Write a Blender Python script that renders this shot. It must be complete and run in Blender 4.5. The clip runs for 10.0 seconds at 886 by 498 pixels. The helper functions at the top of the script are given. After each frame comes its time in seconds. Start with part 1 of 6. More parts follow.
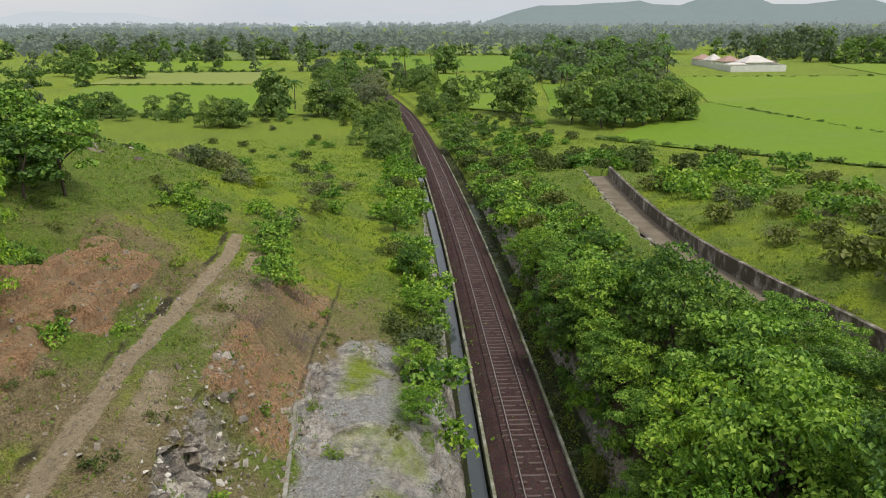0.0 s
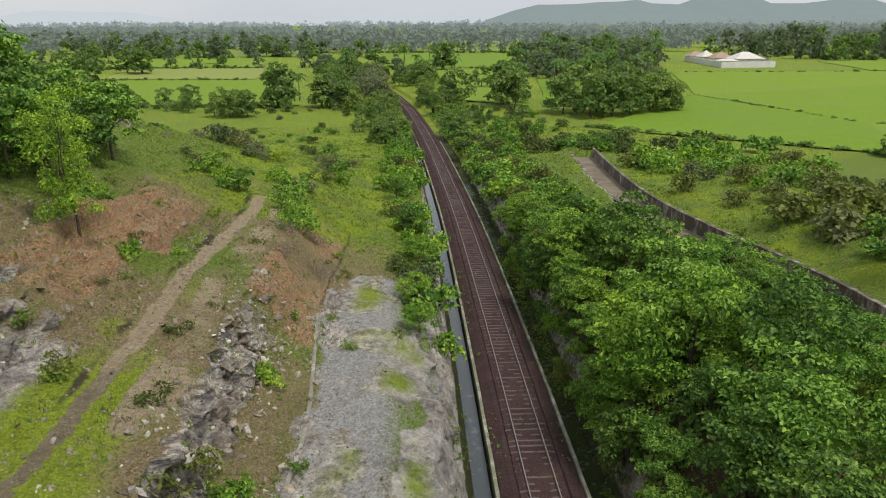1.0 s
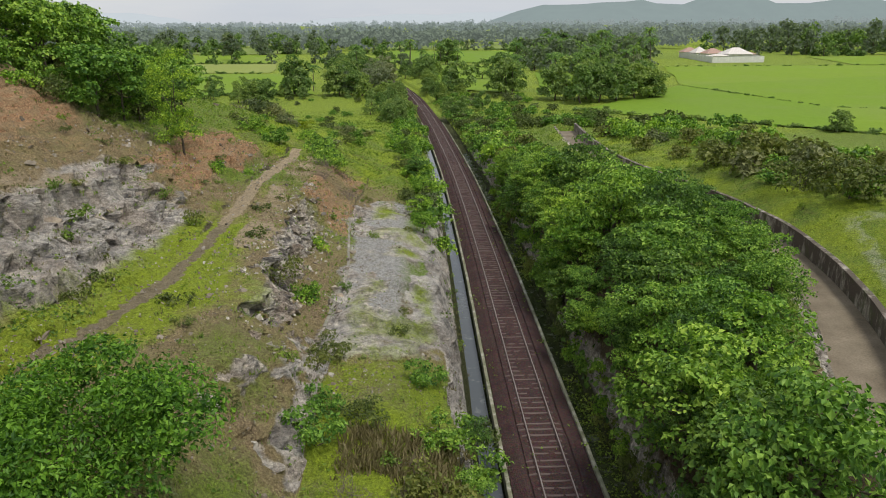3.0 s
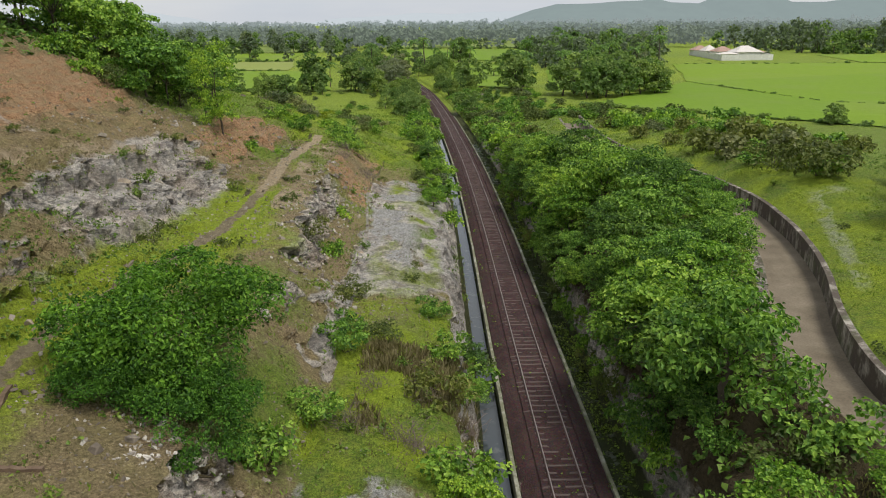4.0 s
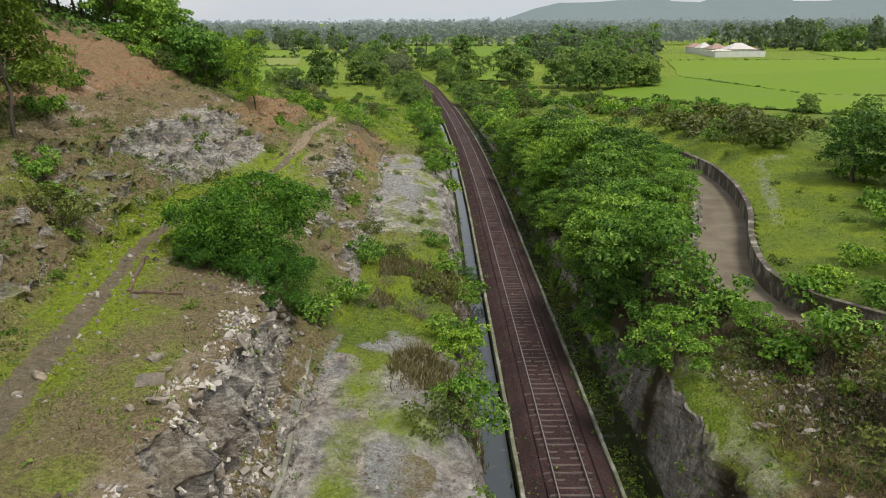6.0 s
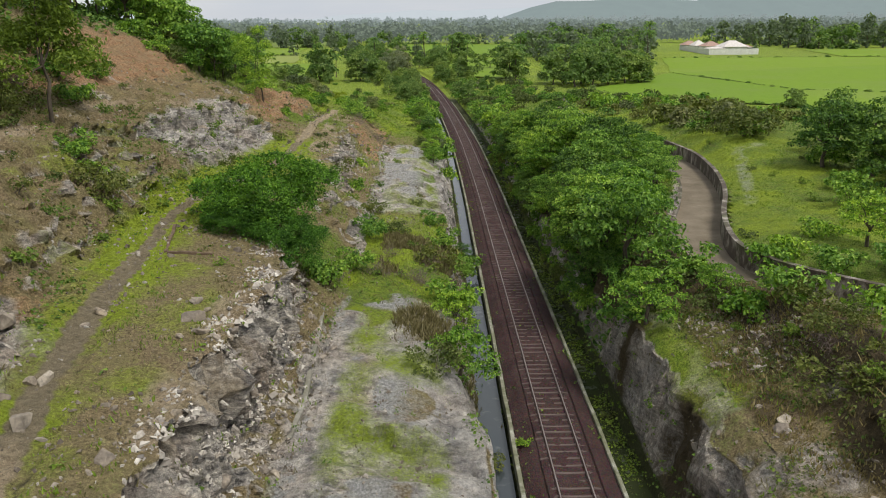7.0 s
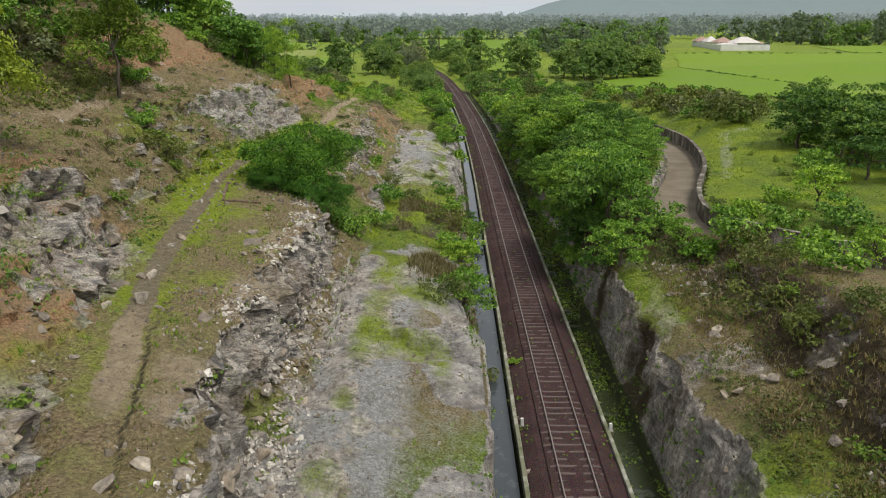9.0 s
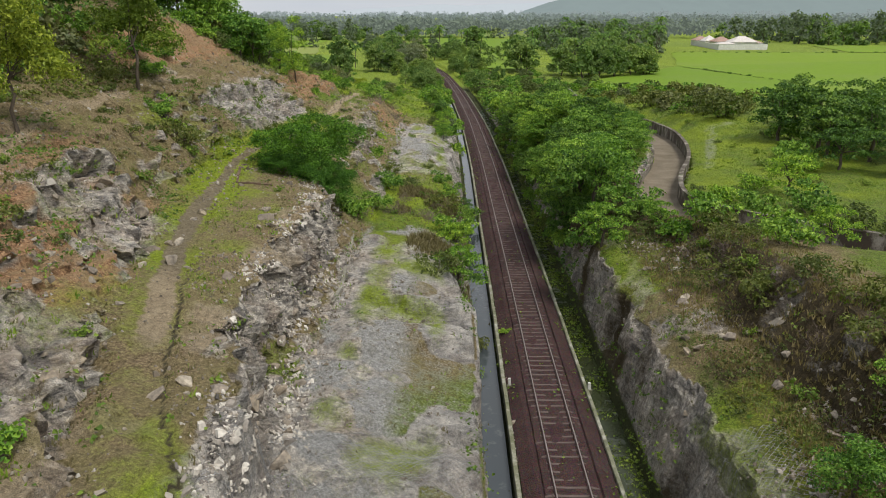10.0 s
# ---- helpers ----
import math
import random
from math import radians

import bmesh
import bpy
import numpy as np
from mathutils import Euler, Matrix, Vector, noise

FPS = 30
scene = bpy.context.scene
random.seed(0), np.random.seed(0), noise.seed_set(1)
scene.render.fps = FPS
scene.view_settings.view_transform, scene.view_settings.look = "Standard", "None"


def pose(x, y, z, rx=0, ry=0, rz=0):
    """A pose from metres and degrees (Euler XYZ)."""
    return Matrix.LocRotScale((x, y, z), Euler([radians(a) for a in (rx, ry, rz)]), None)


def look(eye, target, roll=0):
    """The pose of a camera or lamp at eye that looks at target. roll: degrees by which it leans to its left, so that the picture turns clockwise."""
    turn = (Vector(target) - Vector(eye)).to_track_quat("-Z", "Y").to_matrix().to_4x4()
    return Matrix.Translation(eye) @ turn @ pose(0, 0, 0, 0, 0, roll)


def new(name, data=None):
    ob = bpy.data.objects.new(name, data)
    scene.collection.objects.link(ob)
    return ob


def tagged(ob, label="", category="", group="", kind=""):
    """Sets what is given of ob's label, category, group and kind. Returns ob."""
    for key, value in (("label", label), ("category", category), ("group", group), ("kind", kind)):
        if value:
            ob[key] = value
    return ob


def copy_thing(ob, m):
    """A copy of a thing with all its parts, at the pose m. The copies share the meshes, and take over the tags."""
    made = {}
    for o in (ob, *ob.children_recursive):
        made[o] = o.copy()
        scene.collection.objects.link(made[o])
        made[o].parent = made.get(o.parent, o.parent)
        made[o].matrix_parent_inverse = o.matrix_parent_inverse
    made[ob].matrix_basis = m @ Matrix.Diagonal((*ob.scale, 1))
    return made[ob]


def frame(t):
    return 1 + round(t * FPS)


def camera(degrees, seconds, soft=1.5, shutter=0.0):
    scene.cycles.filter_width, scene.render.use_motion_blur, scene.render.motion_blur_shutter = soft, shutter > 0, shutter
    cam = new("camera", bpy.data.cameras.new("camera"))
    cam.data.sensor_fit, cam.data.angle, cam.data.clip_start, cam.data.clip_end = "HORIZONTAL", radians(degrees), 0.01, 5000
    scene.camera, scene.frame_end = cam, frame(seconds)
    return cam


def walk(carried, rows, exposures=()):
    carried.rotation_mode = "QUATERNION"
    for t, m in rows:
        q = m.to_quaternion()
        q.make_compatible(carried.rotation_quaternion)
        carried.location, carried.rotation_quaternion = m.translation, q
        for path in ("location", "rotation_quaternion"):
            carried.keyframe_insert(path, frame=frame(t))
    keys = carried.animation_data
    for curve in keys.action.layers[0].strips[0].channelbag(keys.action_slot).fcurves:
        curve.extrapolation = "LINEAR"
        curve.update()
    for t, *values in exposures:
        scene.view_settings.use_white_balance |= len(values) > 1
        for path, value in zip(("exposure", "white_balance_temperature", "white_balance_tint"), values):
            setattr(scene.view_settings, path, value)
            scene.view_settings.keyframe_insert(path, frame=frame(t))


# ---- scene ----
import collections

cam = camera(62.9, 10.0, soft=1.0)
PATH = [
    (0, (-0.211, -0.619, 26.361), (-0.235, 1.288, 25.761), -0.3),
    (0.5, (0.048, -5.963, 25.794), (0.025, -4.055, 25.193), -0.3),
    (1, (0.284, -11.216, 25.32), (0.262, -9.308, 24.718), -0.3),
    (1.5, (0.559, -16.438, 24.937), (0.538, -14.531, 24.334), -0.3),
    (2, (0.768, -21.501, 24.468), (0.747, -19.593, 23.868), -0.4),
    (2.5, (0.984, -26.483, 24.093), (0.966, -24.576, 23.492), -0.4),
    (3, (1.208, -31.48, 23.751), (1.172, -29.573, 23.151), -0.4),
    (4.5, (2.206, -44.013, 23.245), (2.126, -42.107, 22.643), -0.5),
    (5, (2.336, -47.475, 23.046), (2.254, -45.569, 22.444), -0.5),
    (5.5, (2.453, -50.569, 22.88), (2.373, -48.664, 22.277), -0.4),
    (7, (2.717, -58.71, 22.439), (2.647, -56.806, 21.831), -0.4),
    (7.5, (2.868, -61.042, 22.356), (2.8, -59.139, 21.746), -0.4),
    (8, (3.04, -63.307, 22.3), (2.969, -61.405, 21.686), -0.3),
    (8.5, (3.271, -65.577, 22.282), (3.179, -63.677, 21.665), -0.2),
    (9, (3.55, -67.85, 22.19), (3.442, -65.95, 21.572), -0.2),
    (9.5, (3.814, -70.097, 22.135), (3.706, -68.198, 21.517), -0.1),
    (10, (4.137, -72.396, 22.133), (4.028, -70.498, 21.512), 0.0),
]
walk(cam, [(t, look(eye, target, roll)) for t, eye, target, roll in PATH])

# ---- light ----
world = bpy.data.worlds.new("overcast_sky")
scene.world = world
world.use_nodes = True
wn, wl = world.node_tree.nodes, world.node_tree.links
wn.clear()
w_out = wn.new("ShaderNodeOutputWorld")
w_mix = wn.new("ShaderNodeMixShader")
w_sky = wn.new("ShaderNodeTexSky")
w_sky.sky_type, w_sky.sun_disc = "NISHITA", False
w_sky.sun_elevation, w_sky.sun_rotation = radians(62), radians(129)
w_bg = wn.new("ShaderNodeBackground")
w_bg.inputs[1].default_value = 0.10
w_cloud = wn.new("ShaderNodeBackground")
w_cloud.inputs[1].default_value = 0.87
w_tc = wn.new("ShaderNodeTexCoord")
w_map = wn.new("ShaderNodeMapping")
w_map.inputs["Scale"].default_value = (1.0, 1.0, 5.0)
w_noise = wn.new("ShaderNodeTexNoise")
w_noise.inputs["Scale"].default_value, w_noise.inputs["Detail"].default_value = 2.2, 6.0
w_ramp = wn.new("ShaderNodeValToRGB")
w_ramp.color_ramp.elements[0].position, w_ramp.color_ramp.elements[0].color = 0.3, (0.76, 0.82, 0.92, 1)
w_ramp.color_ramp.elements[1].position, w_ramp.color_ramp.elements[1].color = 0.7, (1.0, 1.0, 1.0, 1)
wl.new(w_tc.outputs["Generated"], w_map.inputs[0])
wl.new(w_map.outputs[0], w_noise.inputs["Vector"])
wl.new(w_noise.outputs[0], w_ramp.inputs[0])
wl.new(w_ramp.outputs[0], w_cloud.inputs[0])
wl.new(w_sky.outputs[0], w_bg.inputs[0])
w_mix.inputs[0].default_value = 0.88
wl.new(w_bg.outputs[0], w_mix.inputs[1])
wl.new(w_cloud.outputs[0], w_mix.inputs[2])
wl.new(w_mix.outputs[0], w_out.inputs[0])

sun = new("sun", bpy.data.lights.new("sun", "SUN"))
sun.data.energy, sun.data.angle, sun.data.color = 2.9, radians(18), (1.0, 0.95, 0.86)
sun.matrix_world = look((0, 0, 100), (-42, 33, 0))
scene.view_settings.exposure = -0.15


# ---- materials ----
class Nodes:
    """A small helper that wires up one node material."""

    def __init__(self, name):
        self.mat = bpy.data.materials.new(name)
        self.mat.use_nodes = True
        self.tree = self.mat.node_tree
        self.bsdf = self.tree.nodes["Principled BSDF"]
        self.out = self.tree.nodes["Material Output"]
        self.tc = self.tree.nodes.new("ShaderNodeTexCoord")

    def node(self, kind, **inputs):
        n = self.tree.nodes.new(kind)
        for key, value in inputs.items():
            self.put(value, n.inputs[key.replace("_", " ")])
        return n

    def put(self, value, socket):
        if isinstance(value, bpy.types.NodeSocket):
            self.tree.links.new(value, socket)
        elif isinstance(value, tuple) and len(value) == 3 and socket.type == "RGBA":
            socket.default_value = (*value, 1)
        else:
            socket.default_value = value

    def noise(self, scale, detail=4.0, rough=0.55, space="Object", stretch=None):
        src = self.tc.outputs[space]
        if stretch:
            m = self.tree.nodes.new("ShaderNodeMapping")
            m.inputs["Scale"].default_value = stretch
            self.tree.links.new(src, m.inputs[0])
            src = m.outputs[0]
        n = self.node("ShaderNodeTexNoise", Scale=scale, Detail=detail, Roughness=rough)
        self.tree.links.new(src, n.inputs["Vector"])
        return n.outputs[0]

    def voronoi(self, scale, space="Object", feature="F1", out="Color", stretch=None):
        n = self.node("ShaderNodeTexVoronoi", Scale=scale)
        n.feature = feature
        src = self.tc.outputs[space]
        if stretch:
            m = self.tree.nodes.new("ShaderNodeMapping")
            m.inputs["Scale"].default_value = stretch
            self.tree.links.new(src, m.inputs[0])
            src = m.outputs[0]
        self.tree.links.new(src, n.inputs["Vector"])
        return n.outputs[out]

    def ramp(self, fac, *stops):
        n = self.node("ShaderNodeValToRGB")
        self.put(fac, n.inputs[0])
        els = n.color_ramp.elements
        while len(els) < len(stops):
            els.new(0.5)
        for e, (p, c) in zip(els, stops):
            e.position = p
            e.color = (c, c, c, 1) if isinstance(c, (int, float)) else (*c, 1)
        return n.outputs[0]

    def mix(self, fac, a, b, blend="MIX"):
        n = self.tree.nodes.new("ShaderNodeMix")
        n.data_type, n.blend_type = "RGBA", blend
        self.put(fac, n.inputs[0])
        self.put(a, n.inputs[6])
        self.put(b, n.inputs[7])
        return n.outputs[2]

    def math(self, op, a, b=0.0, clamp=False):
        n = self.tree.nodes.new("ShaderNodeMath")
        n.operation, n.use_clamp = op, clamp
        self.put(a, n.inputs[0])
        self.put(b, n.inputs[1])
        return n.outputs[0]

    def attr(self, name):
        n = self.tree.nodes.new("ShaderNodeAttribute")
        n.attribute_name = name
        s = self.tree.nodes.new("ShaderNodeSeparateColor")
        self.tree.links.new(n.outputs["Color"], s.inputs[0])
        return s.outputs[0], s.outputs[1], s.outputs[2], n.outputs["Alpha"]

    def random(self, island=False):
        if island:
            return self.tree.nodes.new("ShaderNodeNewGeometry").outputs["Random Per Island"]
        return self.tree.nodes.new("ShaderNodeObjectInfo").outputs["Random"]

    def bump(self, height, strength=0.5, distance=0.05, after=None):
        n = self.node("ShaderNodeBump", Strength=strength, Distance=distance)
        self.put(height, n.inputs["Height"])
        if after is not None:
            self.put(after, n.inputs["Normal"])
        return n.outputs[0]

    def done(self, color, rough=0.8, normal=None, metal=0.0, spec=None):
        self.put(color, self.bsdf.inputs["Base Color"])
        self.put(rough, self.bsdf.inputs["Roughness"])
        self.put(metal, self.bsdf.inputs["Metallic"])
        if spec is not None:
            self.put(spec, self.bsdf.inputs["Specular IOR Level"])
        if normal is not None:
            self.put(normal, self.bsdf.inputs["Normal"])
        return self.mat


def mat_plain(name, lo, hi, scale=3.0, rough=0.85, bump=0.3, fine=30.0, dist=0.03, stretch=None, metal=0.0):
    m = Nodes(name)
    big = m.ramp(m.noise(scale, 5, stretch=stretch), (0.3, lo), (0.7, hi))
    grain = m.ramp(m.noise(fine, 4), (0.25, 0.72), (0.75, 1.18))
    col = m.mix(1.0, big, grain, "MULTIPLY")
    return m.done(col, rough, m.bump(m.noise(fine, 5), bump, dist), metal)


def mat_leaf(name, dark, mid, light, rough=0.55, translucent=0.26, spread=0.32):
    m = Nodes(name)
    isl = m.random(island=True)
    obj = m.random()
    patch = m.noise(1.1, 4, 0.6, space="Object")
    f = m.math("ADD", m.math("MULTIPLY", isl, spread), m.math("MULTIPLY", patch, 1.0 - spread))
    col = m.ramp(f, (0.32, dark), (0.5, mid), (0.7, light))
    tint = m.ramp(obj, (0.0, (0.66, 0.76, 0.7)), (0.5, (1, 1, 1)), (1.0, (1.25, 1.14, 0.95)))
    col = m.mix(1.0, col, tint, "MULTIPLY")
    m.done(col, rough, spec=0.3)
    tr = m.node("ShaderNodeBsdfTranslucent", Color=m.mix(1.0, col, (1.15, 1.3, 0.6), "MULTIPLY"))
    mx = m.node("ShaderNodeMixShader")
    mx.inputs[0].default_value = translucent
    m.tree.links.new(m.bsdf.outputs[0], mx.inputs[1])
    m.tree.links.new(tr.outputs[0], mx.inputs[2])
    m.tree.links.new(mx.outputs[0], m.out.inputs[0])
    return m.mat


def mat_ground():
    m = Nodes("ground_earth_grass_rock")
    rock, red, grass, gravel = m.attr("cover_a")
    path, moss, scrub, mud = m.attr("cover_b")
    sand, rut_and_edge, slab, flute = m.attr("cover_c")
    n1, n2, n3 = m.noise(0.35, 6, 0.6), m.noise(1.6, 6, 0.65), m.noise(9.0, 5, 0.65)
    n4 = m.noise(34.0, 4, 0.6)

    def cut(mask, low=0.38, high=0.62, amount=0.9):
        """A mask with an edge broken up by noise."""
        rag = m.math("MULTIPLY", m.math("SUBTRACT", m.math("ADD", m.math("MULTIPLY", n2, 0.6), m.math("MULTIPLY", n3, 0.4)), 0.5), amount)
        return m.ramp(m.math("ADD", mask, rag), (low, 0.0), (high, 1.0))

    earth = m.mix(m.ramp(n3, (0.36, 0.0), (0.64, 1.0)), (0.125, 0.088, 0.048), (0.40, 0.305, 0.18))
    earth = m.mix(m.ramp(n1, (0.35, 0.0), (0.65, 0.7)), earth, (0.25, 0.225, 0.09))
    pebbles = m.ramp(m.voronoi(9.0), (0.2, 0.3), (0.8, 0.75))
    pale = m.ramp(m.voronoi(5.0, out="Distance"), (0.10, 1.0), (0.24, 0.0))
    pale = m.math("MULTIPLY", pale, m.ramp(n2, (0.5, 0.0), (0.62, 0.75)))
    earth = m.mix(pale, earth, (0.38, 0.34, 0.27))
    turf = m.mix(m.ramp(n3, (0.36, 0.0), (0.64, 1.0)), (0.08, 0.145, 0.016), (0.215, 0.315, 0.038))
    turf = m.mix(m.ramp(n2, (0.42, 0.0), (0.7, 0.48)), turf, (0.24, 0.205, 0.08))
    col = m.mix(cut(grass), earth, turf)
    redsoil = m.mix(m.ramp(n3, (0.36, 0.0), (0.64, 1.0)), (0.225, 0.115, 0.058), (0.56, 0.35, 0.195))
    redsoil = m.mix(m.ramp(m.noise(1.1, 6, 0.7, stretch=(0.5, 0.35, 3.0)), (0.44, 0.0), (0.56, 0.85)), redsoil, (0.36, 0.255, 0.145))
    col = m.mix(cut(red), col, redsoil)
    gr = m.ramp(n3, (0.3, (0.25, 0.247, 0.238)), (0.7, (0.52, 0.51, 0.49)))
    gr = m.mix(m.ramp(n2, (0.45, 0.0), (0.7, 0.45)), gr, (0.25, 0.235, 0.15))
    gr = m.mix(0.35, gr, pebbles, "OVERLAY")
    col = m.mix(cut(gravel), col, gr)
    strata = m.noise(2.2, 6, 0.7, stretch=(0.6, 0.6, 2.4))
    stone = m.ramp(strata, (0.33, (0.085, 0.08, 0.078)), (0.44, (0.34, 0.315, 0.285)), (0.6, (0.68, 0.62, 0.53)))
    smooth_rock = m.ramp(m.noise(0.55, 6, 0.55, stretch=(1.0, 0.9, 0.7)), (0.34, (0.11, 0.107, 0.11)), (0.45, (0.33, 0.32, 0.31)), (0.6, (0.62, 0.59, 0.545)))
    fluted = m.noise(5.0, 6, 0.75, stretch=(1.0, 1.0, 0.12))
    smooth_rock = m.mix(flute, smooth_rock, m.ramp(fluted, (0.36, (0.3, 0.27, 0.24)), (0.5, (0.68, 0.63, 0.57)), (0.62, (1.3, 1.27, 1.2))), "MULTIPLY")
    stone = m.mix(m.math("MULTIPLY", slab, 0.8), stone, smooth_rock)
    rusty = m.math("MULTIPLY", m.ramp(n1, (0.45, 0.0), (0.62, 0.55)), m.math("SUBTRACT", 1.0, m.math("MULTIPLY", slab, 0.7)))
    stone = m.mix(rusty, stone, (0.36, 0.265, 0.19))
    slate = m.math("MULTIPLY", m.ramp(m.noise(0.75, 5, 0.65), (0.52, 0.0), (0.6, 0.55)), m.math("SUBTRACT", 1.0, m.math("MULTIPLY", slab, 0.85)))
    stone = m.mix(slate, stone, (0.085, 0.085, 0.092))
    fissure = m.noise(1.7, 7, 0.78, stretch=(1.0, 0.8, 1.3))
    stone = m.mix(1.0, stone, m.ramp(fissure, (0.34, 0.5), (0.44, 1.0), (0.6, 1.12)), "MULTIPLY")
    stone = m.mix(m.ramp(m.noise(2.9, 5, 0.7), (0.57, 0.0), (0.67, 0.4)), stone, (0.12, 0.12, 0.045))
    col = m.mix(cut(rock), col, stone)
    col = m.mix(cut(scrub), col, m.mix(n3, (0.045, 0.038, 0.018), (0.135, 0.10, 0.055)))
    mossy = m.math("MULTIPLY", cut(moss, 0.25, 0.8, 1.3), 0.95)
    col = m.mix(mossy, col, m.mix(m.ramp(n3, (0.35, 0.0), (0.65, 1.0)), (0.17, 0.23, 0.012), (0.32, 0.41, 0.03)))
    col = m.mix(cut(path, amount=0.5), col, m.mix(n2, (0.15, 0.122, 0.075), (0.33, 0.275, 0.18)))
    col = m.mix(cut(sand, amount=0.6), col, m.mix(n2, (0.29, 0.22, 0.135), (0.49, 0.40, 0.27)))
    col = m.mix(cut(mud, amount=0.4), col, m.mix(n3, (0.03, 0.035, 0.014), (0.09, 0.10, 0.03)))
    col = m.mix(cut(rut_and_edge, amount=0.5), col, m.mix(n3, (0.04, 0.036, 0.02), (0.12, 0.10, 0.055)))
    keen = m.math("SUBTRACT", 1.0, m.math("MULTIPLY", slab, 0.2))
    col = m.mix(keen, col, m.ramp(n4, (0.32, 0.55), (0.68, 1.4)), "MULTIPLY")
    n5 = m.noise(4.2, 6, 0.75)
    col = m.mix(keen, col, m.ramp(n5, (0.34, 0.66), (0.5, 1.0), (0.68, 1.25)), "MULTIPLY")
    b1 = m.bump(n3, 0.8, 0.28)
    b2 = m.bump(m.math("ADD", m.math("MULTIPLY", strata, rock), m.math("MULTIPLY", n4, 0.25)), 0.8, 0.35, b1)
    return m.done(col, 0.9, b2, spec=0.25)


def mat_water(name, tint, rough):
    m = Nodes(name)
    n = m.noise(1.4, 4)
    scum = m.ramp(m.noise(0.9, 6, 0.7), (0.56, 0.0), (0.74, 0.8))
    col = m.mix(scum, tint, (0.16, 0.17, 0.16))
    return m.done(col, m.math("ADD", m.math("MULTIPLY", scum, 0.35), rough), m.bump(n, 0.06, 0.02), spec=0.6)


def mat_field(name, lo, hi, dry):
    m = Nodes(name)
    n1, n2 = m.noise(0.03, 5, 0.6), m.noise(0.9, 5, 0.7, stretch=(1.0, 0.35, 1.0))
    col = m.mix(n2, lo, hi)
    col = m.mix(m.ramp(n1, (0.48, 0.0), (0.68, 0.75)), col, dry)
    tint = m.ramp(m.random(), (0.0, (0.85, 0.92, 0.8)), (1.0, (1.12, 1.05, 1.0)))
    col = m.mix(1.0, col, tint, "MULTIPLY")
    return m.done(col, 0.9, m.bump(n2, 0.6, 0.2), spec=0.2)


def mat_wall(name, clean, stain, moss_amount=0.5):
    m = Nodes(name)
    streak = m.noise(0.7, 7, 0.75, stretch=(1.0, 1.0, 0.55))
    fine = m.noise(14, 5, 0.6)
    col = m.mix(m.ramp(streak, (0.36, 0.0), (0.52, 1.0)), clean, stain)
    col = m.mix(m.ramp(m.noise(0.6, 5, 0.7), (0.5, 0.0), (0.66, moss_amount)), col, (0.07, 0.085, 0.025))
    col = m.mix(1.0, col, m.ramp(fine, (0.25, 0.75), (0.75, 1.15)), "MULTIPLY")
    return m.done(col, 0.88, m.bump(fine, 0.4, 0.03))


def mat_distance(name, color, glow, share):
    """Far, misty country: most seen is the air in front, put in as glow."""
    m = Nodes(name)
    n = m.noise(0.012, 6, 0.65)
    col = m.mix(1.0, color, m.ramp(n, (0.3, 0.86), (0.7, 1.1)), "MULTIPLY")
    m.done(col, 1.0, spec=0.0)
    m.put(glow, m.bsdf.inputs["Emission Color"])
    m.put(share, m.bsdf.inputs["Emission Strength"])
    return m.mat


M_GROUND = mat_ground()


def mat_ballast():
    m = Nodes("rust_brown_ballast_stone")
    v = m.voronoi(16.0)
    d = m.voronoi(16.0, out="Distance")
    n = m.noise(0.7, 5)
    base = m.ramp(m.math("ADD", m.math("MULTIPLY", n, 0.5), m.math("MULTIPLY", m.noise(6.0, 4), 0.5)), (0.3, (0.036, 0.020, 0.020)), (0.7, (0.088, 0.053, 0.049)))
    col = m.mix(0.45, base, v, "SOFT_LIGHT")
    col = m.mix(m.ramp(m.noise(24, 3), (0.66, 0.0), (0.74, 0.6)), col, (0.24, 0.19, 0.17))
    return m.done(col, 0.92, m.bump(d, 0.9, 0.06), spec=0.2)


M_BALLAST = mat_ballast()
M_SLEEPER = mat_plain("dusty_concrete_sleeper", (0.075, 0.052, 0.047), (0.17, 0.128, 0.115), 0.7, 0.9, 0.4, 25.0)
M_RAIL = mat_plain("rusty_rail_steel", (0.07, 0.032, 0.022), (0.14, 0.07, 0.05), 4.0, 0.6, 0.2, 40.0)
M_RAILTOP = mat_plain("worn_rail_top_steel", (0.27, 0.225, 0.21), (0.40, 0.345, 0.32), 2.0, 0.5, 0.1, 60.0, metal=0.55)
M_KERB = mat_wall("mossy_drain_concrete", (0.44, 0.43, 0.37), (0.20, 0.20, 0.13), 0.75)
M_WATER = mat_water("grey_drain_water", (0.05, 0.06, 0.066), 0.06)
M_DITCH = mat_water("green_ditch_water", (0.035, 0.045, 0.015), 0.25)
M_CANALWALL = mat_wall("weathered_canal_concrete", (0.42, 0.385, 0.33), (0.085, 0.066, 0.05), 0.7)
M_CANALBED = mat_plain("dried_silt", (0.14, 0.112, 0.075), (0.235, 0.195, 0.14), 0.5, 0.95, 0.3, 9.0)
M_FIELD = mat_field("young_rice_green", (0.115, 0.208, 0.012), (0.20, 0.305, 0.026), (0.17, 0.245, 0.045))
M_FIELDPALE = mat_field("pale_rice_green", (0.17, 0.23, 0.05), (0.26, 0.31, 0.085), (0.22, 0.25, 0.10))
M_BARK = mat_plain("grey_brown_bark", (0.06, 0.045, 0.032), (0.15, 0.12, 0.09), 5.0, 0.95, 0.6, 22.0, stretch=(1, 1, 0.3))
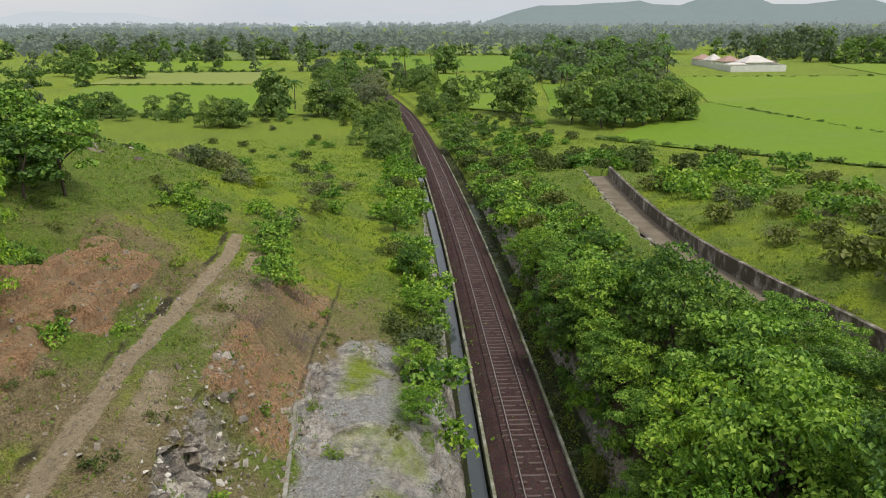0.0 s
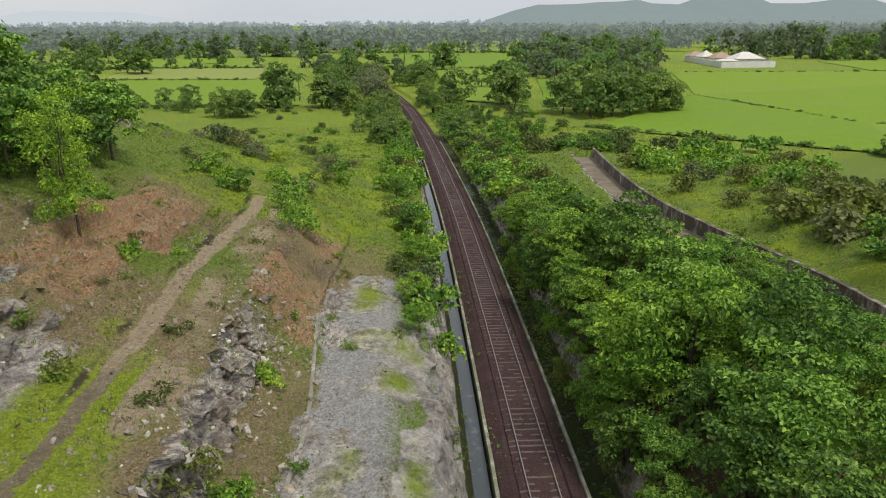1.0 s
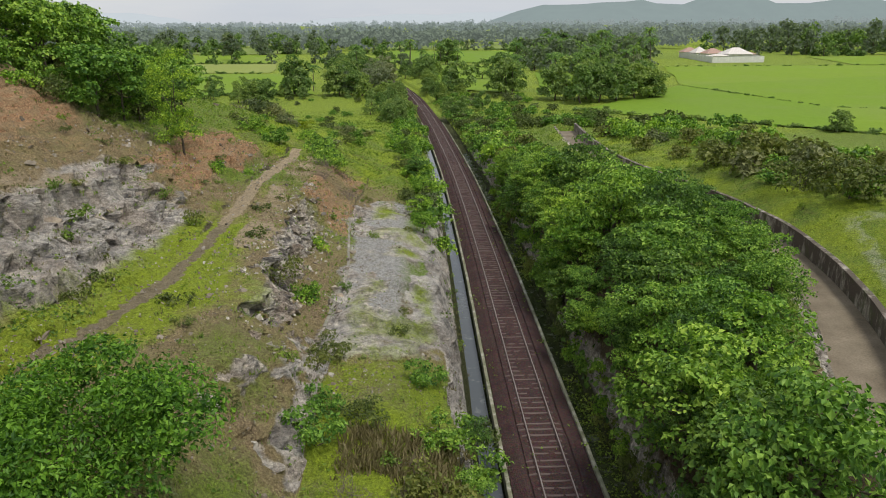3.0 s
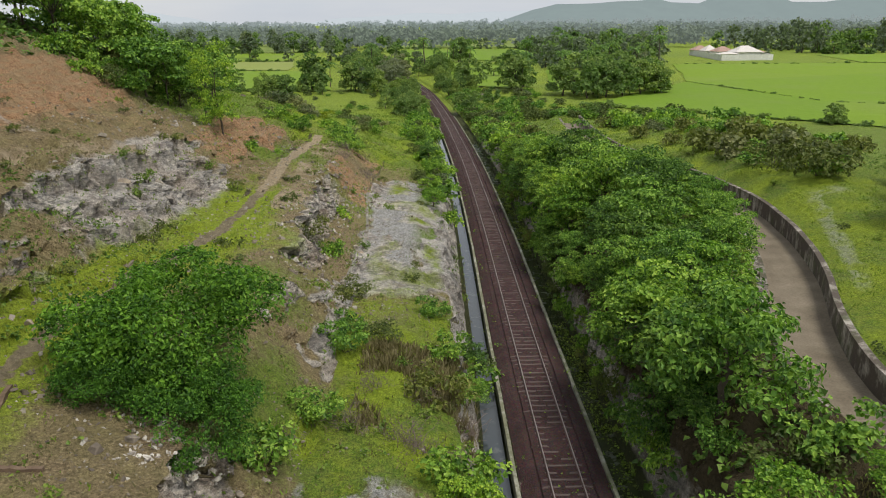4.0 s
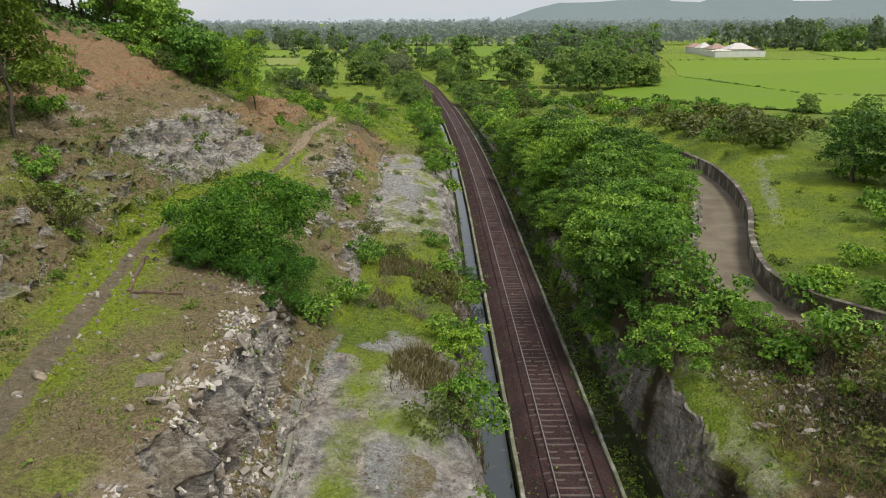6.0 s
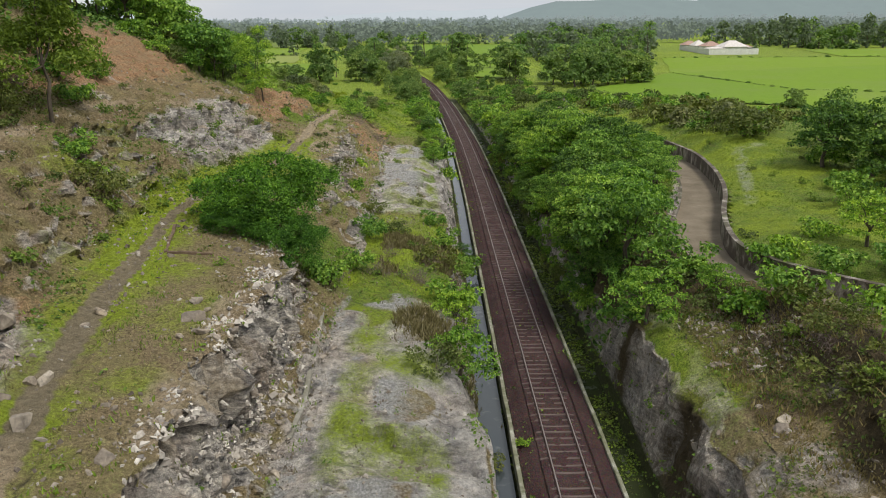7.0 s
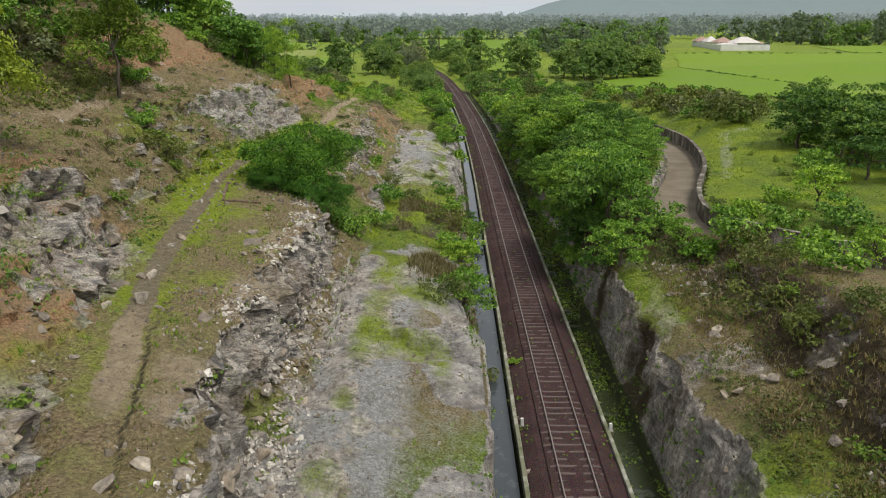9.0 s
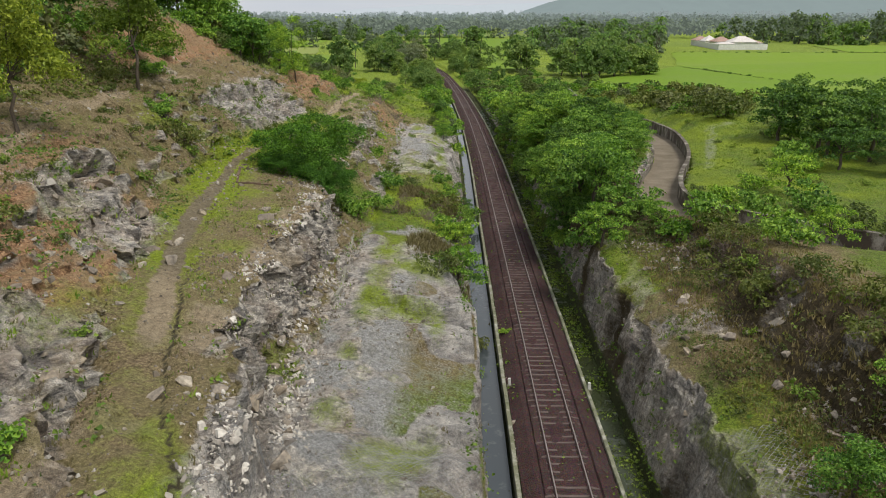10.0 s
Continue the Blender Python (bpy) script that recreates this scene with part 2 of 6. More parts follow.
M_TWIG = mat_plain("dead_grey_twig", (0.14, 0.105, 0.085), (0.24, 0.19, 0.16), 3.0, 0.95, 0.3, 20.0)
M_LEAF = mat_leaf("broad_green_leaf", (0.0451, 0.113, 0.0175), (0.166, 0.312, 0.0449), (0.371, 0.534, 0.0936))
M_LEAFRICH = mat_leaf("rich_green_leaf", (0.0246, 0.0778, 0.0108), (0.0777, 0.193, 0.02), (0.17, 0.343, 0.0399))
M_LEAFDARK = mat_leaf("dark_green_leaf", (0.0344, 0.0832, 0.0166), (0.101, 0.198, 0.0357), (0.223, 0.354, 0.0638))
M_LEAFLIGHT = mat_leaf("fresh_green_leaf", (0.0542, 0.131, 0.015), (0.186, 0.343, 0.0374), (0.401, 0.554, 0.0749))
M_LEAFOLIVE = mat_leaf("olive_green_leaf", (0.065, 0.092, 0.02), (0.13, 0.16, 0.04), (0.21, 0.24, 0.07))
M_LEAFGREY = mat_leaf("grey_green_dry_leaf", (0.09, 0.115, 0.05), (0.16, 0.185, 0.08), (0.25, 0.265, 0.13))
M_LEAFYELLOW = mat_leaf("yellow_green_leaf", (0.18, 0.23, 0.01), (0.30, 0.36, 0.015), (0.38, 0.43, 0.03))
# next two: distance haze put into a paler, greyer leaf colour
M_LEAFFAR = mat_leaf("far_leaf_haze_colour", (0.15, 0.18, 0.13), (0.205, 0.24, 0.175), (0.27, 0.30, 0.22), 0.9, 0.45)
M_LEAFPLAIN = mat_leaf("green_leaf_haze_colour", (0.105, 0.165, 0.062), (0.2, 0.29, 0.095), (0.32, 0.41, 0.14), 0.9, 0.42)
M_LEAFFEATHER = mat_leaf("feathery_olive_leaf", (0.10, 0.15, 0.02), (0.22, 0.295, 0.04), (0.36, 0.43, 0.07))
M_GRASS = mat_leaf("meadow_grass_blade", (0.10, 0.18, 0.018), (0.17, 0.27, 0.03), (0.26, 0.36, 0.05))
M_STRAW = mat_leaf("dry_grass_blade", (0.14, 0.115, 0.055), (0.22, 0.185, 0.09), (0.31, 0.26, 0.14))
M_WEED = mat_leaf("green_weed_leaf", (0.085, 0.15, 0.024), (0.16, 0.245, 0.036), (0.27, 0.36, 0.06))
# mist painted as emission on woods and hills, stronger the farther they stand
M_WOODS0 = mat_distance("woods_mist_glow_light", (0.11, 0.14, 0.095), (0.36, 0.42, 0.40), 0.22)
M_WOODS1 = mat_distance("woods_mist_glow_thin", (0.09, 0.12, 0.09), (0.40, 0.46, 0.47), 0.36)
M_WOODS2 = mat_distance("woods_mist_glow", (0.06, 0.08, 0.065), (0.52, 0.59, 0.62), 0.52)
M_HILL = mat_distance("hills_mist_glow", (0.05, 0.07, 0.06), (0.46, 0.54, 0.57), 0.52)
M_HILLPALE = mat_distance("hills_mist_glow_thick", (0.05, 0.06, 0.06), (0.74, 0.80, 0.86), 0.78)


def mat_stone():
    m = Nodes("broken_grey_stone")
    n = m.noise(1.3, 6, 0.7)
    col = m.ramp(n, (0.3, (0.13, 0.12, 0.108)), (0.5, (0.33, 0.30, 0.262)), (0.72, (0.58, 0.53, 0.455)))
    tint = m.ramp(m.random(), (0.0, (0.55, 0.5, 0.45)), (0.5, (0.85, 0.8, 0.74)), (0.8, (1.0, 0.9, 0.76)), (1.0, (1.2, 1.15, 1.05)))
    col = m.mix(1.0, col, tint, "MULTIPLY")
    return m.done(col, 0.9, m.bump(m.noise(7, 6, 0.7), 0.6, 0.06))


M_STONE = mat_stone()
M_PLASTER = mat_wall("white_plaster", (0.84, 0.83, 0.80), (0.7, 0.69, 0.66), 0.06)
M_TILE = mat_plain("faded_red_roof_tile", (0.34, 0.20, 0.16), (0.48, 0.34, 0.28), 2.0)
M_PALEROOF = mat_plain("pale_roof_sheet", (0.60, 0.55, 0.51), (0.74, 0.70, 0.66), 2.0)
M_DARK = mat_plain("dark_window_glass", (0.02, 0.022, 0.025), (0.04, 0.04, 0.045), 2.0, 0.25, 0.0)
M_WIRE = mat_plain("galvanised_wire", (0.30, 0.30, 0.30), (0.42, 0.42, 0.41), 3.0, 0.6, 0.0, metal=0.2)


# ---- shape of the land ----
def table(*pairs):
    ys = [p[0] for p in pairs]
    vs = [p[1] for p in pairs]
    return lambda y: np.interp(y, ys, vs)


def hashed(i, j, seed):
    n = (i.astype(np.int64) * 374761393 + j.astype(np.int64) * 668265263 + seed * 974634777) & 0x7FFFFFFF
    n = ((n ^ (n >> 13)) * 1274126177) & 0x7FFFFFFF
    n = n ^ (n >> 16)
    return (n & 0xFFFF) / 65535.0


def lattice(x, y, seed):
    xi, yi = np.floor(x), np.floor(y)
    fx, fy = x - xi, y - yi
    fx, fy = fx * fx * (3 - 2 * fx), fy * fy * (3 - 2 * fy)
    a, b = hashed(xi, yi, seed), hashed(xi + 1, yi, seed)
    c, d = hashed(xi, yi + 1, seed), hashed(xi + 1, yi + 1, seed)
    return (a + (b - a) * fx) * (1 - fy) + (c + (d - c) * fx) * fy


def rough(x, y, size, octaves=4, seed=1):
    """Fractal noise about nought, within about -1 and 1."""
    total, amp = 0.0, 0.5
    for k in range(octaves):
        total = total + amp * (2 * lattice(x * 2**k / size, y * 2**k / size, seed + k) - 1)
        amp *= 0.5
    return total


def step(a, b, x):
    t = np.clip((x - a) / (b - a), 0, 1)
    return t * t * (3 - 2 * t)


def cells(p, size, seed):
    """Cellular noise in 3D: a random number for each cell, another, and the closeness to a joint between cells."""
    q = p / size
    base = np.floor(q)
    f1 = np.full(len(p), 9.0)
    f2 = np.full(len(p), 9.0)
    r1, r2 = np.zeros(len(p)), np.zeros(len(p))
    for dx in (-1, 0, 1):
        for dy in (-1, 0, 1):
            for dz in (-1, 0, 1):
                c = base + (dx, dy, dz)
                i, j = c[:, 0] + 57 * c[:, 2], c[:, 1] - 31 * c[:, 2]
                pt = c + np.stack([hashed(i, j, seed), hashed(i, j, seed + 1), hashed(i, j, seed + 2)], 1)
                d = np.linalg.norm(q - pt, axis=1)
                first = d < f1
                f2 = np.where(first, f1, np.minimum(f2, d))
                r1 = np.where(first, hashed(i, j, seed + 3), r1)
                r2 = np.where(first, hashed(i, j, seed + 4), r2)
                f1 = np.where(first, d, f1)
    return r1, r2, f2 - f1


TRACK_Y = (-400, -75, -45, -22, -7.6, 16.4, 36.8, 48, 60, 81, 97, 110, 133, 166, 211, 244, 317, 420, 700, 5000)
TRACK_X = (16.0, 10.2, 8.9, 7.9, 7.2, 5.9, 4.9, 4.2, 3.4, 2.0, 0.6, -0.6, -2.8, -6.4, -12.2, -18.1, -33.2, -60, -150, -600)


def centre(y):
    """The track's centre line, softened."""
    y = np.asarray(y, float)
    return sum(np.interp(y + d, TRACK_Y, TRACK_X) * w for d, w in ((-14, 0.15), (-7, 0.2), (0, 0.3), (7, 0.2), (14, 0.15)))


PLAIN = 1.4
LINES = [  # break lines of the land from far west to far east: offset from the track, height, both along y
    (table((0, -5000)), table((0, PLAIN))),
    (table((0, -150)), table((-80, 22), (40, 20), (90, 9), (130, PLAIN))),
    (table((0, -60)), table((-80, 26), (20, 27), (50, 25), (70, 19), (90, 13), (120, 4), (150, PLAIN))),
    (table((0, -46)), table((-80, 20), (-30, 21), (20, 23.5), (45, 21), (60, 17), (85, 14), (110, 6), (140, PLAIN))),
    (table((0, -41)), table((-80, 17), (-30, 18), (-8, 18.5), (16, 20.7), (30, 19.5), (45, 17), (60, 14.5), (85, 12), (110, 5), (140, PLAIN))),
    (table((0, -35)), table((-80, 15.5), (-36, 16.3), (-8, 15.8), (10, 16.2), (26, 16), (45, 13.5), (60, 12), (85, 10.5), (110, 4.5), (140, PLAIN))),
    (table((-80, -24), (-50, -24), (-36, -27), (-17, -30.5), (-8, -32), (5, -30.5), (24, -29), (60, -29)),
     table((-80, 14), (-50, 14), (-36, 14.8), (-17, 14.4), (-8, 15.2), (5, 14.6), (20, 13.9), (32, 13.3), (45, 11.3), (60, 10), (85, 9), (110, 4), (140, PLAIN))),
    (table((-80, -14), (-57, -15), (-50, -18), (-45.7, -19.6), (-36.7, -22.2), (-27, -24.8), (-15, -25.8), (-8, -26.5), (5, -25.6), (20, -25.5), (35, -24), (60, -24)),
     table((-80, 10.8), (-50, 10.7), (-20, 10.8), (0, 10.5), (30, 10.2), (45, 9.6), (57, 8.2), (85, 7.6), (110, 3.5), (140, PLAIN))),
    (table((-80, -12.5), (-57, -13.5), (-50, -15.5), (-45, -16.8), (-36, -19), (-27, -21), (-8, -22), (20, -21.5), (35, -20.5), (60, -20.5), (90, -21)),
     table((-80, 10.4), (-50, 10.3), (-20, 10.3), (0, 10.0), (30, 9.9), (45, 9.3), (57, 7.9), (85, 7.2), (110, 3.3), (140, PLAIN))),
    (table((-80, -11), (-57, -12), (-50.6, -13), (-47, -13.9), (-43, -14.7), (-38, -15.3), (-31, -15.8), (-26, -15.4), (-20, -16), (-12, -16.8), (0, -17), (20, -17.3), (35, -17.4), (60, -17.5), (80, -18)),
     table((-80, 9.9), (-25, 9.6), (-12, 9.2), (0, 9.0), (10, 9.3), (30, 9.3), (45, 8.7), (57, 7.2), (85, 6.3), (110, 3), (140, PLAIN))),
    (table((-80, -9.5), (-57, -10), (-50, -11.5), (-41, -12.9), (-29, -13.2), (-20, -13.7), (-12, -12.0), (0, -12.2), (10, -13.5), (26, -14.2), (35, -13.9), (45, -13), (60, -12.5)),
     table((-80, 7), (-57, 6.4), (-48, 5.7), (-36, 5.3), (30, 5.1), (50, 4.9), (85, 4.8), (110, 2.7), (140, PLAIN))),
    (table((-80, -7.5), (-40, -9), (0, -9), (60, -9)), table((-80, 6), (-57, 5.8), (-48, 5.3), (-36, 4.9), (-14, 4.9), (-6, 5.3), (3, 5.1), (10, 4.8), (30, 4.7), (85, 4.1), (110, 2.4), (140, 1.2))),
    (table((-80, -4.8), (-46, -4.5), (-41, -4.9), (-36, -4.5), (-31.5, -4.45), (-27, -5.2), (-20, -6.2), (-13, -5.5), (0, -5.6), (10, -6), (30, -6.3), (45, -5.6), (85, -5.2)),
     table((-80, 5), (-48, 4.6), (-36, 4.0), (-10, 4.0), (30, 3.7), (60, 3.0), (85, 2.7), (110, 1.6), (140, 0.6), (180, 0.2))),
    (table((-8, -4.3), (14, -3.75)), table((-80, -1.25), (110, -1.25), (150, -0.8))),
    (table((0, -2.86)), table((-80, -1.3), (110, -1.3), (150, -0.8))),
    (table((0, -2.72)), table((0, -0.62))),
    (table((0, 2.40)), table((0, -0.62))),
    (table((0, 2.54)), table((-80, -1.3), (110, -1.3), (150, -0.8))),
    (table((0, 4.15)), table((-80, -1.2), (110, -1.2), (150, -0.7))),
    (table((-80, 5.1), (-40, 5.3), (-31, 4.8), (-25, 5.1), (-20, 4.8), (-10, 5.0), (100, 4.9)),
     table((-80, 2.4), (-40, 2.5), (-31, 2.0), (-20, 2.7), (-5, 2.4), (30, 2.0), (60, 1.8), (100, 1.2), (140, 0.1), (180, 0.0))),
    (table((-80, 5.8), (-40, 6.2), (-31, 5.5), (-25, 5.9), (-20, 5.4), (-10, 5.7), (100, 5.5)),
     table((-80, 4.3), (-40, 4.4), (-31, 3.8), (-20, 4.7), (-5, 4.3), (30, 3.9), (60, 3.4), (100, 2.3), (140, 0.5), (180, 0.2))),
    (table((-80, 7.3), (-40, 7.6), (-31, 6.9), (-25, 7.4), (-20, 6.8), (-10, 7.2), (100, 7.0)),
     table((-80, 5.1), (-40, 5.1), (-31, 4.9), (-20, 5.4), (-5, 5.2), (30, 4.7), (60, 4.0), (100, 2.7), (140, 0.7), (180, 0.3))),
    (table((-80, 10.4), (-12, 10.4), (0, 10)), table((-80, 5.7), (-25, 5.8), (-10, 5.9), (30, 5.2), (60, 4.4), (100, 3.0), (140, 1.0))),
    (table((-80, 12.7), (-14, 12.7), (0, 14)), table((-80, 9), (-34, 9.0), (-25, 7.8), (-16, 6.9), (0, 5.9), (30, 5.6), (60, 4.6), (100, 3.3), (140, 1.2))),
    (table((0, 24)), table((-80, 9), (-34, 8.3), (-20, 7.3), (0, 6.6), (30, 6.3), (60, 5.6), (100, 3.9), (140, PLAIN))),
    (table((0, 33)), table((-80, 7.6), (-20, 7.2), (0, 6.8), (17, 7.5), (42, 8.2), (58, 7.2), (75, 6.6), (100, 4.2), (140, PLAIN))),
    (table((0, 46)), table((-80, 6), (0, 6), (30, 6.6), (50, 7.6), (80, 4.5), (110, 2), (140, PLAIN))),
    (table((0, 72)), table((-80, 4), (0, 3.6), (50, 3), (100, PLAIN))),
    (table((0, 5000)), table((0, PLAIN))),
]



def between(near, far, share):
    return lambda y: near(y) + (far(y) - near(y)) * share(y)


# a steep upper face and a scree apron split the cliff under the west terrace
LINES.insert(10, (between(LINES[9][0], LINES[10][0], table((-18, 0.34), (-13, 0.5), (5, 0.5), (10, 0.34), (34, 0.34), (46, 0.5))),
                  between(LINES[9][1], LINES[10][1], table((-18, 0.74), (-13, 0.5), (5, 0.5), (10, 0.74), (34, 0.74), (46, 0.5)))))

PATH_LINE = np.array([(-19.5, 62), (-18.2, 53), (-17.1, 42), (-16.9, 33), (-16.2, 25), (-15.2, 15), (-15.2, 6), (-16.4, -1.6), (-17.0, -8.5), (-16.2, -14), (-15.5, -19),
                      (-14.4, -26), (-13.2, -31.5), (-11.7, -38), (-9.2, -45.8), (-8, -49.7), (-6.8, -52.8), (-5.2, -55.5), (-3, -60)], float)
CANAL = np.array([(22.6, 112), (22.0, 96), (21.7, 80), (22.5, 66), (24.6, 55), (26.7, 47), (28.1, 38), (28.5, 30), (27.6, 22), (26.2, 14), (24.4, 7.5), (22.3, 2),
                  (20.5, -4.5), (20.0, -9.0), (21.0, -12.8), (23.8, -16.5), (28, -20.0), (36, -25.5)], float)


def smooth_line(pts, gap=0.8, rounds=3):
    for _ in range(rounds):
        a, b = pts[:-1], pts[1:]
        pts = np.vstack([pts[:1], np.stack([a * 0.75 + b * 0.25, a * 0.25 + b * 0.75], 1).reshape(-1, 2), pts[-1:]])
    s = np.r_[0, np.cumsum(np.linalg.norm(np.diff(pts, axis=0), axis=1))]
    k = np.linspace(0, s[-1], int(s[-1] / gap) + 1)
    return np.stack([np.interp(k, s, pts[:, 0]), np.interp(k, s, pts[:, 1])], 1)


HILL_PATH = np.array([(-17.5, -46), (-20.5, -38), (-23.6, -31.5), (-25.6, -22), (-26.6, -13), (-27.6, -6), (-27.2, 1), (-25.5, 9), (-23.4, 16), (-21.4, 21)], float)
PATH_FINE, CANAL_FINE = smooth_line(PATH_LINE), smooth_line(CANAL)


def reach(x, y, line):
    """How far points lie from a line of short steps, and to which side."""
    best = np.full(np.shape(x), 1e9)
    side = np.zeros(np.shape(x))
    d = np.gradient(line, axis=0)
    for (px, py), (dx, dy) in zip(line, d):
        q = (x - px) ** 2 + (y - py) ** 2
        near = q < best
        best = np.where(near, q, best)
        side = np.where(near, (x - px) * dy - (y - py) * dx, side)
    return np.sqrt(best), np.sign(side)


def canal_bed(y):
    return np.interp(y, (-30, 20, 60, 112), (5.5, 5.2, 4.2, 2.9))


def profile(u, y):
    """The bare height at an offset from the track, and the number of the strip between two break lines."""
    us = [f(y) for f, _ in LINES]
    zs = [g(y) for _, g in LINES]
    z, strip = np.zeros(np.shape(u)), np.zeros(np.shape(u), int)
    for k in range(len(LINES) - 1):
        inside = (u >= us[k]) & (u <= us[k + 1])
        f = (u - us[k]) / np.maximum(us[k + 1] - us[k], 1e-6)
        z = np.where(inside, zs[k] + (zs[k + 1] - zs[k]) * f, z)
        strip = np.where(inside, k, strip)
    return z, strip


def land(x, y, fine=True):
    """Height of the ground, with hummocks and broken rock."""
    x, y = np.asarray(x, float), np.asarray(y, float)
    u = x - centre(y)
    warp = rough(x, y, 7.0, 4, 11) * 1.1 + rough(x, y, 1.6, 3, 17) * 0.5
    ragged = step(-20.5, -18.0, u) * step(-11.0, -13.0, u)
    warp = warp * (1 + 0.9 * ragged) + 1.1 * ragged * rough(x, y, 9.0, 2, 19)
    soft = step(4.4, 6.5, np.abs(u)) * step(140, 90, y)
    wide = step(2.9, 5.2, np.abs(u + 0.75)) * 0.75
    z, strip = profile(u + warp * np.maximum(soft, 0) * np.where(u < 0, 0.75, 0.9) * np.minimum(wide + 0.2, 1.0), y)
    z0, strip0 = profile(u, y)
    calm = (np.abs(u) < 4.3)
    z, strip = np.where(calm, z0, z), np.where(calm, strip0, strip)
    cliff = np.isin(strip, (9, 10, 13, 19, 20))
    bumps = np.where(np.abs(u) < 4.4, 0.0, np.where(cliff, 0.35, 0.22))
    z = z + bumps * step(200, 120, y) * (rough(x, y, 4.0, 3, 31) + (0.7 * rough(x, y, 0.9, 3, 37) if fine else 0))
    hill = step(-28, -45, u) * step(140, 60, y)
    z = z + hill * 1.2 * rough(x, y, 14.0, 4, 41)
    d, s = reach(x, y, CANAL_FINE) if np.size(x) < 400 else (None, None)
    if d is None:
        d, s = np.full(np.shape(x), 99.0), np.zeros(np.shape(x))
        near = (x > 14) & (x < 42) & (y > -32) & (y < 118)
        d[near], s[near] = reach(x[near], y[near], CANAL_FINE)
    bed = canal_bed(y)
    rim = np.where(s > 0, bed + 1.25, bed + 0.75)
    z = np.where(d < 6, rim + (z - rim) * step(2.4, 6, d), z)
    z = np.where(d < 2.25, bed - 0.35, z)
    return z


def land_at(x, y):
    return float(land(np.array([x]), np.array([y]))[0])


# ---- mesh helpers ----
def mesh_object(name, verts, faces, mat=None, smooth=False):
    me = bpy.data.meshes.new(name)
    verts = np.asarray(verts, np.float32).reshape(-1, 3)
    faces = np.asarray(faces, np.int32)
    n, k = faces.shape
    me.vertices.add(len(verts))
    me.vertices.foreach_set("co", verts.ravel())
    me.loops.add(n * k)
    me.loops.foreach_set("vertex_index", faces.ravel())
    me.polygons.add(n)
    me.polygons.foreach_set("loop_start", np.arange(0, n * k, k, dtype=np.int32))
    me.polygons.foreach_set("use_smooth", np.full(n, smooth))
    me.update(calc_edges=True)
    if mat:
        me.materials.append(mat)
    return me


def part(name, me, parent=None, label=""):
    ob = new(name, me)
    if parent is not None:
        ob.parent = parent
    return tagged(ob, label)


def bm_mesh(name, bm, mat):
    me = bpy.data.meshes.new(name)
    bm.to_mesh(me)
    bm.free()
    me.materials.append(mat)
    return me


def box_into(bm, x0, y0, z0, x1, y1, z1, bevel=0.0):
    r = bmesh.ops.create_cube(bm, size=1.0, matrix=Matrix.Translation(((x0 + x1) / 2, (y0 + y1) / 2, (z0 + z1) / 2)) @ Matrix.Diagonal((x1 - x0, y1 - y0, z1 - z0, 1)))
    if bevel:
        edges = {e for v in r["verts"] for e in v.link_edges}
        bmesh.ops.bevel(bm, geom=list(edges), offset=bevel, segments=1, affect="EDGES")


def grid_faces(rows, cols):
    i = np.arange(rows - 1)[:, None] * cols + np.arange(cols - 1)[None, :]
    return np.stack([i, i + 1, i + cols + 1, i + cols], -1).reshape(-1, 4)


def sweep(section, line, closed=True, caps=True):
    """Sweeps a section (sideways, up) along a line of 3D points; gives verts and quads."""
    line = np.asarray(line, float)
    sec = np.asarray(section, float)
    d = np.gradient(line[:, :2], axis=0)
    d /= np.linalg.norm(d, axis=1)[:, None]
    right = np.stack([d[:, 1], -d[:, 0]], 1)
    v = np.zeros((len(line), len(sec), 3))
    v[:, :, :2] = line[:, None, :2] + right[:, None, :] * sec[None, :, :1]
    v[:, :, 2] = line[:, None, 2] + sec[None, :, 1]
    n, k = len(line), len(sec)
    faces = []
    for j in range(k if closed else k - 1):
        a = np.arange(n - 1) * k + j
        b = np.arange(n - 1) * k + (j + 1) % k
        faces.append(np.stack([a, b, b + k, a + k], -1))
    faces = np.concatenate(faces)
    if caps and closed and k == 4:
        faces = np.vstack([faces, [[3, 2, 1, 0]], [[(n - 1) * k + j for j in range(4)]]])
    return v.reshape(-1, 3), faces


def track_line(y0, y1, gap, off=0.0, z=0.0):
    y = np.linspace(y0, y1, int((y1 - y0) / gap) + 1)
    x = centre(y)
    d = np.gradient(np.stack([x, y], 1), axis=0)
    d /= np.linalg.norm(d, axis=1)[:, None]
    return np.stack([x + d[:, 1] * off, y - d[:, 0] * off, np.full_like(y, z)], 1)


# ---- the ground ----
def spaced(*runs):
    out = []
    for a, b, gap in runs:
        out.append(np.linspace(a, b, max(2, int(round(abs(b - a) / gap)) + 1))[:-1])
    return np.concatenate(out + [np.array([runs[-1][1]])])


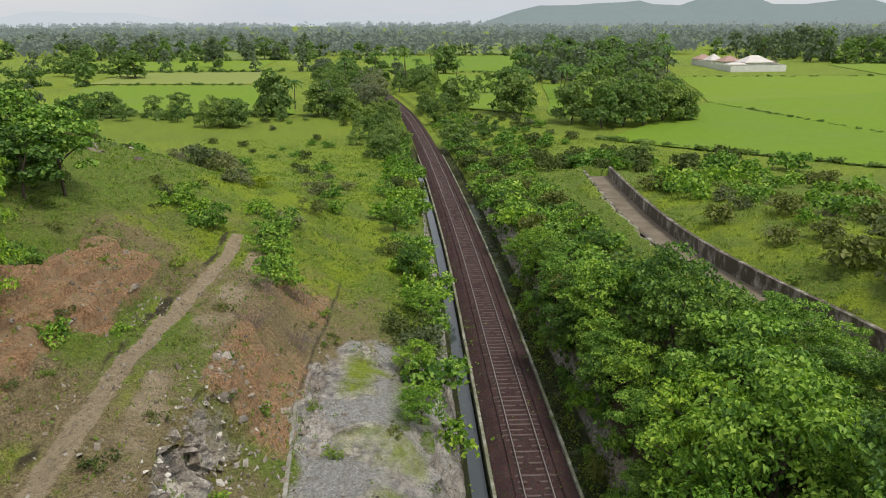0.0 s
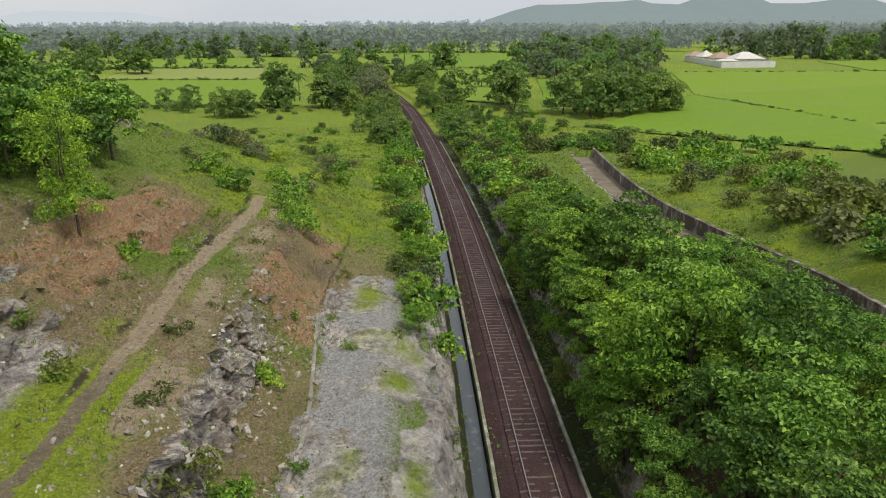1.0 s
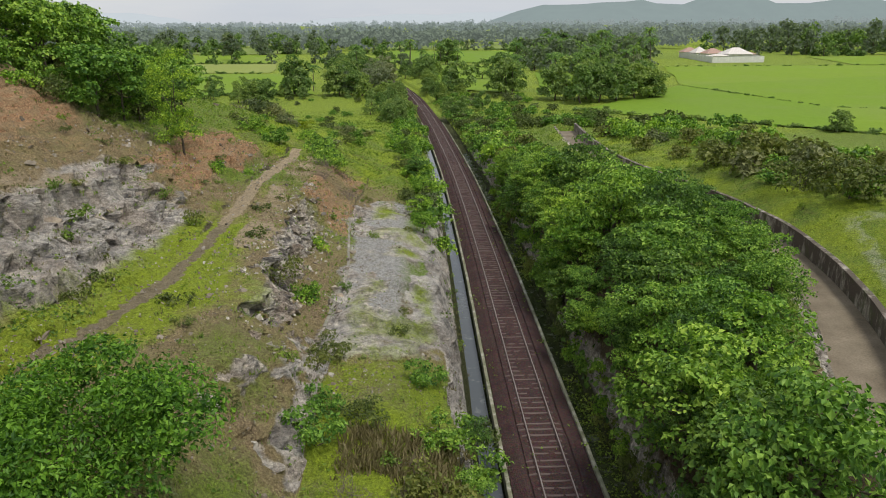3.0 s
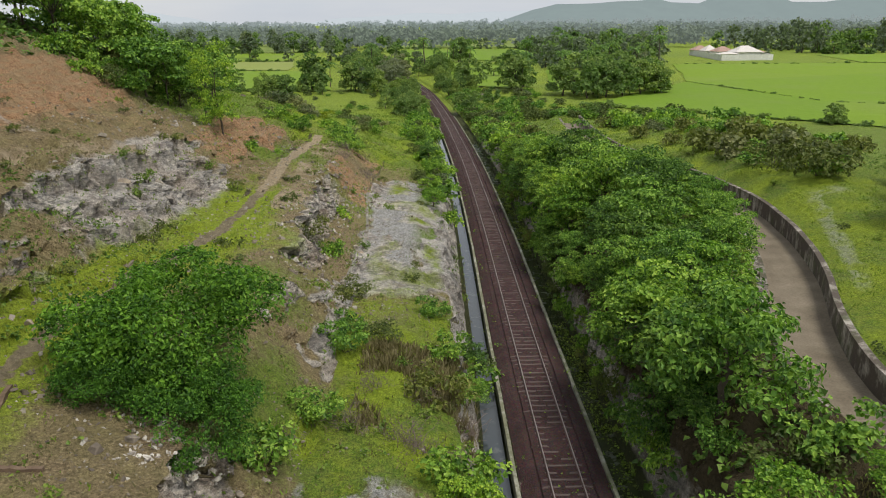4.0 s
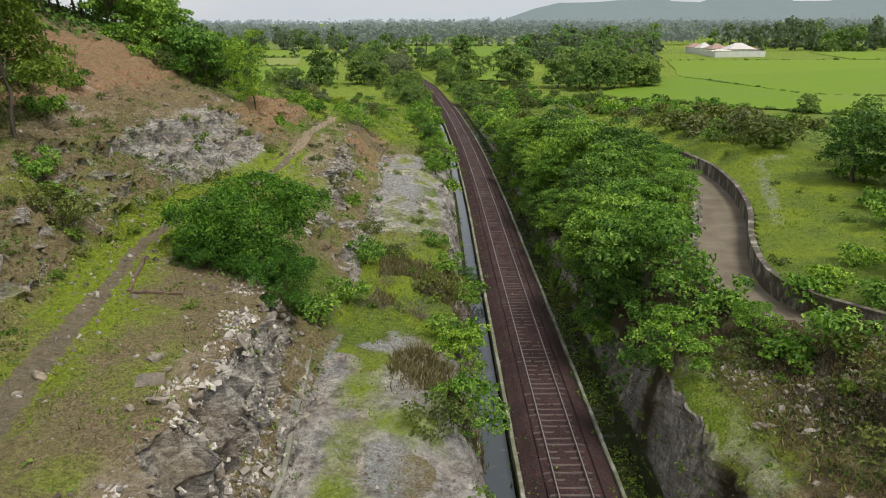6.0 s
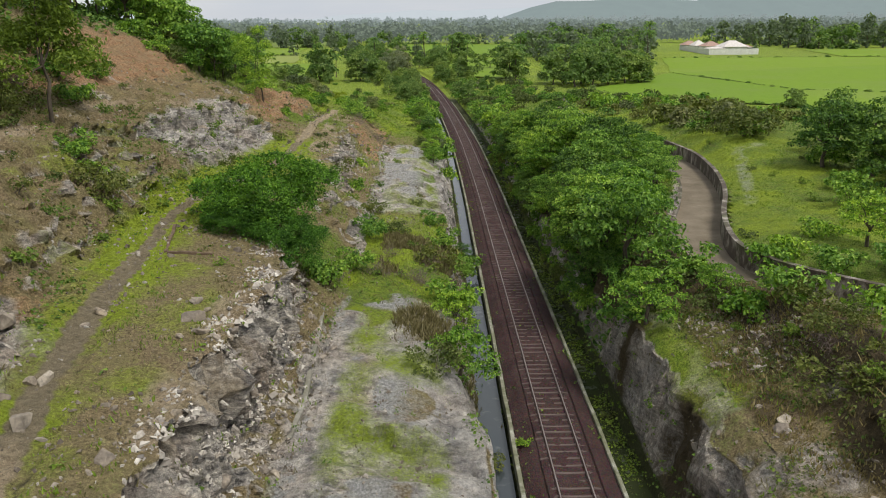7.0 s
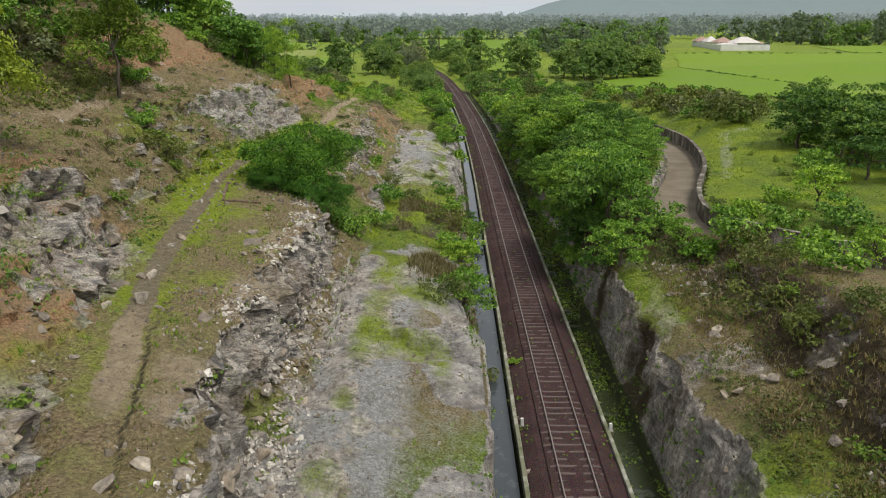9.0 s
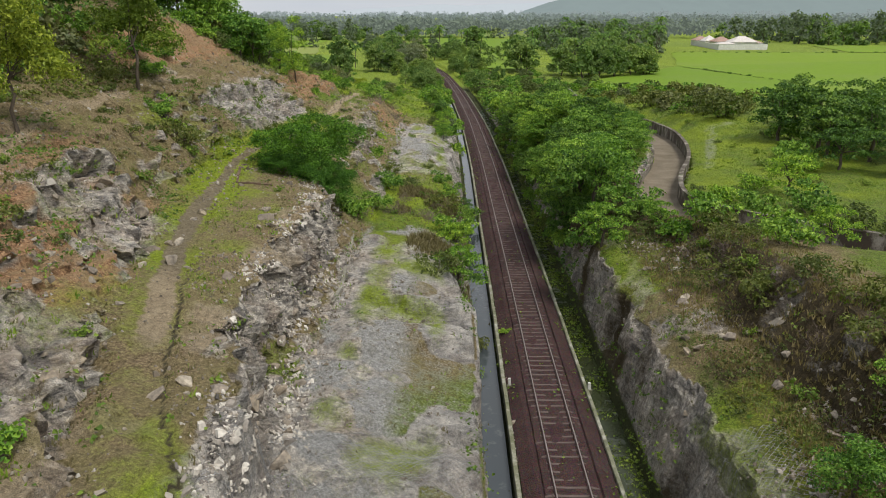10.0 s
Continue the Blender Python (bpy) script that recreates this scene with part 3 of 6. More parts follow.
def build_ground():
    far = np.geomspace(150, 5000, 14)
    us = np.concatenate([-far[::-1], spaced((-149, -62, 4), (-62, -44, 0.8), (-44, -33, 0.4), (-33, -18.5, 0.24), (-18.5, -12, 0.13), (-12, -7.2, 0.25), (-7.2, -4.3, 0.12), (-4.3, -2.86, 0.48)),
                         [-2.72, -1.5, 0, 1.5, 2.40], spaced((2.54, 4.15, 0.4), (4.15, 7.2, 0.12), (7.2, 15, 0.3), (15, 40, 0.6), (40, 72, 1.2), (72, 149, 5)), far])
    ys = np.concatenate([-np.geomspace(90, 4000, 10)[::-1], spaced((-85, -61, 1.2), (-61, 20, 0.23), (20, 62, 0.42), (62, 130, 0.9), (130, 420, 6)), np.geomspace(440, 4900, 14)])
    y, u = np.meshgrid(ys, us, indexing="ij")
    x = u + centre(y)
    z = land(x, y)
    # a bank of red soil beside the terrace track, and the worn track itself
    mound = step(-23.2, -24.5, u + 0.5 * rough(x, y, 2.5, 3, 91)) * step(-31, -28, u) * step(32.5, 35.5, y) * step(48.5, 45.5, y)
    z = z + 1.55 * mound + 0.25 * mound * rough(x, y, 1.6, 3, 93)
    dp = np.full(x.shape, 99.0)
    sp = np.zeros(x.shape)
    sel = (x > -24) & (x < 0) & (y > -64) & (y < 66)
    dp[sel], sp[sel] = reach(x[sel], y[sel], PATH_FINE)
    dp = dp * np.where(sp > 0, -1, 1) + 0.25 * rough(x, y, 5.0, 2, 95) + 0.18 * rough(x, y, 1.3, 2, 97)
    z = z - 0.14 * np.exp(-((dp / 0.7) ** 2)) - 0.12 * np.exp(-(((dp - 0.85) / 0.2) ** 2)) * step(22, 12, y)
    hp = np.full(x.shape, 99.0)
    sel = (x > -31) & (x < -14) & (y > -48) & (y < 24)
    hp[sel], _ = reach(x[sel], y[sel], smooth_line(HILL_PATH))
    hp = hp + 0.35 * rough(x, y, 3.0, 3, 99)
    # ledges and slabs where rock stands out of the hillside
    ua, ub2 = LINES[6][0](y), LINES[7][0](y)
    f = np.clip((u - ua) / (ub2 - ua), -0.3, 1.3) + 0.14 * rough(x, y, 5.0, 3, 81) + 0.08 * rough(x * 0.4, y, 1.4, 2, 83)
    ledge = np.maximum.reduce([np.exp(-(((y - 10.5) / 12.5) ** 4)), 0.8 * np.exp(-(((y + 37) / 7) ** 4)), 0.8 * np.exp(-(((y + 54) / 7) ** 4))])
    stairs = 1 - (0.22 * f + 0.36 * step(0.16, 0.21, f) + 0.2 * step(0.52, 0.56, f) + 0.22 * step(0.84, 0.89, f))
    z = z + (stairs - (1 - f)) * 4.6 * ledge * step(-0.25, 0.05, f) * step(1.2, 0.98, f)
    # weathered strata step down the whole hillside
    rise = np.where(u < -33.5, 0.7, 0.95)
    zz = z / rise + 1.1 * rough(x, y, 9.0, 3, 351) + 0.45 * rough(x, y, 2.0, 3, 353)
    part_up = zz - np.floor(zz)
    treads = np.floor(zz) + step(0.6, 0.86, part_up)
    z = z + (treads - zz) * rise * step(-20.5, -23.5, u) * step(-45, -40, u) * step(66, 50, y) * step(-75, -62, y) * np.clip(0.62 + 1.3 * rough(x, y, 8.0, 2, 355), 0, 1) * 0.9 * (1 - 0.7 * ledge)
    dzx = np.gradient(z, axis=1) / np.maximum(np.gradient(x, axis=1), 1e-3)
    dzy = np.gradient(z, axis=0) / np.maximum(np.gradient(y, axis=0), 1e-3)
    slope = np.hypot(dzx, dzy)
    n1, n2 = rough(x, y, 11.0, 4, 5), rough(x, y, 3.0, 4, 7)
    near = step(125, 85, y)
    ub, yb = u + 1.5 * n2 + 0.8 * n1, y + 7 * n2
    bench = step(-14.2, -12.6, ub) * step(-4.5, -5.0, u) * step(49, 44, yb) * near
    saddle = step(-18.5, -14.5, yb) * np.where(u < -12.5, step(-4, -9, yb), step(10, 6, yb))
    rock = step(0.75, 1.5, slope) * near * (np.abs(u) < 33)
    rock = rock * np.where((u < -8) & (u > -19), 1 - 0.9 * saddle, 1.0) * np.where((u < -8) & (u > -19), step(36, 24, y), 1)
    brow = step(-18.2, -16.6, u) * step(-13, -15, u) * step(-17, -22, y)
    rock = np.maximum(rock, brow * (0.25 + 0.9 * n2))
    rock = np.maximum(rock, bench * (1 - saddle) * step(0.0, 0.35, n2 + 0.25 + step(-9, -6, u) * 0.3) * 0.9)
    hang = (u < -22) & (u > -34)
    face_a = np.exp(-(((y - 10.5) / 12) ** 4)) * step(-32, -30, u) * step(-22.8, -24.2, u)
    face_b = np.exp(-(((y + 37) / 6) ** 4)) * step(-29, -26, u) * step(-20.0, -22, u) * (0.55 + 0.9 * n2)
    face_c = np.exp(-(((y + 54) / 6) ** 4)) * step(-27, -25, u) * step(-16, -18.5, u) * (0.55 + 0.9 * n2)
    face_d = np.exp(-(((y - 8) / 7) ** 4)) * step(-37.5, -36.5, u) * step(-34, -35.2, u) * (0.5 + 0.8 * n2)
    outcrop = np.exp(-(((x + 49) / 7) ** 2 + ((y - 99) / 6) ** 2)) + np.exp(-(((x + 44) / 5) ** 2 + ((y - 78) / 5) ** 2))
    rock = np.where(hang, rock * (0.62 + 0.7 * n2) * step(30, 24, y), rock)
    rock = np.maximum.reduce([rock, face_a * 0.95, face_b, face_c, face_d, outcrop * 0.55])
    ridge_r = step(5.2, 5.8, u) * step(11, 8.4, u) * step(-12, -20, y)
    rock = np.maximum(rock, ridge_r * (0.5 + n2 * 0.8))
    slab = np.maximum.reduce([0.45 * face_a, 0.5 * step(-15, -13, u) * (u < -11), 0.7 * (u > 4.2) * (u < 10), 0.75 * step(-11, -8.5, u) * (u < -4)])
    # broken rock: blocks of several sizes stand out from the face or fall back
    sel = (rock > 0.12) & (np.abs(u) < 40) & (np.abs(u) > 4.32) & (y < 115) & (y > -66)
    p = np.stack([x[sel], y[sel], z[sel]], 1)
    p = p + np.stack([rough(p[:, 1], p[:, 2], 1.5, 3, 201), rough(p[:, 0], p[:, 2], 1.5, 3, 203), rough(p[:, 0], p[:, 1], 1.5, 3, 205)], 1) * 0.5
    out = np.where(u[sel] < 0, 1.0, -1.0)
    k = np.clip(rock[sel] * 1.3, 0, 1) * np.clip((np.abs(u[sel]) - 4.3) / 0.5, 0, 1)
    sl = step(0.5, 1.3, slope[sel])
    moved_x, moved_z = 0.0, 0.0
    calm = 1 - 0.75 * slab[sel]
    for size, amp, seed in ((2.1, 1.0, 301), (0.95, 0.7, 311), (0.45, 0.38, 321)):
        r1, r2, edge = cells(p * (1, 0.8, 1.25), size, seed)
        crack = np.exp(-edge / 0.07) * 0.25
        amp = amp * (1.0 if size > 2 else calm)
        moved_x = moved_x + amp * (r1 - 0.5 - crack) * out
        moved_z = moved_z + amp * 0.5 * (r2 - 0.5 - crack)
    wide = np.where((u[sel] > -12.5) & (u[sel] < -6.4), 0.2, np.where((u[sel] > -13) & (u[sel] < 0), 0.55, 1.25))
    wide = np.where(u[sel] > 0, 0.4, wide)
    x[sel] += moved_x * k * (0.25 + 0.75 * sl) * wide
    z[sel] += moved_z * k * (0.55 + 0.45 * sl) * wide
    sel = (u > 4.5) & (u < 7.2) & (y < 20) & (y > -66)
    x[sel] += 0.5 * rough(y[sel] + 0.15 * z[sel], z[sel] * 0.22, 1.3, 3, 235) + 0.55 * np.abs(rough(y[sel] + 0.1 * z[sel], z[sel] * 0.1, 2.6, 3, 237)) - 0.12
    # the netted bench rolls in ledges across
    bump = bench * (1 - saddle) * step(-13.5, -11, u)
    lobe = y / 6.3 + 0.55 * rough(x, y, 5.0, 3, 227)
    lobe = lobe - np.floor(lobe)
    z += bump * 0.85 * (1 - lobe) * step(0.0, 0.07, lobe) * np.clip(0.55 + 1.3 * rough(x, y, 6.0, 2, 229), 0, 1)
    z += bump * (0.4 * rough(x * 0.35, y, 3.6, 3, 221) + 0.35 * rough(x, y, 1.7, 3, 223) + 0.35 * step(-9, -6, u) * rough(x * 0.5, y, 2.2, 2, 225))
    lob = step(-10.5, -8.0, u) * step(-4.32, -5.2, u) * bench * (1 - saddle)
    swell = np.abs(rough(x, y, 3.4, 3, 233))
    z += lob * (0.75 * swell - 0.25)
    # gullied, stony slopes
    sel = (u < -19) & (u > -46) & (y < 75) & (y > -66)
    p = np.stack([x[sel], y[sel], z[sel]], 1)
    r0, _, edge0 = cells(p * (1.0, 0.7, 1.6) + 0.4 * rough(p[:, 0], p[:, 1], 1.4, 3, 211)[:, None], 1.5, 341)
    z[sel] += 0.55 * (r0 - 0.5) * (1 - rock[sel]) * step(-22, -25, u[sel]) * step(60, 40, p[:, 1])
    r1, r2, edge = cells(p + 0.3 * rough(p[:, 0], p[:, 1], 1.0, 3, 207)[:, None], 0.62, 331)
    z[sel] += (0.22 * (r1 - 0.5) - 0.08 * np.exp(-edge / 0.1)) * (1 - rock[sel]) * step(-20, -24, u[sel])
    z[sel] += 0.3 * np.abs(rough(p[:, 0] * 0.35, p[:, 1], 1.7, 3, 209)) * step(-22, -25, u[sel])
    me = mesh_object("ground", np.stack([x, y, z], -1), grid_faces(*x.shape), M_GROUND)

    red = step(-33.5, -37, u) * step(-44, -41, u) * step(-12, 2, y) * step(36, 26, y) + 1.1 * np.maximum(mound, 0.75 * step(-24.5, -26, u) * step(-31, -28.5, u) * step(20, 26, y) * step(46, 38, y))
    red = np.maximum(red, 0.72 * step(-21, -24, u) * step(-46, -38, u) * step(-20, -34, y))
    red = np.maximum(red, 0.5 * step(-24, -27, u) * step(-42, -36, u) * step(34, 26, y))
    red = np.maximum(red, 0.95 * step(-13.0, -14.0, u) * step(-18.6, -17.6, u) * step(28, 34, y) * step(62, 54, y))
    red = np.maximum(red, 1.0 * np.exp(-(((y + 46) / 5.5) ** 4)) * step(-19, -21.5, u) * step(-35, -29, u))
    red = red * (0.75 + n1 * 0.6)
    grass = 0.42 + n1 * 0.75 + 0.55 * step(48, 66, y) + 0.4 * step(12, 20, u) + 0.2 * saddle * (u < 0)
    grass = grass - 0.42 * step(-23, -26, u) * step(36, 26, y) - 0.25 * step(-17, -20, u) * step(-26, -23, u) * step(40, 30, y)
    grass = grass + 0.18 * step(-25, -22, u) * step(-13, -15, u) * step(-30, -18, y) * step(16, 4, y)
    grass = grass - 0.4 * step(7.8, 9, u) * step(22, 14.5, u + 2 * n2) * step(-12, -17, y)
    grass = grass + 0.25 * step(15, 18, u) * step(110, 90, y)
    grass = grass + 0.3 * step(28, 31, u) * step(38, 34, u) * step(-10, 0, y)
    grass = np.where(y > 120, 0.95, grass - 0.12 * step(-20, -18, u) * step(-13, -15, u) * step(-12, -20, y))
    grass = grass - 0.22 * step(-21, -19, u) * step(-12.5, -14, u) * step(-14, -22, y)
    gravel = 0.75 * bench * (1 - saddle) * (1 - 0.45 * step(-10, -7.5, u)) + 0.45 * step(-15.2, -16.0, u) * step(-19.5, -17.0, u) * step(25, 5, y) * (0.6 + n2)
    da = np.abs(dp)
    pathm = step(np.interp(y, (-50, -30, -22, 10), (0.8, 1.0, 0.65, 0.7)), 0.3, da) * (0.95 + n2 * 0.4) * step(-52, -45, y)
    sand = step(0.85, 0.4, da) * step(14, 24, y) * (0.95 + 0.5 * n2) + 0.85 * step(0.95, 0.4, da) * np.exp(-(((y + 44.5) / 5.5) ** 2))
    sand = np.maximum(sand, 0.62 * step(1.0, 1.8, dp) * step(4.6, 3.0, dp) * step(4, 14, y) * (0.8 + 1.2 * n2))
    sand = np.maximum(sand, 0.6 * step(1.5, 0.6, hp) * step(-47, -38, y) * step(22, 12, y) * (0.85 + 0.8 * n2))
    sand = np.maximum(sand, 0.5 * step(-18.2, -16.8, u) * step(-14.6, -15.6, u) * step(-15, -22, y) * (0.85 + 1.1 * n2))
    # worn line east of the track, and a darker line along the sand's west edge
    rut_and_edge = np.exp(-(((dp - 0.85) / 0.13) ** 2)) * step(22, 12, y) * np.interp(y, (-46, -40, -20, 0), (0.75, 0.45, 0.45, 0.6)) * (0.9 + 0.8 * n1) + 0.75 * np.exp(-(((dp + 1.0) / 0.35) ** 2)) * step(10, 20, y) * (0.7 + n2)
    rut_and_edge = np.maximum(rut_and_edge, 0.58 * np.exp(-(((x + 9.2 + 0.02 * (y - 37)) / 0.22) ** 2)) * step(35, 38, y) * step(60, 56, y))
    green = np.interp(y, (-62, -48, -40, -26, -18, 14, 26), (0.55, 0.36, 0.45, 0.75, 0.98, 1.0, 0.2))
    moss = step(np.interp(y, (-45, -20, 5, 22), (1.8, 3.6, 4.8, 3.4)), np.interp(y, (-45, -20, 5, 22), (0.8, 1.3, 2.2, 1.2)), da) * (green + n2 * 0.8)
    moss = np.maximum(moss, np.where(bench > 0.3, 0.30 + n2 * 1.1, 0) * step(-13, -11, u) * step(-5.5, -7.0, u) * 0.9)
    moss = np.maximum(moss, step(44, 56, y) * step(-34, -30, u) * step(-4.5, -6, u) * step(150, 120, y) * (0.5 + 0.9 * n2))
    moss = np.maximum(moss, step(-34, -30, u) * step(-22, -25, u) * step(-50, -36, y) * step(2, -6, y) * (0.25 + 1.3 * rough(x, y, 5.0, 3, 441)))
    moss = np.maximum(moss, 0.5 * step(105, 125, y) * (1 + 0.6 * n1))
    moss = np.maximum(moss, ridge_r * np.minimum(0.32 + 1.0 * n1 + 0.6 * n2, 0.52))
    moss = np.maximum(moss, step(15, 18, u) * step(44, 38, u) * step(120, 90, y) * step(-14, -6, y) * (0.5 + 0.9 * n2))
    moss = np.maximum(moss, saddle * step(-14.5, -12.5, u) * step(-5, -6.5, u) * (0.55 + 0.9 * n2))
    moss = np.maximum(moss, step(-23, -20.5, u) * step(-15.5, -17, u) * step(20, 5, y) * step(-62, -40, y) * (0.28 + 0.9 * n2))
    scrub = step(8.8, 10.2, u) * step(15.5, 12.6, u) * step(-10, -16, y) * (0.8 + 0.8 * n2) + 0.66 * step(6.4, 7.6, u) * step(10.2, 8.8, u) * step(-10, -16, y) * (0.85 + 1.6 * n1) + 0.8 * step(-46, -52, u) * near
    # the same dark brown, in patches over the bare east rock face
    scrub = np.maximum(scrub, step(4.2, 4.4, u) * step(6.4, 5.8, u) * step(-8, -14, y) * (0.36 + 0.9 * n2))
    scrub = np.maximum(scrub, step(4.3, 5.5, u) * step(15, 11, u) * step(-18, -12, y) * step(95, 60, y) * 0.8)
    scrub = np.maximum(scrub, 0.44 * step(-25, -30, u) * step(8, -4, y) * (0.85 + 1.4 * n1))
    mud = step(2.3, 2.5, np.abs(u)) * step(4.6, 4.2, np.abs(u)) * step(200, 130, y)
    foot = np.abs(x - np.interp(y, (2, 9, 19, 27, 33), (27.2, 29.4, 32.4, 34.4, 38.5)) + 0.7 * rough(x, y, 4, 2, 101))
    gravel = np.maximum(gravel, step(1.3, 0.3, foot) * step(0, 9, y) * step(33, 28, y) * (0.6 + 0.7 * n2))
    gravel = np.maximum(gravel, 0.75 * np.exp(-(((x - 36.5) / 3.2) ** 2 + ((y - 29) / 2.2) ** 2)) * (0.8 + 0.9 * n2))
    for name, cols in (("cover_a", (rock, red, grass, gravel)), ("cover_b", (pathm, moss, scrub, mud)), ("cover_c", (sand, rut_and_edge, slab, 1.0 * (u > 4.2)))):
        a = me.attributes.new(name, "FLOAT_COLOR", "POINT")
        a.data.foreach_set("color", np.clip(np.stack(cols, -1), 0, 1).astype(np.float32).ravel())
    ob = new("ground", me)
    return tagged(ob, "rocky hillside, cut benches and green plain of earth and grass", "ground", kind="structure")


ground = build_ground()


def ground_sampler(cell=0.3, x0=-75.0, x1=75.0, y0=-66.0, y1=135.0):
    """Height of the finished ground, from a raster of the mesh's own points."""
    me = ground.data
    co = np.empty(len(me.vertices) * 3, np.float32)
    me.vertices.foreach_get("co", co)
    co = co.reshape(-1, 3)
    nx, ny = int((x1 - x0) / cell), int((y1 - y0) / cell)
    gx, gy = np.meshgrid(x0 + (np.arange(nx) + 0.5) * cell, y0 + (np.arange(ny) + 0.5) * cell, indexing="ij")
    base = land(gx, gy)
    ok = (co[:, 0] > x0) & (co[:, 0] < x1 - cell) & (co[:, 1] > y0) & (co[:, 1] < y1 - cell)
    i, j = ((co[ok, 0] - x0) / cell).astype(int), ((co[ok, 1] - y0) / cell).astype(int)
    total, count = np.zeros((nx, ny)), np.zeros((nx, ny))
    np.add.at(total, (i, j), co[ok, 2])
    np.add.at(count, (i, j), 1)
    raster = np.where(count > 0, total / np.maximum(count, 1), base)

    def sample(x, y):
        x, y = np.atleast_1d(np.asarray(x, float)), np.atleast_1d(np.asarray(y, float))
        out = np.empty(len(x))
        near = (x > x0) & (x < x1 - cell) & (y > y0) & (y < y1 - cell)
        out[near] = raster[((x[near] - x0) / cell).astype(int), ((y[near] - y0) / cell).astype(int)]
        if (~near).any():
            out[~near] = land(x[~near], y[~near])
        return out

    return sample


GROUND_Z = ground_sampler()


# ---- railway ----
def build_track():
    track = tagged(new("railway_track"), "single railway line with rusty rails on brown ballast", "railway")
    sec = [(-2.42, -0.56), (-2.1, -0.4), (-1.75, -0.22), (-1.5, -0.17), (-1.42, -0.29), (-1.36, -0.19), (-1.0, -0.165), (-0.6, -0.185), (-0.2, -0.17), (0.2, -0.17), (0.6, -0.185), (1.0, -0.165), (1.36, -0.19), (1.42, -0.29), (1.5, -0.17), (1.75, -0.22), (2.05, -0.38), (2.42, -0.56)]
    line = track_line(-78, 430, 0.5)
    v, f = sweep(sec, line, closed=False)
    v[:, 2] += 0.075 * rough(v[:, 0], v[:, 1], 0.5, 3, 91) + 0.03 * rough(v[:, 0], v[:, 1], 5, 2, 93)
    part("ballast_bed", mesh_object("ballast_bed", v, f, M_BALLAST), track, "rust-brown crushed stone ballast")
    # flat-bottomed rail with a worn head
    foot = [(-0.07, -0.15), (-0.07, -0.135), (-0.012, -0.12), (-0.012, -0.045), (-0.036, -0.035), (-0.036, -0.006), (0.036, -0.006), (0.036, -0.035), (0.012, -0.045), (0.012, -0.12), (0.07, -0.135), (0.07, -0.15)]
    top = [(-0.036, -0.0065), (-0.028, 0.0), (0.028, 0.0), (0.036, -0.0065)]
    for off in (-0.865, 0.835):
        rl = track_line(-78, 430, 1.0, off)
        v, f = sweep(foot, rl)
        rail = part("rail", mesh_object("rail", v, f, M_RAIL), track, "rusty steel rail")
        v, f = sweep(top, rl)
        part("railhead", mesh_object("railhead", v, f, M_RAILTOP), rail, "shiny worn rail top")
    # sleepers: waisted concrete block with raised rail seats
    bm = bmesh.new()
    xs = (-1.375, -1.0, -0.75, -0.3, 0.3, 0.75, 1.0, 1.375)
    half = (0.07, 0.09, 0.085, 0.075, 0.075, 0.085, 0.09, 0.07)
    tops = (-0.21, -0.155, -0.145, -0.16, -0.16, -0.145, -0.155, -0.21)
    rings = []
    for x, h, t in zip(xs, half, tops):
        rings.append([bm.verts.new(p) for p in ((x, -h - 0.02, -0.32), (x, -h, t), (x, h, t), (x, h + 0.02, -0.32))])
    for a, b in zip(rings, rings[1:]):
        for j in range(3):
            bm.faces.new((a[j], b[j], b[j + 1], a[j + 1]))
    bm.faces.new(rings[0])
    bm.faces.new(rings[-1][::-1])
    for x in (-0.985, -0.76, 0.76, 0.985):
        box_into(bm, x - 0.035, -0.06, -0.15, x + 0.035, 0.06, -0.115)
    bmesh.ops.recalc_face_normals(bm, faces=bm.faces)
    base = bm_mesh("sleeper", bm, M_SLEEPER)
    rng = random.Random(4)
    ys = np.arange(-58, 400, 0.65)
    xs = centre(ys)
    ang = np.arctan2(-(centre(ys + 1) - centre(ys - 1)), 2.0)
    for x, y, a in list(zip(xs, ys, ang))[:300]:
        s = part("sleeper", base, track)
        s.location = (x + rng.uniform(-0.03, 0.03), y + rng.uniform(-0.03, 0.03), rng.uniform(-0.02, 0.012))
        s.rotation_euler[2] = a + rng.uniform(-0.012, 0.012)
    co = np.array([v.co[:] for v in base.vertices])
    tri = [p.vertices[:] for p in base.polygons if len(p.vertices) == 4]
    V, F = [], []
    for x, y, a in list(zip(xs, ys, ang))[300:]:
        c, s = math.cos(a), math.sin(a)
        p = co @ np.array([[c, s, 0], [-s, c, 0], [0, 0, 1]]) + (x, y, 0)
        F.append(np.array(tri) + len(co) * len(V))
        V.append(p)
    far = part("far_sleeper", mesh_object("far_sleeper", np.vstack(V), np.vstack(F), M_SLEEPER), track)
    tagged(far, kind="stuff")


build_track()


def side_wall(name, off, width, top, bottom, label, y0=-78, y1=150):
    line = track_line(y0, y1, 0.6, off)
    line[:, 2] += 0.03 * rough(line[:, 0] * 0 + 3, line[:, 1], 2.0, 3, 3)
    line[:, 0] += 0.03 * rough(line[:, 0] * 0 + 9, line[:, 1], 3.0, 3, 5)
    h = width / 2
    v, f = sweep([(-h, bottom), (-h, top - 0.03), (-h + 0.03, top), (h - 0.03, top), (h, top - 0.03), (h, bottom)], line)
    return tagged(part(name, mesh_object(name, v, f, M_KERB)), label, "wall", kind="structure")


side_wall("drain_wall_west", -2.64, 0.24, -0.22, -1.5, "pale mossy concrete wall between ballast and drain")
side_wall("drain_wall_east", 2.52, 0.22, -0.33, -1.5, "pale mossy concrete kerb between ballast and ditch")


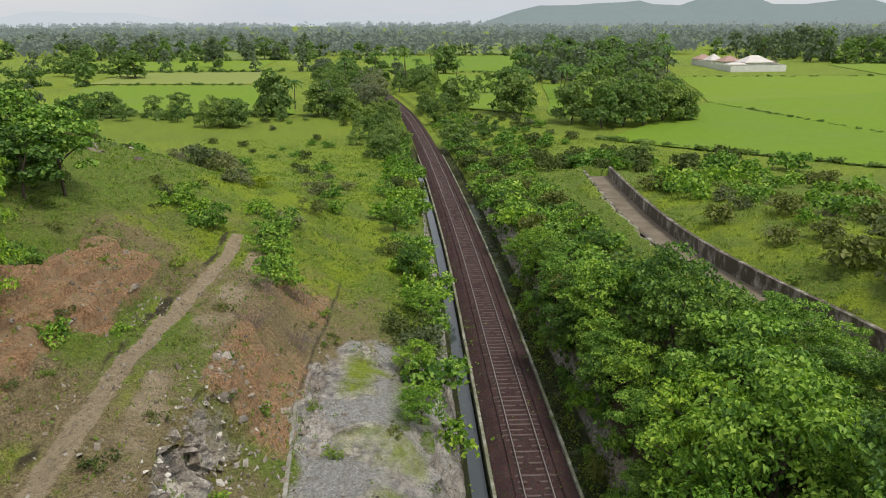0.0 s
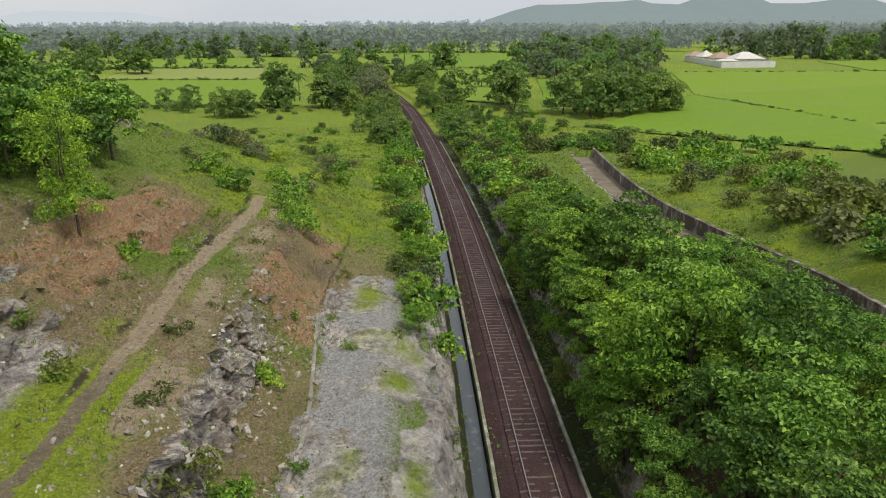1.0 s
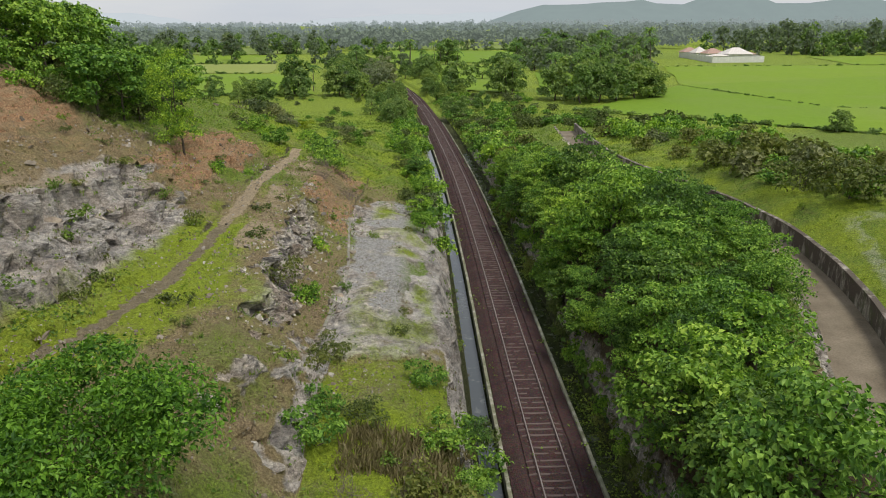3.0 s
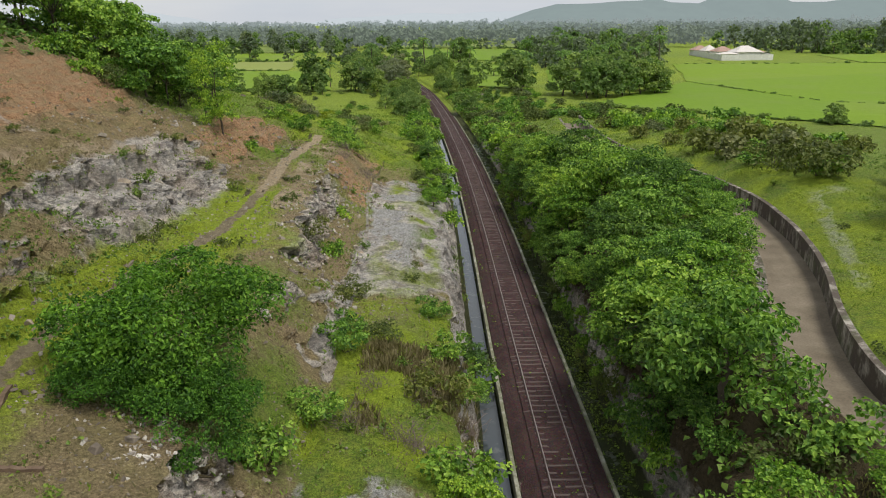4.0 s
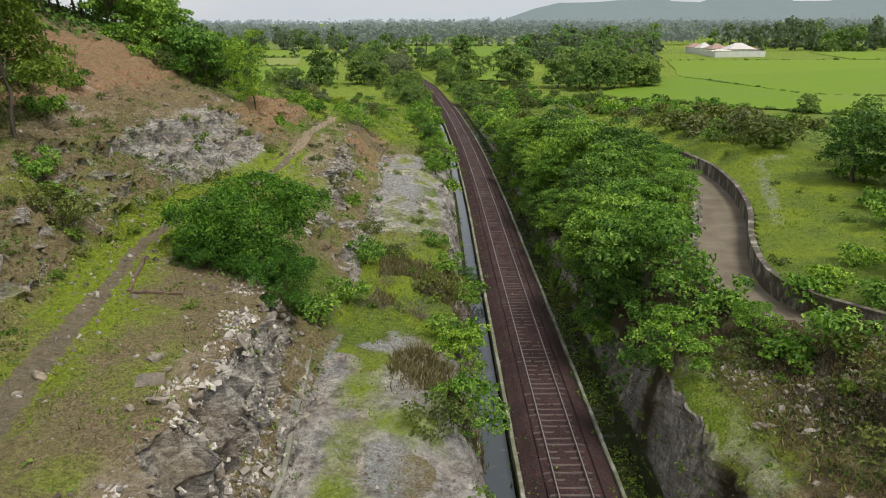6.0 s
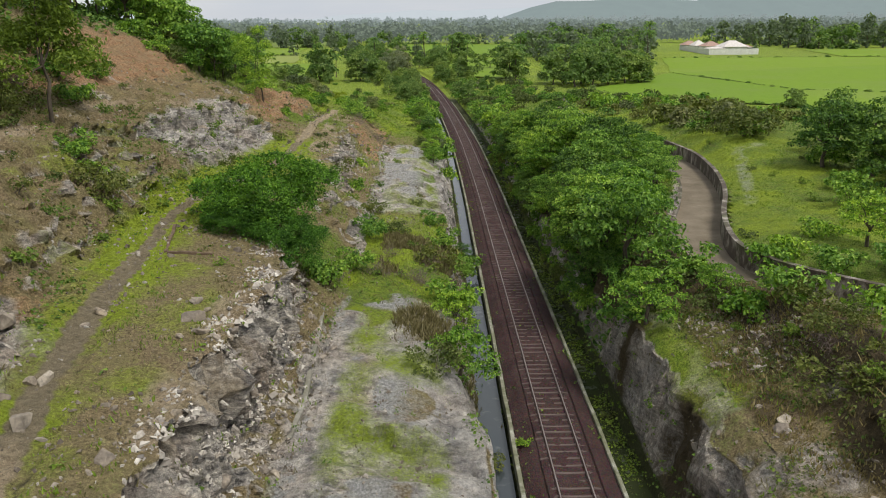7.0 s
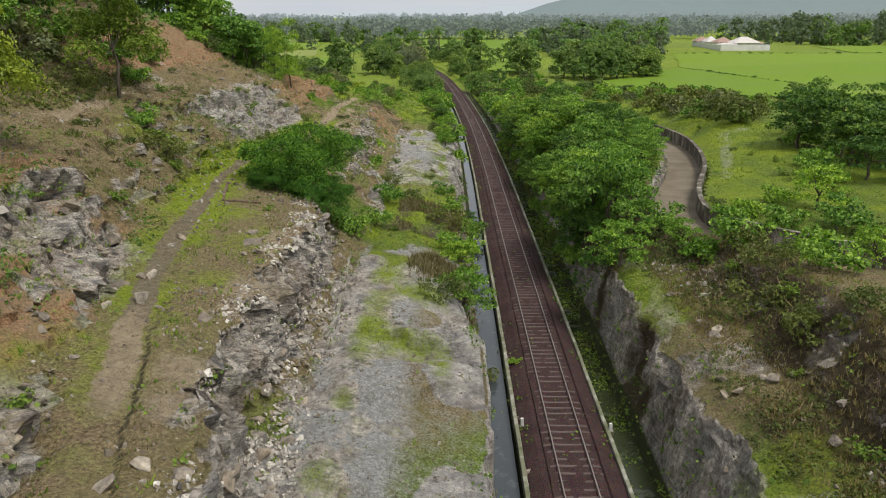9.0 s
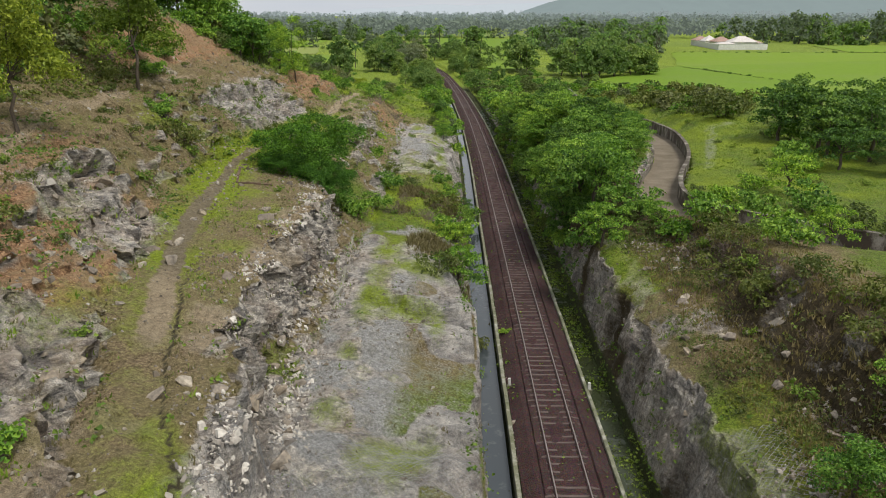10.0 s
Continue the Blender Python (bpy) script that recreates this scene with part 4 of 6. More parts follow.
def water_strip(name, off, width, z, mat, label, y0, y1):
    line = track_line(y0, y1, 2.0, off, z)
    v, f = sweep([(-width / 2, 0), (width / 2, 0)], line, closed=False)
    return tagged(part(name, mesh_object(name, v, f, mat)), label, "water", kind="structure")


water_strip("water_west", -3.9, 2.0, -0.95, M_WATER, "grey standing water in the trackside drain", -78, 145)
water_strip("water_east", 3.6, 2.0, -1.17, M_DITCH, "shallow green water in the trackside ditch", -78, 110)


# ---- canal ----
def offset_line(line, off):
    d = np.gradient(line, axis=0)
    d /= np.linalg.norm(d, axis=1)[:, None]
    return line + np.stack([d[:, 1], -d[:, 0]], 1) * off


def build_canal():
    c = CANAL_FINE
    z = canal_bed(c[:, 1])
    canal = tagged(new("canal"), "dry silted canal with weathered concrete side walls", "canal", kind="structure")
    v, f = sweep([(-2.1, 0.12), (-1.2, 0.02), (0, 0), (1.2, 0.02), (2.1, 0.15)], np.c_[c, z], closed=False)
    v[:, 2] += 0.06 * rough(v[:, 0], v[:, 1], 2.0, 3, 61)
    part("silt_bed", mesh_object("silt_bed", v, f, M_CANALBED), canal, "dry brown silt")
    # the line runs from far to near, so its right hand is the west side
    for off, top, name in ((2.0, 0.85, "west_wall"), (-2.0, 1.5, "east_wall")):
        ln = offset_line(c, off)
        lift = 0.05 * rough(ln[:, 0], ln[:, 1], 3.0, 3, 63)
        v, f = sweep([(-0.16, -0.6), (-0.16, top), (0.16, top), (0.16, -0.6)], np.c_[ln, z + lift])
        w = part(name, mesh_object(name, v, f, M_CANALWALL), canal)
        v, f = sweep([(-0.21, top + 0.002), (-0.21, top + 0.1), (0.21, top + 0.1), (0.21, top + 0.002)], np.c_[ln, z + lift])
        part("coping", mesh_object("coping", v, f, M_CANALWALL), w, "pale concrete coping")


build_canal()


# ---- fields ----
def field(corners, mat, label):
    q = np.array(corners, float)
    n = 14
    s, t = np.meshgrid(np.linspace(0, 1, n), np.linspace(0, 1, n), indexing="ij")
    p = (q[0] * (1 - s[..., None]) + q[1] * s[..., None]) * (1 - t[..., None]) + (q[3] * (1 - s[..., None]) + q[2] * s[..., None]) * t[..., None]
    w = np.stack([rough(p[..., 0], p[..., 1], 30, 2, 5), rough(p[..., 0], p[..., 1], 30, 2, 15)], -1) * 2.0
    p = p + w
    z = land(p[..., 0].ravel(), p[..., 1].ravel(), False).reshape(p.shape[:2])
    z = np.maximum(z, PLAIN) + 0.25
    ob = part("rice_field", mesh_object("rice_field", np.dstack([p, z]), grid_faces(n, n), mat))
    return tagged(ob, label, "field", "rice fields on the plain", "structure")


FIELDS = [
    ([(33, 158), (84, 118), (99.5, 162), (81, 231)], M_FIELD), ([(81, 232), (99.5, 162), (330, 62), (330, 334)], M_FIELD), ([(84, 118), (200, 26), (330, 62), (99.5, 162)], M_FIELD),
    ([(81, 232), (330, 334), (332, 341), (104, 341)], M_FIELD), ([(200, 345), (420, 330), (440, 440), (215, 430)], M_FIELD),
    ([(-4, 224), (22, 203), (30, 345), (-24, 372)], M_FIELD), ([(-46, 395), (40, 380), (44, 545), (-50, 556)], M_FIELD), ([(-85, 600), (62, 590), (66, 770), (-90, 745)], M_FIELDPALE),
    ([(-122, 212), (-44, 204), (-72, 302), (-150, 303)], M_FIELD), ([(-155, 312), (-84, 310), (-98, 384), (-165, 382)], M_FIELDPALE), ([(-240, 400), (-105, 395), (-118, 500), (-236, 496)], M_FIELD),
    ([(-210, 520), (-110, 515), (-100, 640), (-204, 650)], M_FIELDPALE), ([(27, 200), (50, 205), (60, 300), (36, 302)], M_FIELD),
    ([(10, 820), (120, 800), (130, 1000), (0, 1010)], M_FIELDPALE), ([(-300, 660), (-120, 680), (-130, 760), (-290, 780)], M_FIELDPALE),
]
for corners, mat in FIELDS:
    field(corners, mat, "bright green flooded rice field on the plain" if mat is M_FIELD else "pale green rice field on the plain")


# ---- distant hills ----
def ridge(name, mat, y, x0, x1, heights, label, seed, where=None, uneven=16):
    xs = np.linspace(x0, x1, 320)
    t = np.linspace(0, 1, 320)
    hs = np.interp(xs, np.linspace(x0, x1, len(heights)) if where is None else where, heights) + rough(xs, xs * 0 + seed, 260, 5, seed) * uneven * np.interp(t, (0, 0.1, 0.9, 1), (0, 1, 1, 0.4))
    rows = []
    for k, f in enumerate((0.0, 0.25, 0.5, 0.75, 1.0)):
        yy = y - 420 * (1 - f) + rough(xs, xs * 0 + k, 200, 3, seed + k) * 60
        rows.append(np.stack([xs, yy, np.maximum(hs, 0) * f**0.8 - 2], -1))
    rows.append(np.stack([xs, np.full_like(xs, y + 300), np.full_like(xs, -2.0)], -1))
    v = np.array(rows)
    ob = part(name, mesh_object(name, v, grid_faces(*v.shape[:2]), mat, True))
    return tagged(ob, label, "hill", kind="structure")


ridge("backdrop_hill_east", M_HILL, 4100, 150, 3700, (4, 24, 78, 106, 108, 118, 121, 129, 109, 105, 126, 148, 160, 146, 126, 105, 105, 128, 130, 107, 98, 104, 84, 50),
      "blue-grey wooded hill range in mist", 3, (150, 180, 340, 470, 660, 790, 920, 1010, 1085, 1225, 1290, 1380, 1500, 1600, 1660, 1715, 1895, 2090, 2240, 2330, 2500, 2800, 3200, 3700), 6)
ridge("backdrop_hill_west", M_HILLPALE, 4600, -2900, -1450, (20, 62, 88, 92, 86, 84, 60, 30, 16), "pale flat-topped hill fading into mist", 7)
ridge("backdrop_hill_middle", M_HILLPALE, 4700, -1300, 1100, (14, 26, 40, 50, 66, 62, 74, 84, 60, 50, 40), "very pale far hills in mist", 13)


# ---- plants ----
def leaf_cards(rng, pos, face, size, droop=0.35, slim=0.5, jitter=0.6):
    """One bent four-cornered leaf a point: verts and quads. face: where the leaf's upper side looks."""
    n = len(pos)
    nrm = face + rng.normal(0, jitter, (n, 3))
    nrm /= np.linalg.norm(nrm, axis=1)[:, None] + 1e-9
    out = rng.normal(0, 1, (n, 3))
    out -= nrm * np.sum(out * nrm, 1)[:, None]
    out /= np.linalg.norm(out, axis=1)[:, None] + 1e-9
    side = np.cross(nrm, out)
    s = size * rng.uniform(0.65, 1.35, n)[:, None]
    tip = pos + out * s - nrm * s * droop
    mid = pos + out * s * 0.45 + nrm * s * 0.08
    v = np.stack([pos, mid + side * s * slim, tip, mid - side * s * slim], 1)
    q = np.arange(n)[:, None] * 4 + np.arange(4)[None, :]
    return v.reshape(-1, 3), q


def blob_leaves(rng, blobs, per, size, up=0.7, inner=0.72, **kw):
    """Leaves laid over clumps: each clump is a centre and a radius, flattened; sprays give it an uneven rim."""
    P, N = [], []
    for c, r, flat in blobs:
        n = max(8, int(per * r * r))
        d = rng.normal(0, 1, (n, 3))
        d[:, 2] = np.where(d[:, 2] < -0.35, -d[:, 2] * 0.7, d[:, 2])
        d /= np.linalg.norm(d, axis=1)[:, None]
        lump = 1 + 0.22 * np.sin(d[:, 0] * 5 + c[0] * 3) * np.cos(d[:, 1] * 5 + c[1] * 3) + 0.12 * np.sin(d[:, 2] * 9 + c[2])
        rr = r * lump * rng.uniform(inner, 1.06, n)
        p = d * rr[:, None]
        p[:, 2] *= flat
        P.append(np.array(c) + p)
        f = d.copy()
        f[:, 2] += up
        N.append(f / np.linalg.norm(f, axis=1)[:, None])
    return leaf_cards(rng, np.vstack(P), np.vstack(N), size, **kw)


def tube(points, radii, sides=5):
    """A tapered limb through points."""
    pts = np.asarray(points, float)
    d = np.gradient(pts, axis=0)
    d /= np.linalg.norm(d, axis=1)[:, None] + 1e-9
    a = np.cross(d, (0.31, 0.17, 0.93)) + 1e-6
    a /= np.linalg.norm(a, axis=1)[:, None]
    b = np.cross(d, a)
    t = np.linspace(0, 2 * np.pi, sides, endpoint=False)
    v = pts[:, None, :] + (a[:, None, :] * np.cos(t)[None, :, None] + b[:, None, :] * np.sin(t)[None, :, None]) * np.asarray(radii)[:, None, None]
    n = len(pts)
    i = np.arange(n - 1)[:, None] * sides + np.arange(sides)[None, :]
    j = np.arange(n - 1)[:, None] * sides + (np.arange(sides)[None, :] + 1) % sides
    return v.reshape(-1, 3), np.stack([i, j, j + sides, i + sides], -1).reshape(-1, 4)


def join(pieces):
    V, F, n = [], [], 0
    for v, f in pieces:
        V.append(v)
        F.append(f + n)
        n += len(v)
    return np.vstack(V), np.vstack(F)


def limb(rng, a, b, r0, r1, bend=0.12, n=5, sides=5):
    a, b = np.array(a, float), np.array(b, float)
    t = np.linspace(0, 1, n)[:, None]
    p = a + (b - a) * t
    w = np.linalg.norm(b - a) * bend
    p[1:-1] += rng.normal(0, w * 0.5, (n - 2, 3))
    return tube(p, np.linspace(r0, r1, n), sides)


def make_tree(name, seed, height, spread, leaf_mat, leaf, per, clumps, trunk_frac=0.35, flat=0.6, low=0.35, label="", category="tree", group="", trunk_r=0.16, limbs=7, lump=(0.2, 0.36), **kw):
    """A tree: a tapered trunk with limbs under a crown of leaf clumps."""
    rng = np.random.default_rng(seed)
    tree = tagged(new(name), label, category, group)
    blobs = []
    for k in range(clumps):
        a = rng.uniform(0, 2 * np.pi)
        rad = spread * math.sqrt(rng.uniform(0, 1)) * 0.78
        t = rng.uniform(low, 1.0) * (1 - 0.35 * (rad / spread) ** 2)
        r = spread * rng.uniform(*lump)
        blobs.append(((rad * math.cos(a), rad * math.sin(a), height * t - r * 0.3), r, flat * rng.uniform(0.8, 1.25)))
    blobs.append(((0, 0, height * 0.9), spread * lump[1], flat))
    v, f = blob_leaves(rng, blobs, per, leaf, **kw)
    part("crown", mesh_object("crown", v, f, leaf_mat), tree)
    fork = (rng.normal(0, 0.15), rng.normal(0, 0.15), height * trunk_frac)
    bits = [limb(rng, (0, 0, -0.5), fork, trunk_r * 1.25, trunk_r * 0.8, 0.06)]
    for c, r, _ in blobs[:limbs]:
        bits.append(limb(rng, fork, (c[0] * 0.8, c[1] * 0.8, c[2]), trunk_r * 0.55, trunk_r * 0.12, 0.12, 4, 4))
    v, f = join(bits)
    part("trunk", mesh_object("trunk", v, f, M_BARK, True), tree)
    return tree


def make_bush(name, seed, height, spread, leaf_mat, leaf, per, clumps, label="", group="", flat=0.75, lump=(0.22, 0.42), **kw):
    rng = np.random.default_rng(seed)
    bush = tagged(new(name), label, "bush", group)
    blobs = []
    for k in range(clumps):
        a = rng.uniform(0, 2 * np.pi)
        rad = spread * math.sqrt(rng.uniform(0, 1)) * 0.75
        r = spread * rng.uniform(*lump)
        z = rng.uniform(0.25, 0.95) * height * (1 - 0.45 * (rad / spread) ** 2)
        blobs.append(((rad * math.cos(a), rad * math.sin(a), max(z - r * 0.3, r * 0.2)), r, flat))
    v, f = blob_leaves(rng, blobs, per, leaf, **kw)
    part("foliage", mesh_object("foliage", v, f, leaf_mat), bush)
    bits = [limb(rng, (rng.normal(0, 0.1), rng.normal(0, 0.1), -0.2), (c[0], c[1], c[2] + r * 0.3), 0.035, 0.008, 0.12, 4, 3) for c, r, _ in blobs[:4]]
    v, f = join(bits)
    part("stem", mesh_object("stem", v, f, M_BARK), bush)
    return bush


def make_dry_bush(name, seed, size, label, group="", mat=None):
    rng = np.random.default_rng(seed)
    bush = tagged(new(name), label, "bush", group)
    bits = []
    for k in range(40):
        a, e = rng.uniform(0, 2 * np.pi), rng.uniform(0.15, 1.35)
        r = size * rng.uniform(0.5, 1.05)
        tip = np.array((math.cos(a) * math.cos(e), math.sin(a) * math.cos(e), math.sin(e) * 0.8)) * r
        base = rng.normal(0, size * 0.25, 3)
        base[2] = -0.1
        bits.append(limb(rng, base, base + tip, 0.018, 0.006, 0.2, 4, 3))
        for _ in range(3):
            p = base + tip * rng.uniform(0.4, 0.95)
            bits.append(limb(rng, p, p + rng.normal(0, size * 0.2, 3) + (0, 0, 0.1), 0.009, 0.004, 0.2, 3, 3))
    v, f = join(bits)
    part("twig_tangle", mesh_object("twig_tangle", v, f, mat or M_TWIG), bush)
    return bush


def make_palm(name, seed, height, label, group):
    rng = np.random.default_rng(seed)
    palm = tagged(new(name), label, "palm tree", group)
    lean = rng.normal(0, 0.8, 2)
    t = np.linspace(0, 1, 8)
    pts = np.stack([lean[0] * t**2, lean[1] * t**2, -0.5 + (height + 0.5) * t], -1)
    v, f = tube(pts, np.interp(t, (0, 0.1, 1), (0.28, 0.18, 0.12)))
    part("trunk", mesh_object("trunk", v, f, M_BARK, True), palm)
    V, Q, n = [], [], 0
    for k in range(17):
        a, e = k * 2.4 + rng.normal(0, 0.2), rng.uniform(-0.1, 1.1)
        L = rng.uniform(3.0, 4.2)
        s = np.linspace(0, 1, 9)
        out = np.array((math.cos(a), math.sin(a)))
        r = L * (s * math.cos(e) + 0.15 * s**2)
        z = L * (s * math.sin(e) - 0.75 * s**2)
        mid = np.stack([pts[-1, 0] + out[0] * r, pts[-1, 1] + out[1] * r, height + z], -1)
        side = np.array((-out[1], out[0], 0))
        w = (0.55 * np.sin(np.pi * np.clip(s * 0.9 + 0.1, 0, 1)) + 0.03)[:, None]
        for sign in (-1, 1):
            rim = mid + side * sign * w - np.array((0, 0, 1)) * w * 0.55
            for i in range(8):
                V.append(np.array([mid[i], mid[i] * 0.4 + mid[i + 1] * 0.6, rim[i] * 0.3 + rim[i + 1] * 0.7, rim[i] * 0.8 + rim[i + 1] * 0.2]))
                Q.append(np.arange(4) + n)
                n += 4
    part("frond_crown", mesh_object("frond_crown", np.vstack(V), np.array(Q), M_LEAFDARK), palm)
    return palm


PLACED = {}
FAR_FROM = {"plain_tree": 285, "meadow_bush": 112, "hedge_bush": 260}
FAR_SPOTS = collections.defaultdict(list)


def join_far(name, kind, label, category):
    """The farthest plants of a kind, too small to tell apart, as one mesh."""
    V, F, mats, n = [], [], [], 0
    ids = []
    for key in sorted(k for k in FAR_SPOTS if k.split(".")[0] == kind):
        for child in bpy.data.objects[key].children:
            me = child.data
            co = np.empty(len(me.vertices) * 3, np.float32)
            me.vertices.foreach_get("co", co)
            co = co.reshape(-1, 3)
            q = np.array([p.vertices[:] for p in me.polygons], np.int32)
            if me.materials[0] not in mats:
                mats.append(me.materials[0])
            for m in FAR_SPOTS[key]:
                V.append(co @ m[:3, :3].T + m[:3, 3])
                F.append(q + n)
                ids.append(np.full(len(q), mats.index(me.materials[0])))
                n += len(co)
    me = mesh_object(name, np.vstack(V), np.vstack(F))
    for mat in mats:
        me.materials.append(mat)
    me.polygons.foreach_set("material_index", np.concatenate(ids))
    return tagged(part(name, me), label, category, kind="stuff")


def plant(proto, x, y, scale=1.0, turn=None, sink=0.1, z=None, tall=1.0):
    """Stands a plant on the ground: the first time the thing itself, then copies."""
    turn = random.uniform(0, 360) if turn is None else turn
    z = float(GROUND_Z(x, y)[0]) if z is None else z
    m = pose(x, y, z - sink, 0, 0, turn) @ Matrix.Diagonal((scale, scale, scale * tall, 1))
    if y > FAR_FROM.get(proto.name.split(".")[0], 1e9) and proto.name in PLACED:
        FAR_SPOTS[proto.name].append(np.array(m))
        return None
    if proto.name not in PLACED:
        PLACED[proto.name] = True
        proto.matrix_basis = m
        return proto
    c = copy_thing(proto, pose(0, 0, 0))
    c.matrix_basis = m
    return c




def far_woods(name, mat, n, region, size, seed, label):
    r = np.random.default_rng(seed)
    x0, x1, y0, y1 = region
    y = y0 + (y1 - y0) * r.uniform(0, 1, n)
    x = r.uniform(x0, x1, n) * (y / y1)
    V, F, k = [], [], 0
    for a, b in zip(x, y):
        h = size * r.uniform(0.7, 1.5)
        blobs = [((a + r.normal(0, h * 0.3), b + r.normal(0, h * 0.3), PLAIN + h * r.uniform(0.3, 0.85)), h * r.uniform(0.3, 0.5), r.uniform(0.7, 1.2)) for _ in range(4)]
        v, f = blob_leaves(r, blobs, 9 / (h * 0.4) ** 2, h * 0.27)
        V.append(v)
        F.append(f + k)
        k += len(v)
    ob = part(name, mesh_object(name, np.vstack(V), np.vstack(F), mat))
    return tagged(ob, label, "woodland", kind="stuff")


random.seed(11)
G_CUT, G_HILL, G_BUSH, G_PLAIN = "trees along the cutting", "trees on the hill", "bushes on rough ground", "trees on the plain"
T1 = make_tree("tree", 1, 5.4, 3.7, M_LEAF, 0.235, 145, 43, label="spreading green broadleaf tree on the cutting's edge", group=G_CUT, flat=0.4, jitter=0.45, slim=0.36, lump=(0.13, 0.27))
T2 = make_tree("tree", 2, 4.8, 3.3, M_LEAFLIGHT, 0.235, 145, 38, label="fresh green broadleaf tree on the cutting's edge", group=G_CUT, flat=0.4, jitter=0.45, slim=0.36, lump=(0.13, 0.27))
T3 = make_tree("tree", 3, 5.8, 3.1, M_LEAFDARK, 0.235, 145, 38, label="dark green broadleaf tree on the cutting's edge", group=G_CUT, flat=0.48, jitter=0.45, slim=0.4, lump=(0.14, 0.28))
H1 = make_tree("tree", 4, 9.0, 4.6, M_LEAF, 0.38, 66, 36, label="tall green broadleaf tree on the hilltop", group=G_HILL, flat=0.5, jitter=0.45, lump=(0.16, 0.3))
H2 = make_tree("tree", 5, 8.0, 4.4, M_LEAFDARK, 0.38, 66, 34, label="dark green broadleaf tree on the hilltop", group=G_HILL, flat=0.5, jitter=0.45, lump=(0.16, 0.3))
W1 = make_tree("slender_tree", 6, 9.0, 3.5, M_LEAFFEATHER, 0.26, 230, 24, label="slender olive-green tree with feathery leaves on the slope", group="slender trees", trunk_frac=0.35, flat=0.9, low=0.42, trunk_r=0.11, up=0.2, slim=0.25)
W2 = make_tree("slender_tree", 26, 9.0, 2.6, M_LEAFLIGHT, 0.2, 260, 30, label="slender fresh green tree at the foot of the hill", group="slender trees", trunk_frac=0.3, flat=0.9, low=0.2, trunk_r=0.1, up=0.3, slim=0.3, lump=(0.16, 0.32))
B1 = make_bush("bush", 7, 2.0, 1.7, M_LEAF, 0.22, 190, 19, "leafy green bush on rough ground", G_BUSH, slim=0.36, lump=(0.17, 0.34), jitter=0.45)
B2 = make_bush("bush", 8, 1.6, 1.5, M_LEAFLIGHT, 0.22, 190, 17, "fresh green bush on rough ground", G_BUSH, slim=0.36, lump=(0.17, 0.34), jitter=0.45)
B3 = make_bush("bush", 9, 1.7, 1.7, M_LEAFOLIVE, 0.2, 190, 16, "olive-green scrubby bush on rough ground", G_BUSH, slim=0.36, lump=(0.17, 0.34), jitter=0.45)
B4 = make_bush("bush", 10, 1.5, 1.7, M_LEAFGREY, 0.2, 180, 12, "grey-green dusty bush on rough ground", G_BUSH)
B5 = make_bush("bush", 12, 1.3, 1.1, M_LEAFYELLOW, 0.16, 380, 8, "yellow-green bush on rough ground", G_BUSH)
B6 = make_bush("bush", 13, 4.0, 4.2, M_LEAFRICH, 0.14, 430, 62, "wide leafy bright green thorn bush on the terrace's brow", flat=0.6, lump=(0.14, 0.27), slim=0.3)
F1 = make_bush("meadow_bush", 33, 2.0, 1.9, M_LEAF, 0.32, 66, 15, "leafy green bush in the meadow", "bushes in the meadow")
F2 = make_bush("meadow_bush", 34, 1.7, 1.8, M_LEAFOLIVE, 0.31, 66, 15, "olive-green bush in the meadow", "bushes in the meadow")
F3 = make_bush("meadow_bush", 35, 1.6, 1.8, M_LEAFGREY, 0.3, 66, 15, "grey-green bush in the meadow", "bushes in the meadow")
F4 = make_bush("meadow_bush", 36, 1.9, 1.9, M_LEAFLIGHT, 0.32, 66, 15, "fresh green bush in the meadow", "bushes in the meadow")
S1 = make_bush("shrub", 31, 0.8, 0.8, M_WEED, 0.13, 330, 8, "small green shrub among stones", "small shrubs")
S2 = make_bush("shrub", 32, 0.7, 0.9, M_LEAFOLIVE, 0.12, 330, 8, "small olive shrub among stones", "small shrubs")
D1 = make_dry_bush("dry_bush", 13, 1.5, "leafless brown bush of dry twigs", "dry bushes")
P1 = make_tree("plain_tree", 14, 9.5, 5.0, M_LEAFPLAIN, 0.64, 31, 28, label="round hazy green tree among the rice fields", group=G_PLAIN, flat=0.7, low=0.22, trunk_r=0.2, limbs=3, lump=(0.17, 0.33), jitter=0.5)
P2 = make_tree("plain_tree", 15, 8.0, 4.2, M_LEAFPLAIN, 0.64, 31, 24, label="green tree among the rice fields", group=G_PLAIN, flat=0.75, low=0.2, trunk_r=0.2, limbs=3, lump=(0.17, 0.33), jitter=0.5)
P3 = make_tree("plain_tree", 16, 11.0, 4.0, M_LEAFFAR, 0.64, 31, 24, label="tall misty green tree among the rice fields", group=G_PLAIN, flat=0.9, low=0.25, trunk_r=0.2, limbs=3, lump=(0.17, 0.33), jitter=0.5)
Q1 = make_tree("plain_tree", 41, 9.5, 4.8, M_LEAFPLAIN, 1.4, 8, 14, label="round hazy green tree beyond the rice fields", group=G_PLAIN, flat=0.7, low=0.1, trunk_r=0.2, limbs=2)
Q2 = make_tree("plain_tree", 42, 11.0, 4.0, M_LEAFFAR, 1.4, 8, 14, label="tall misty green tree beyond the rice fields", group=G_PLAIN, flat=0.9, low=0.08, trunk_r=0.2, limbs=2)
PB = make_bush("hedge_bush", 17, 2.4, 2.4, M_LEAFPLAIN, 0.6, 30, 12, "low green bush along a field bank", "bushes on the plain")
C1 = make_palm("coconut_palm", 18, 12.0, "tall coconut palm on the plain", "coconut palms")
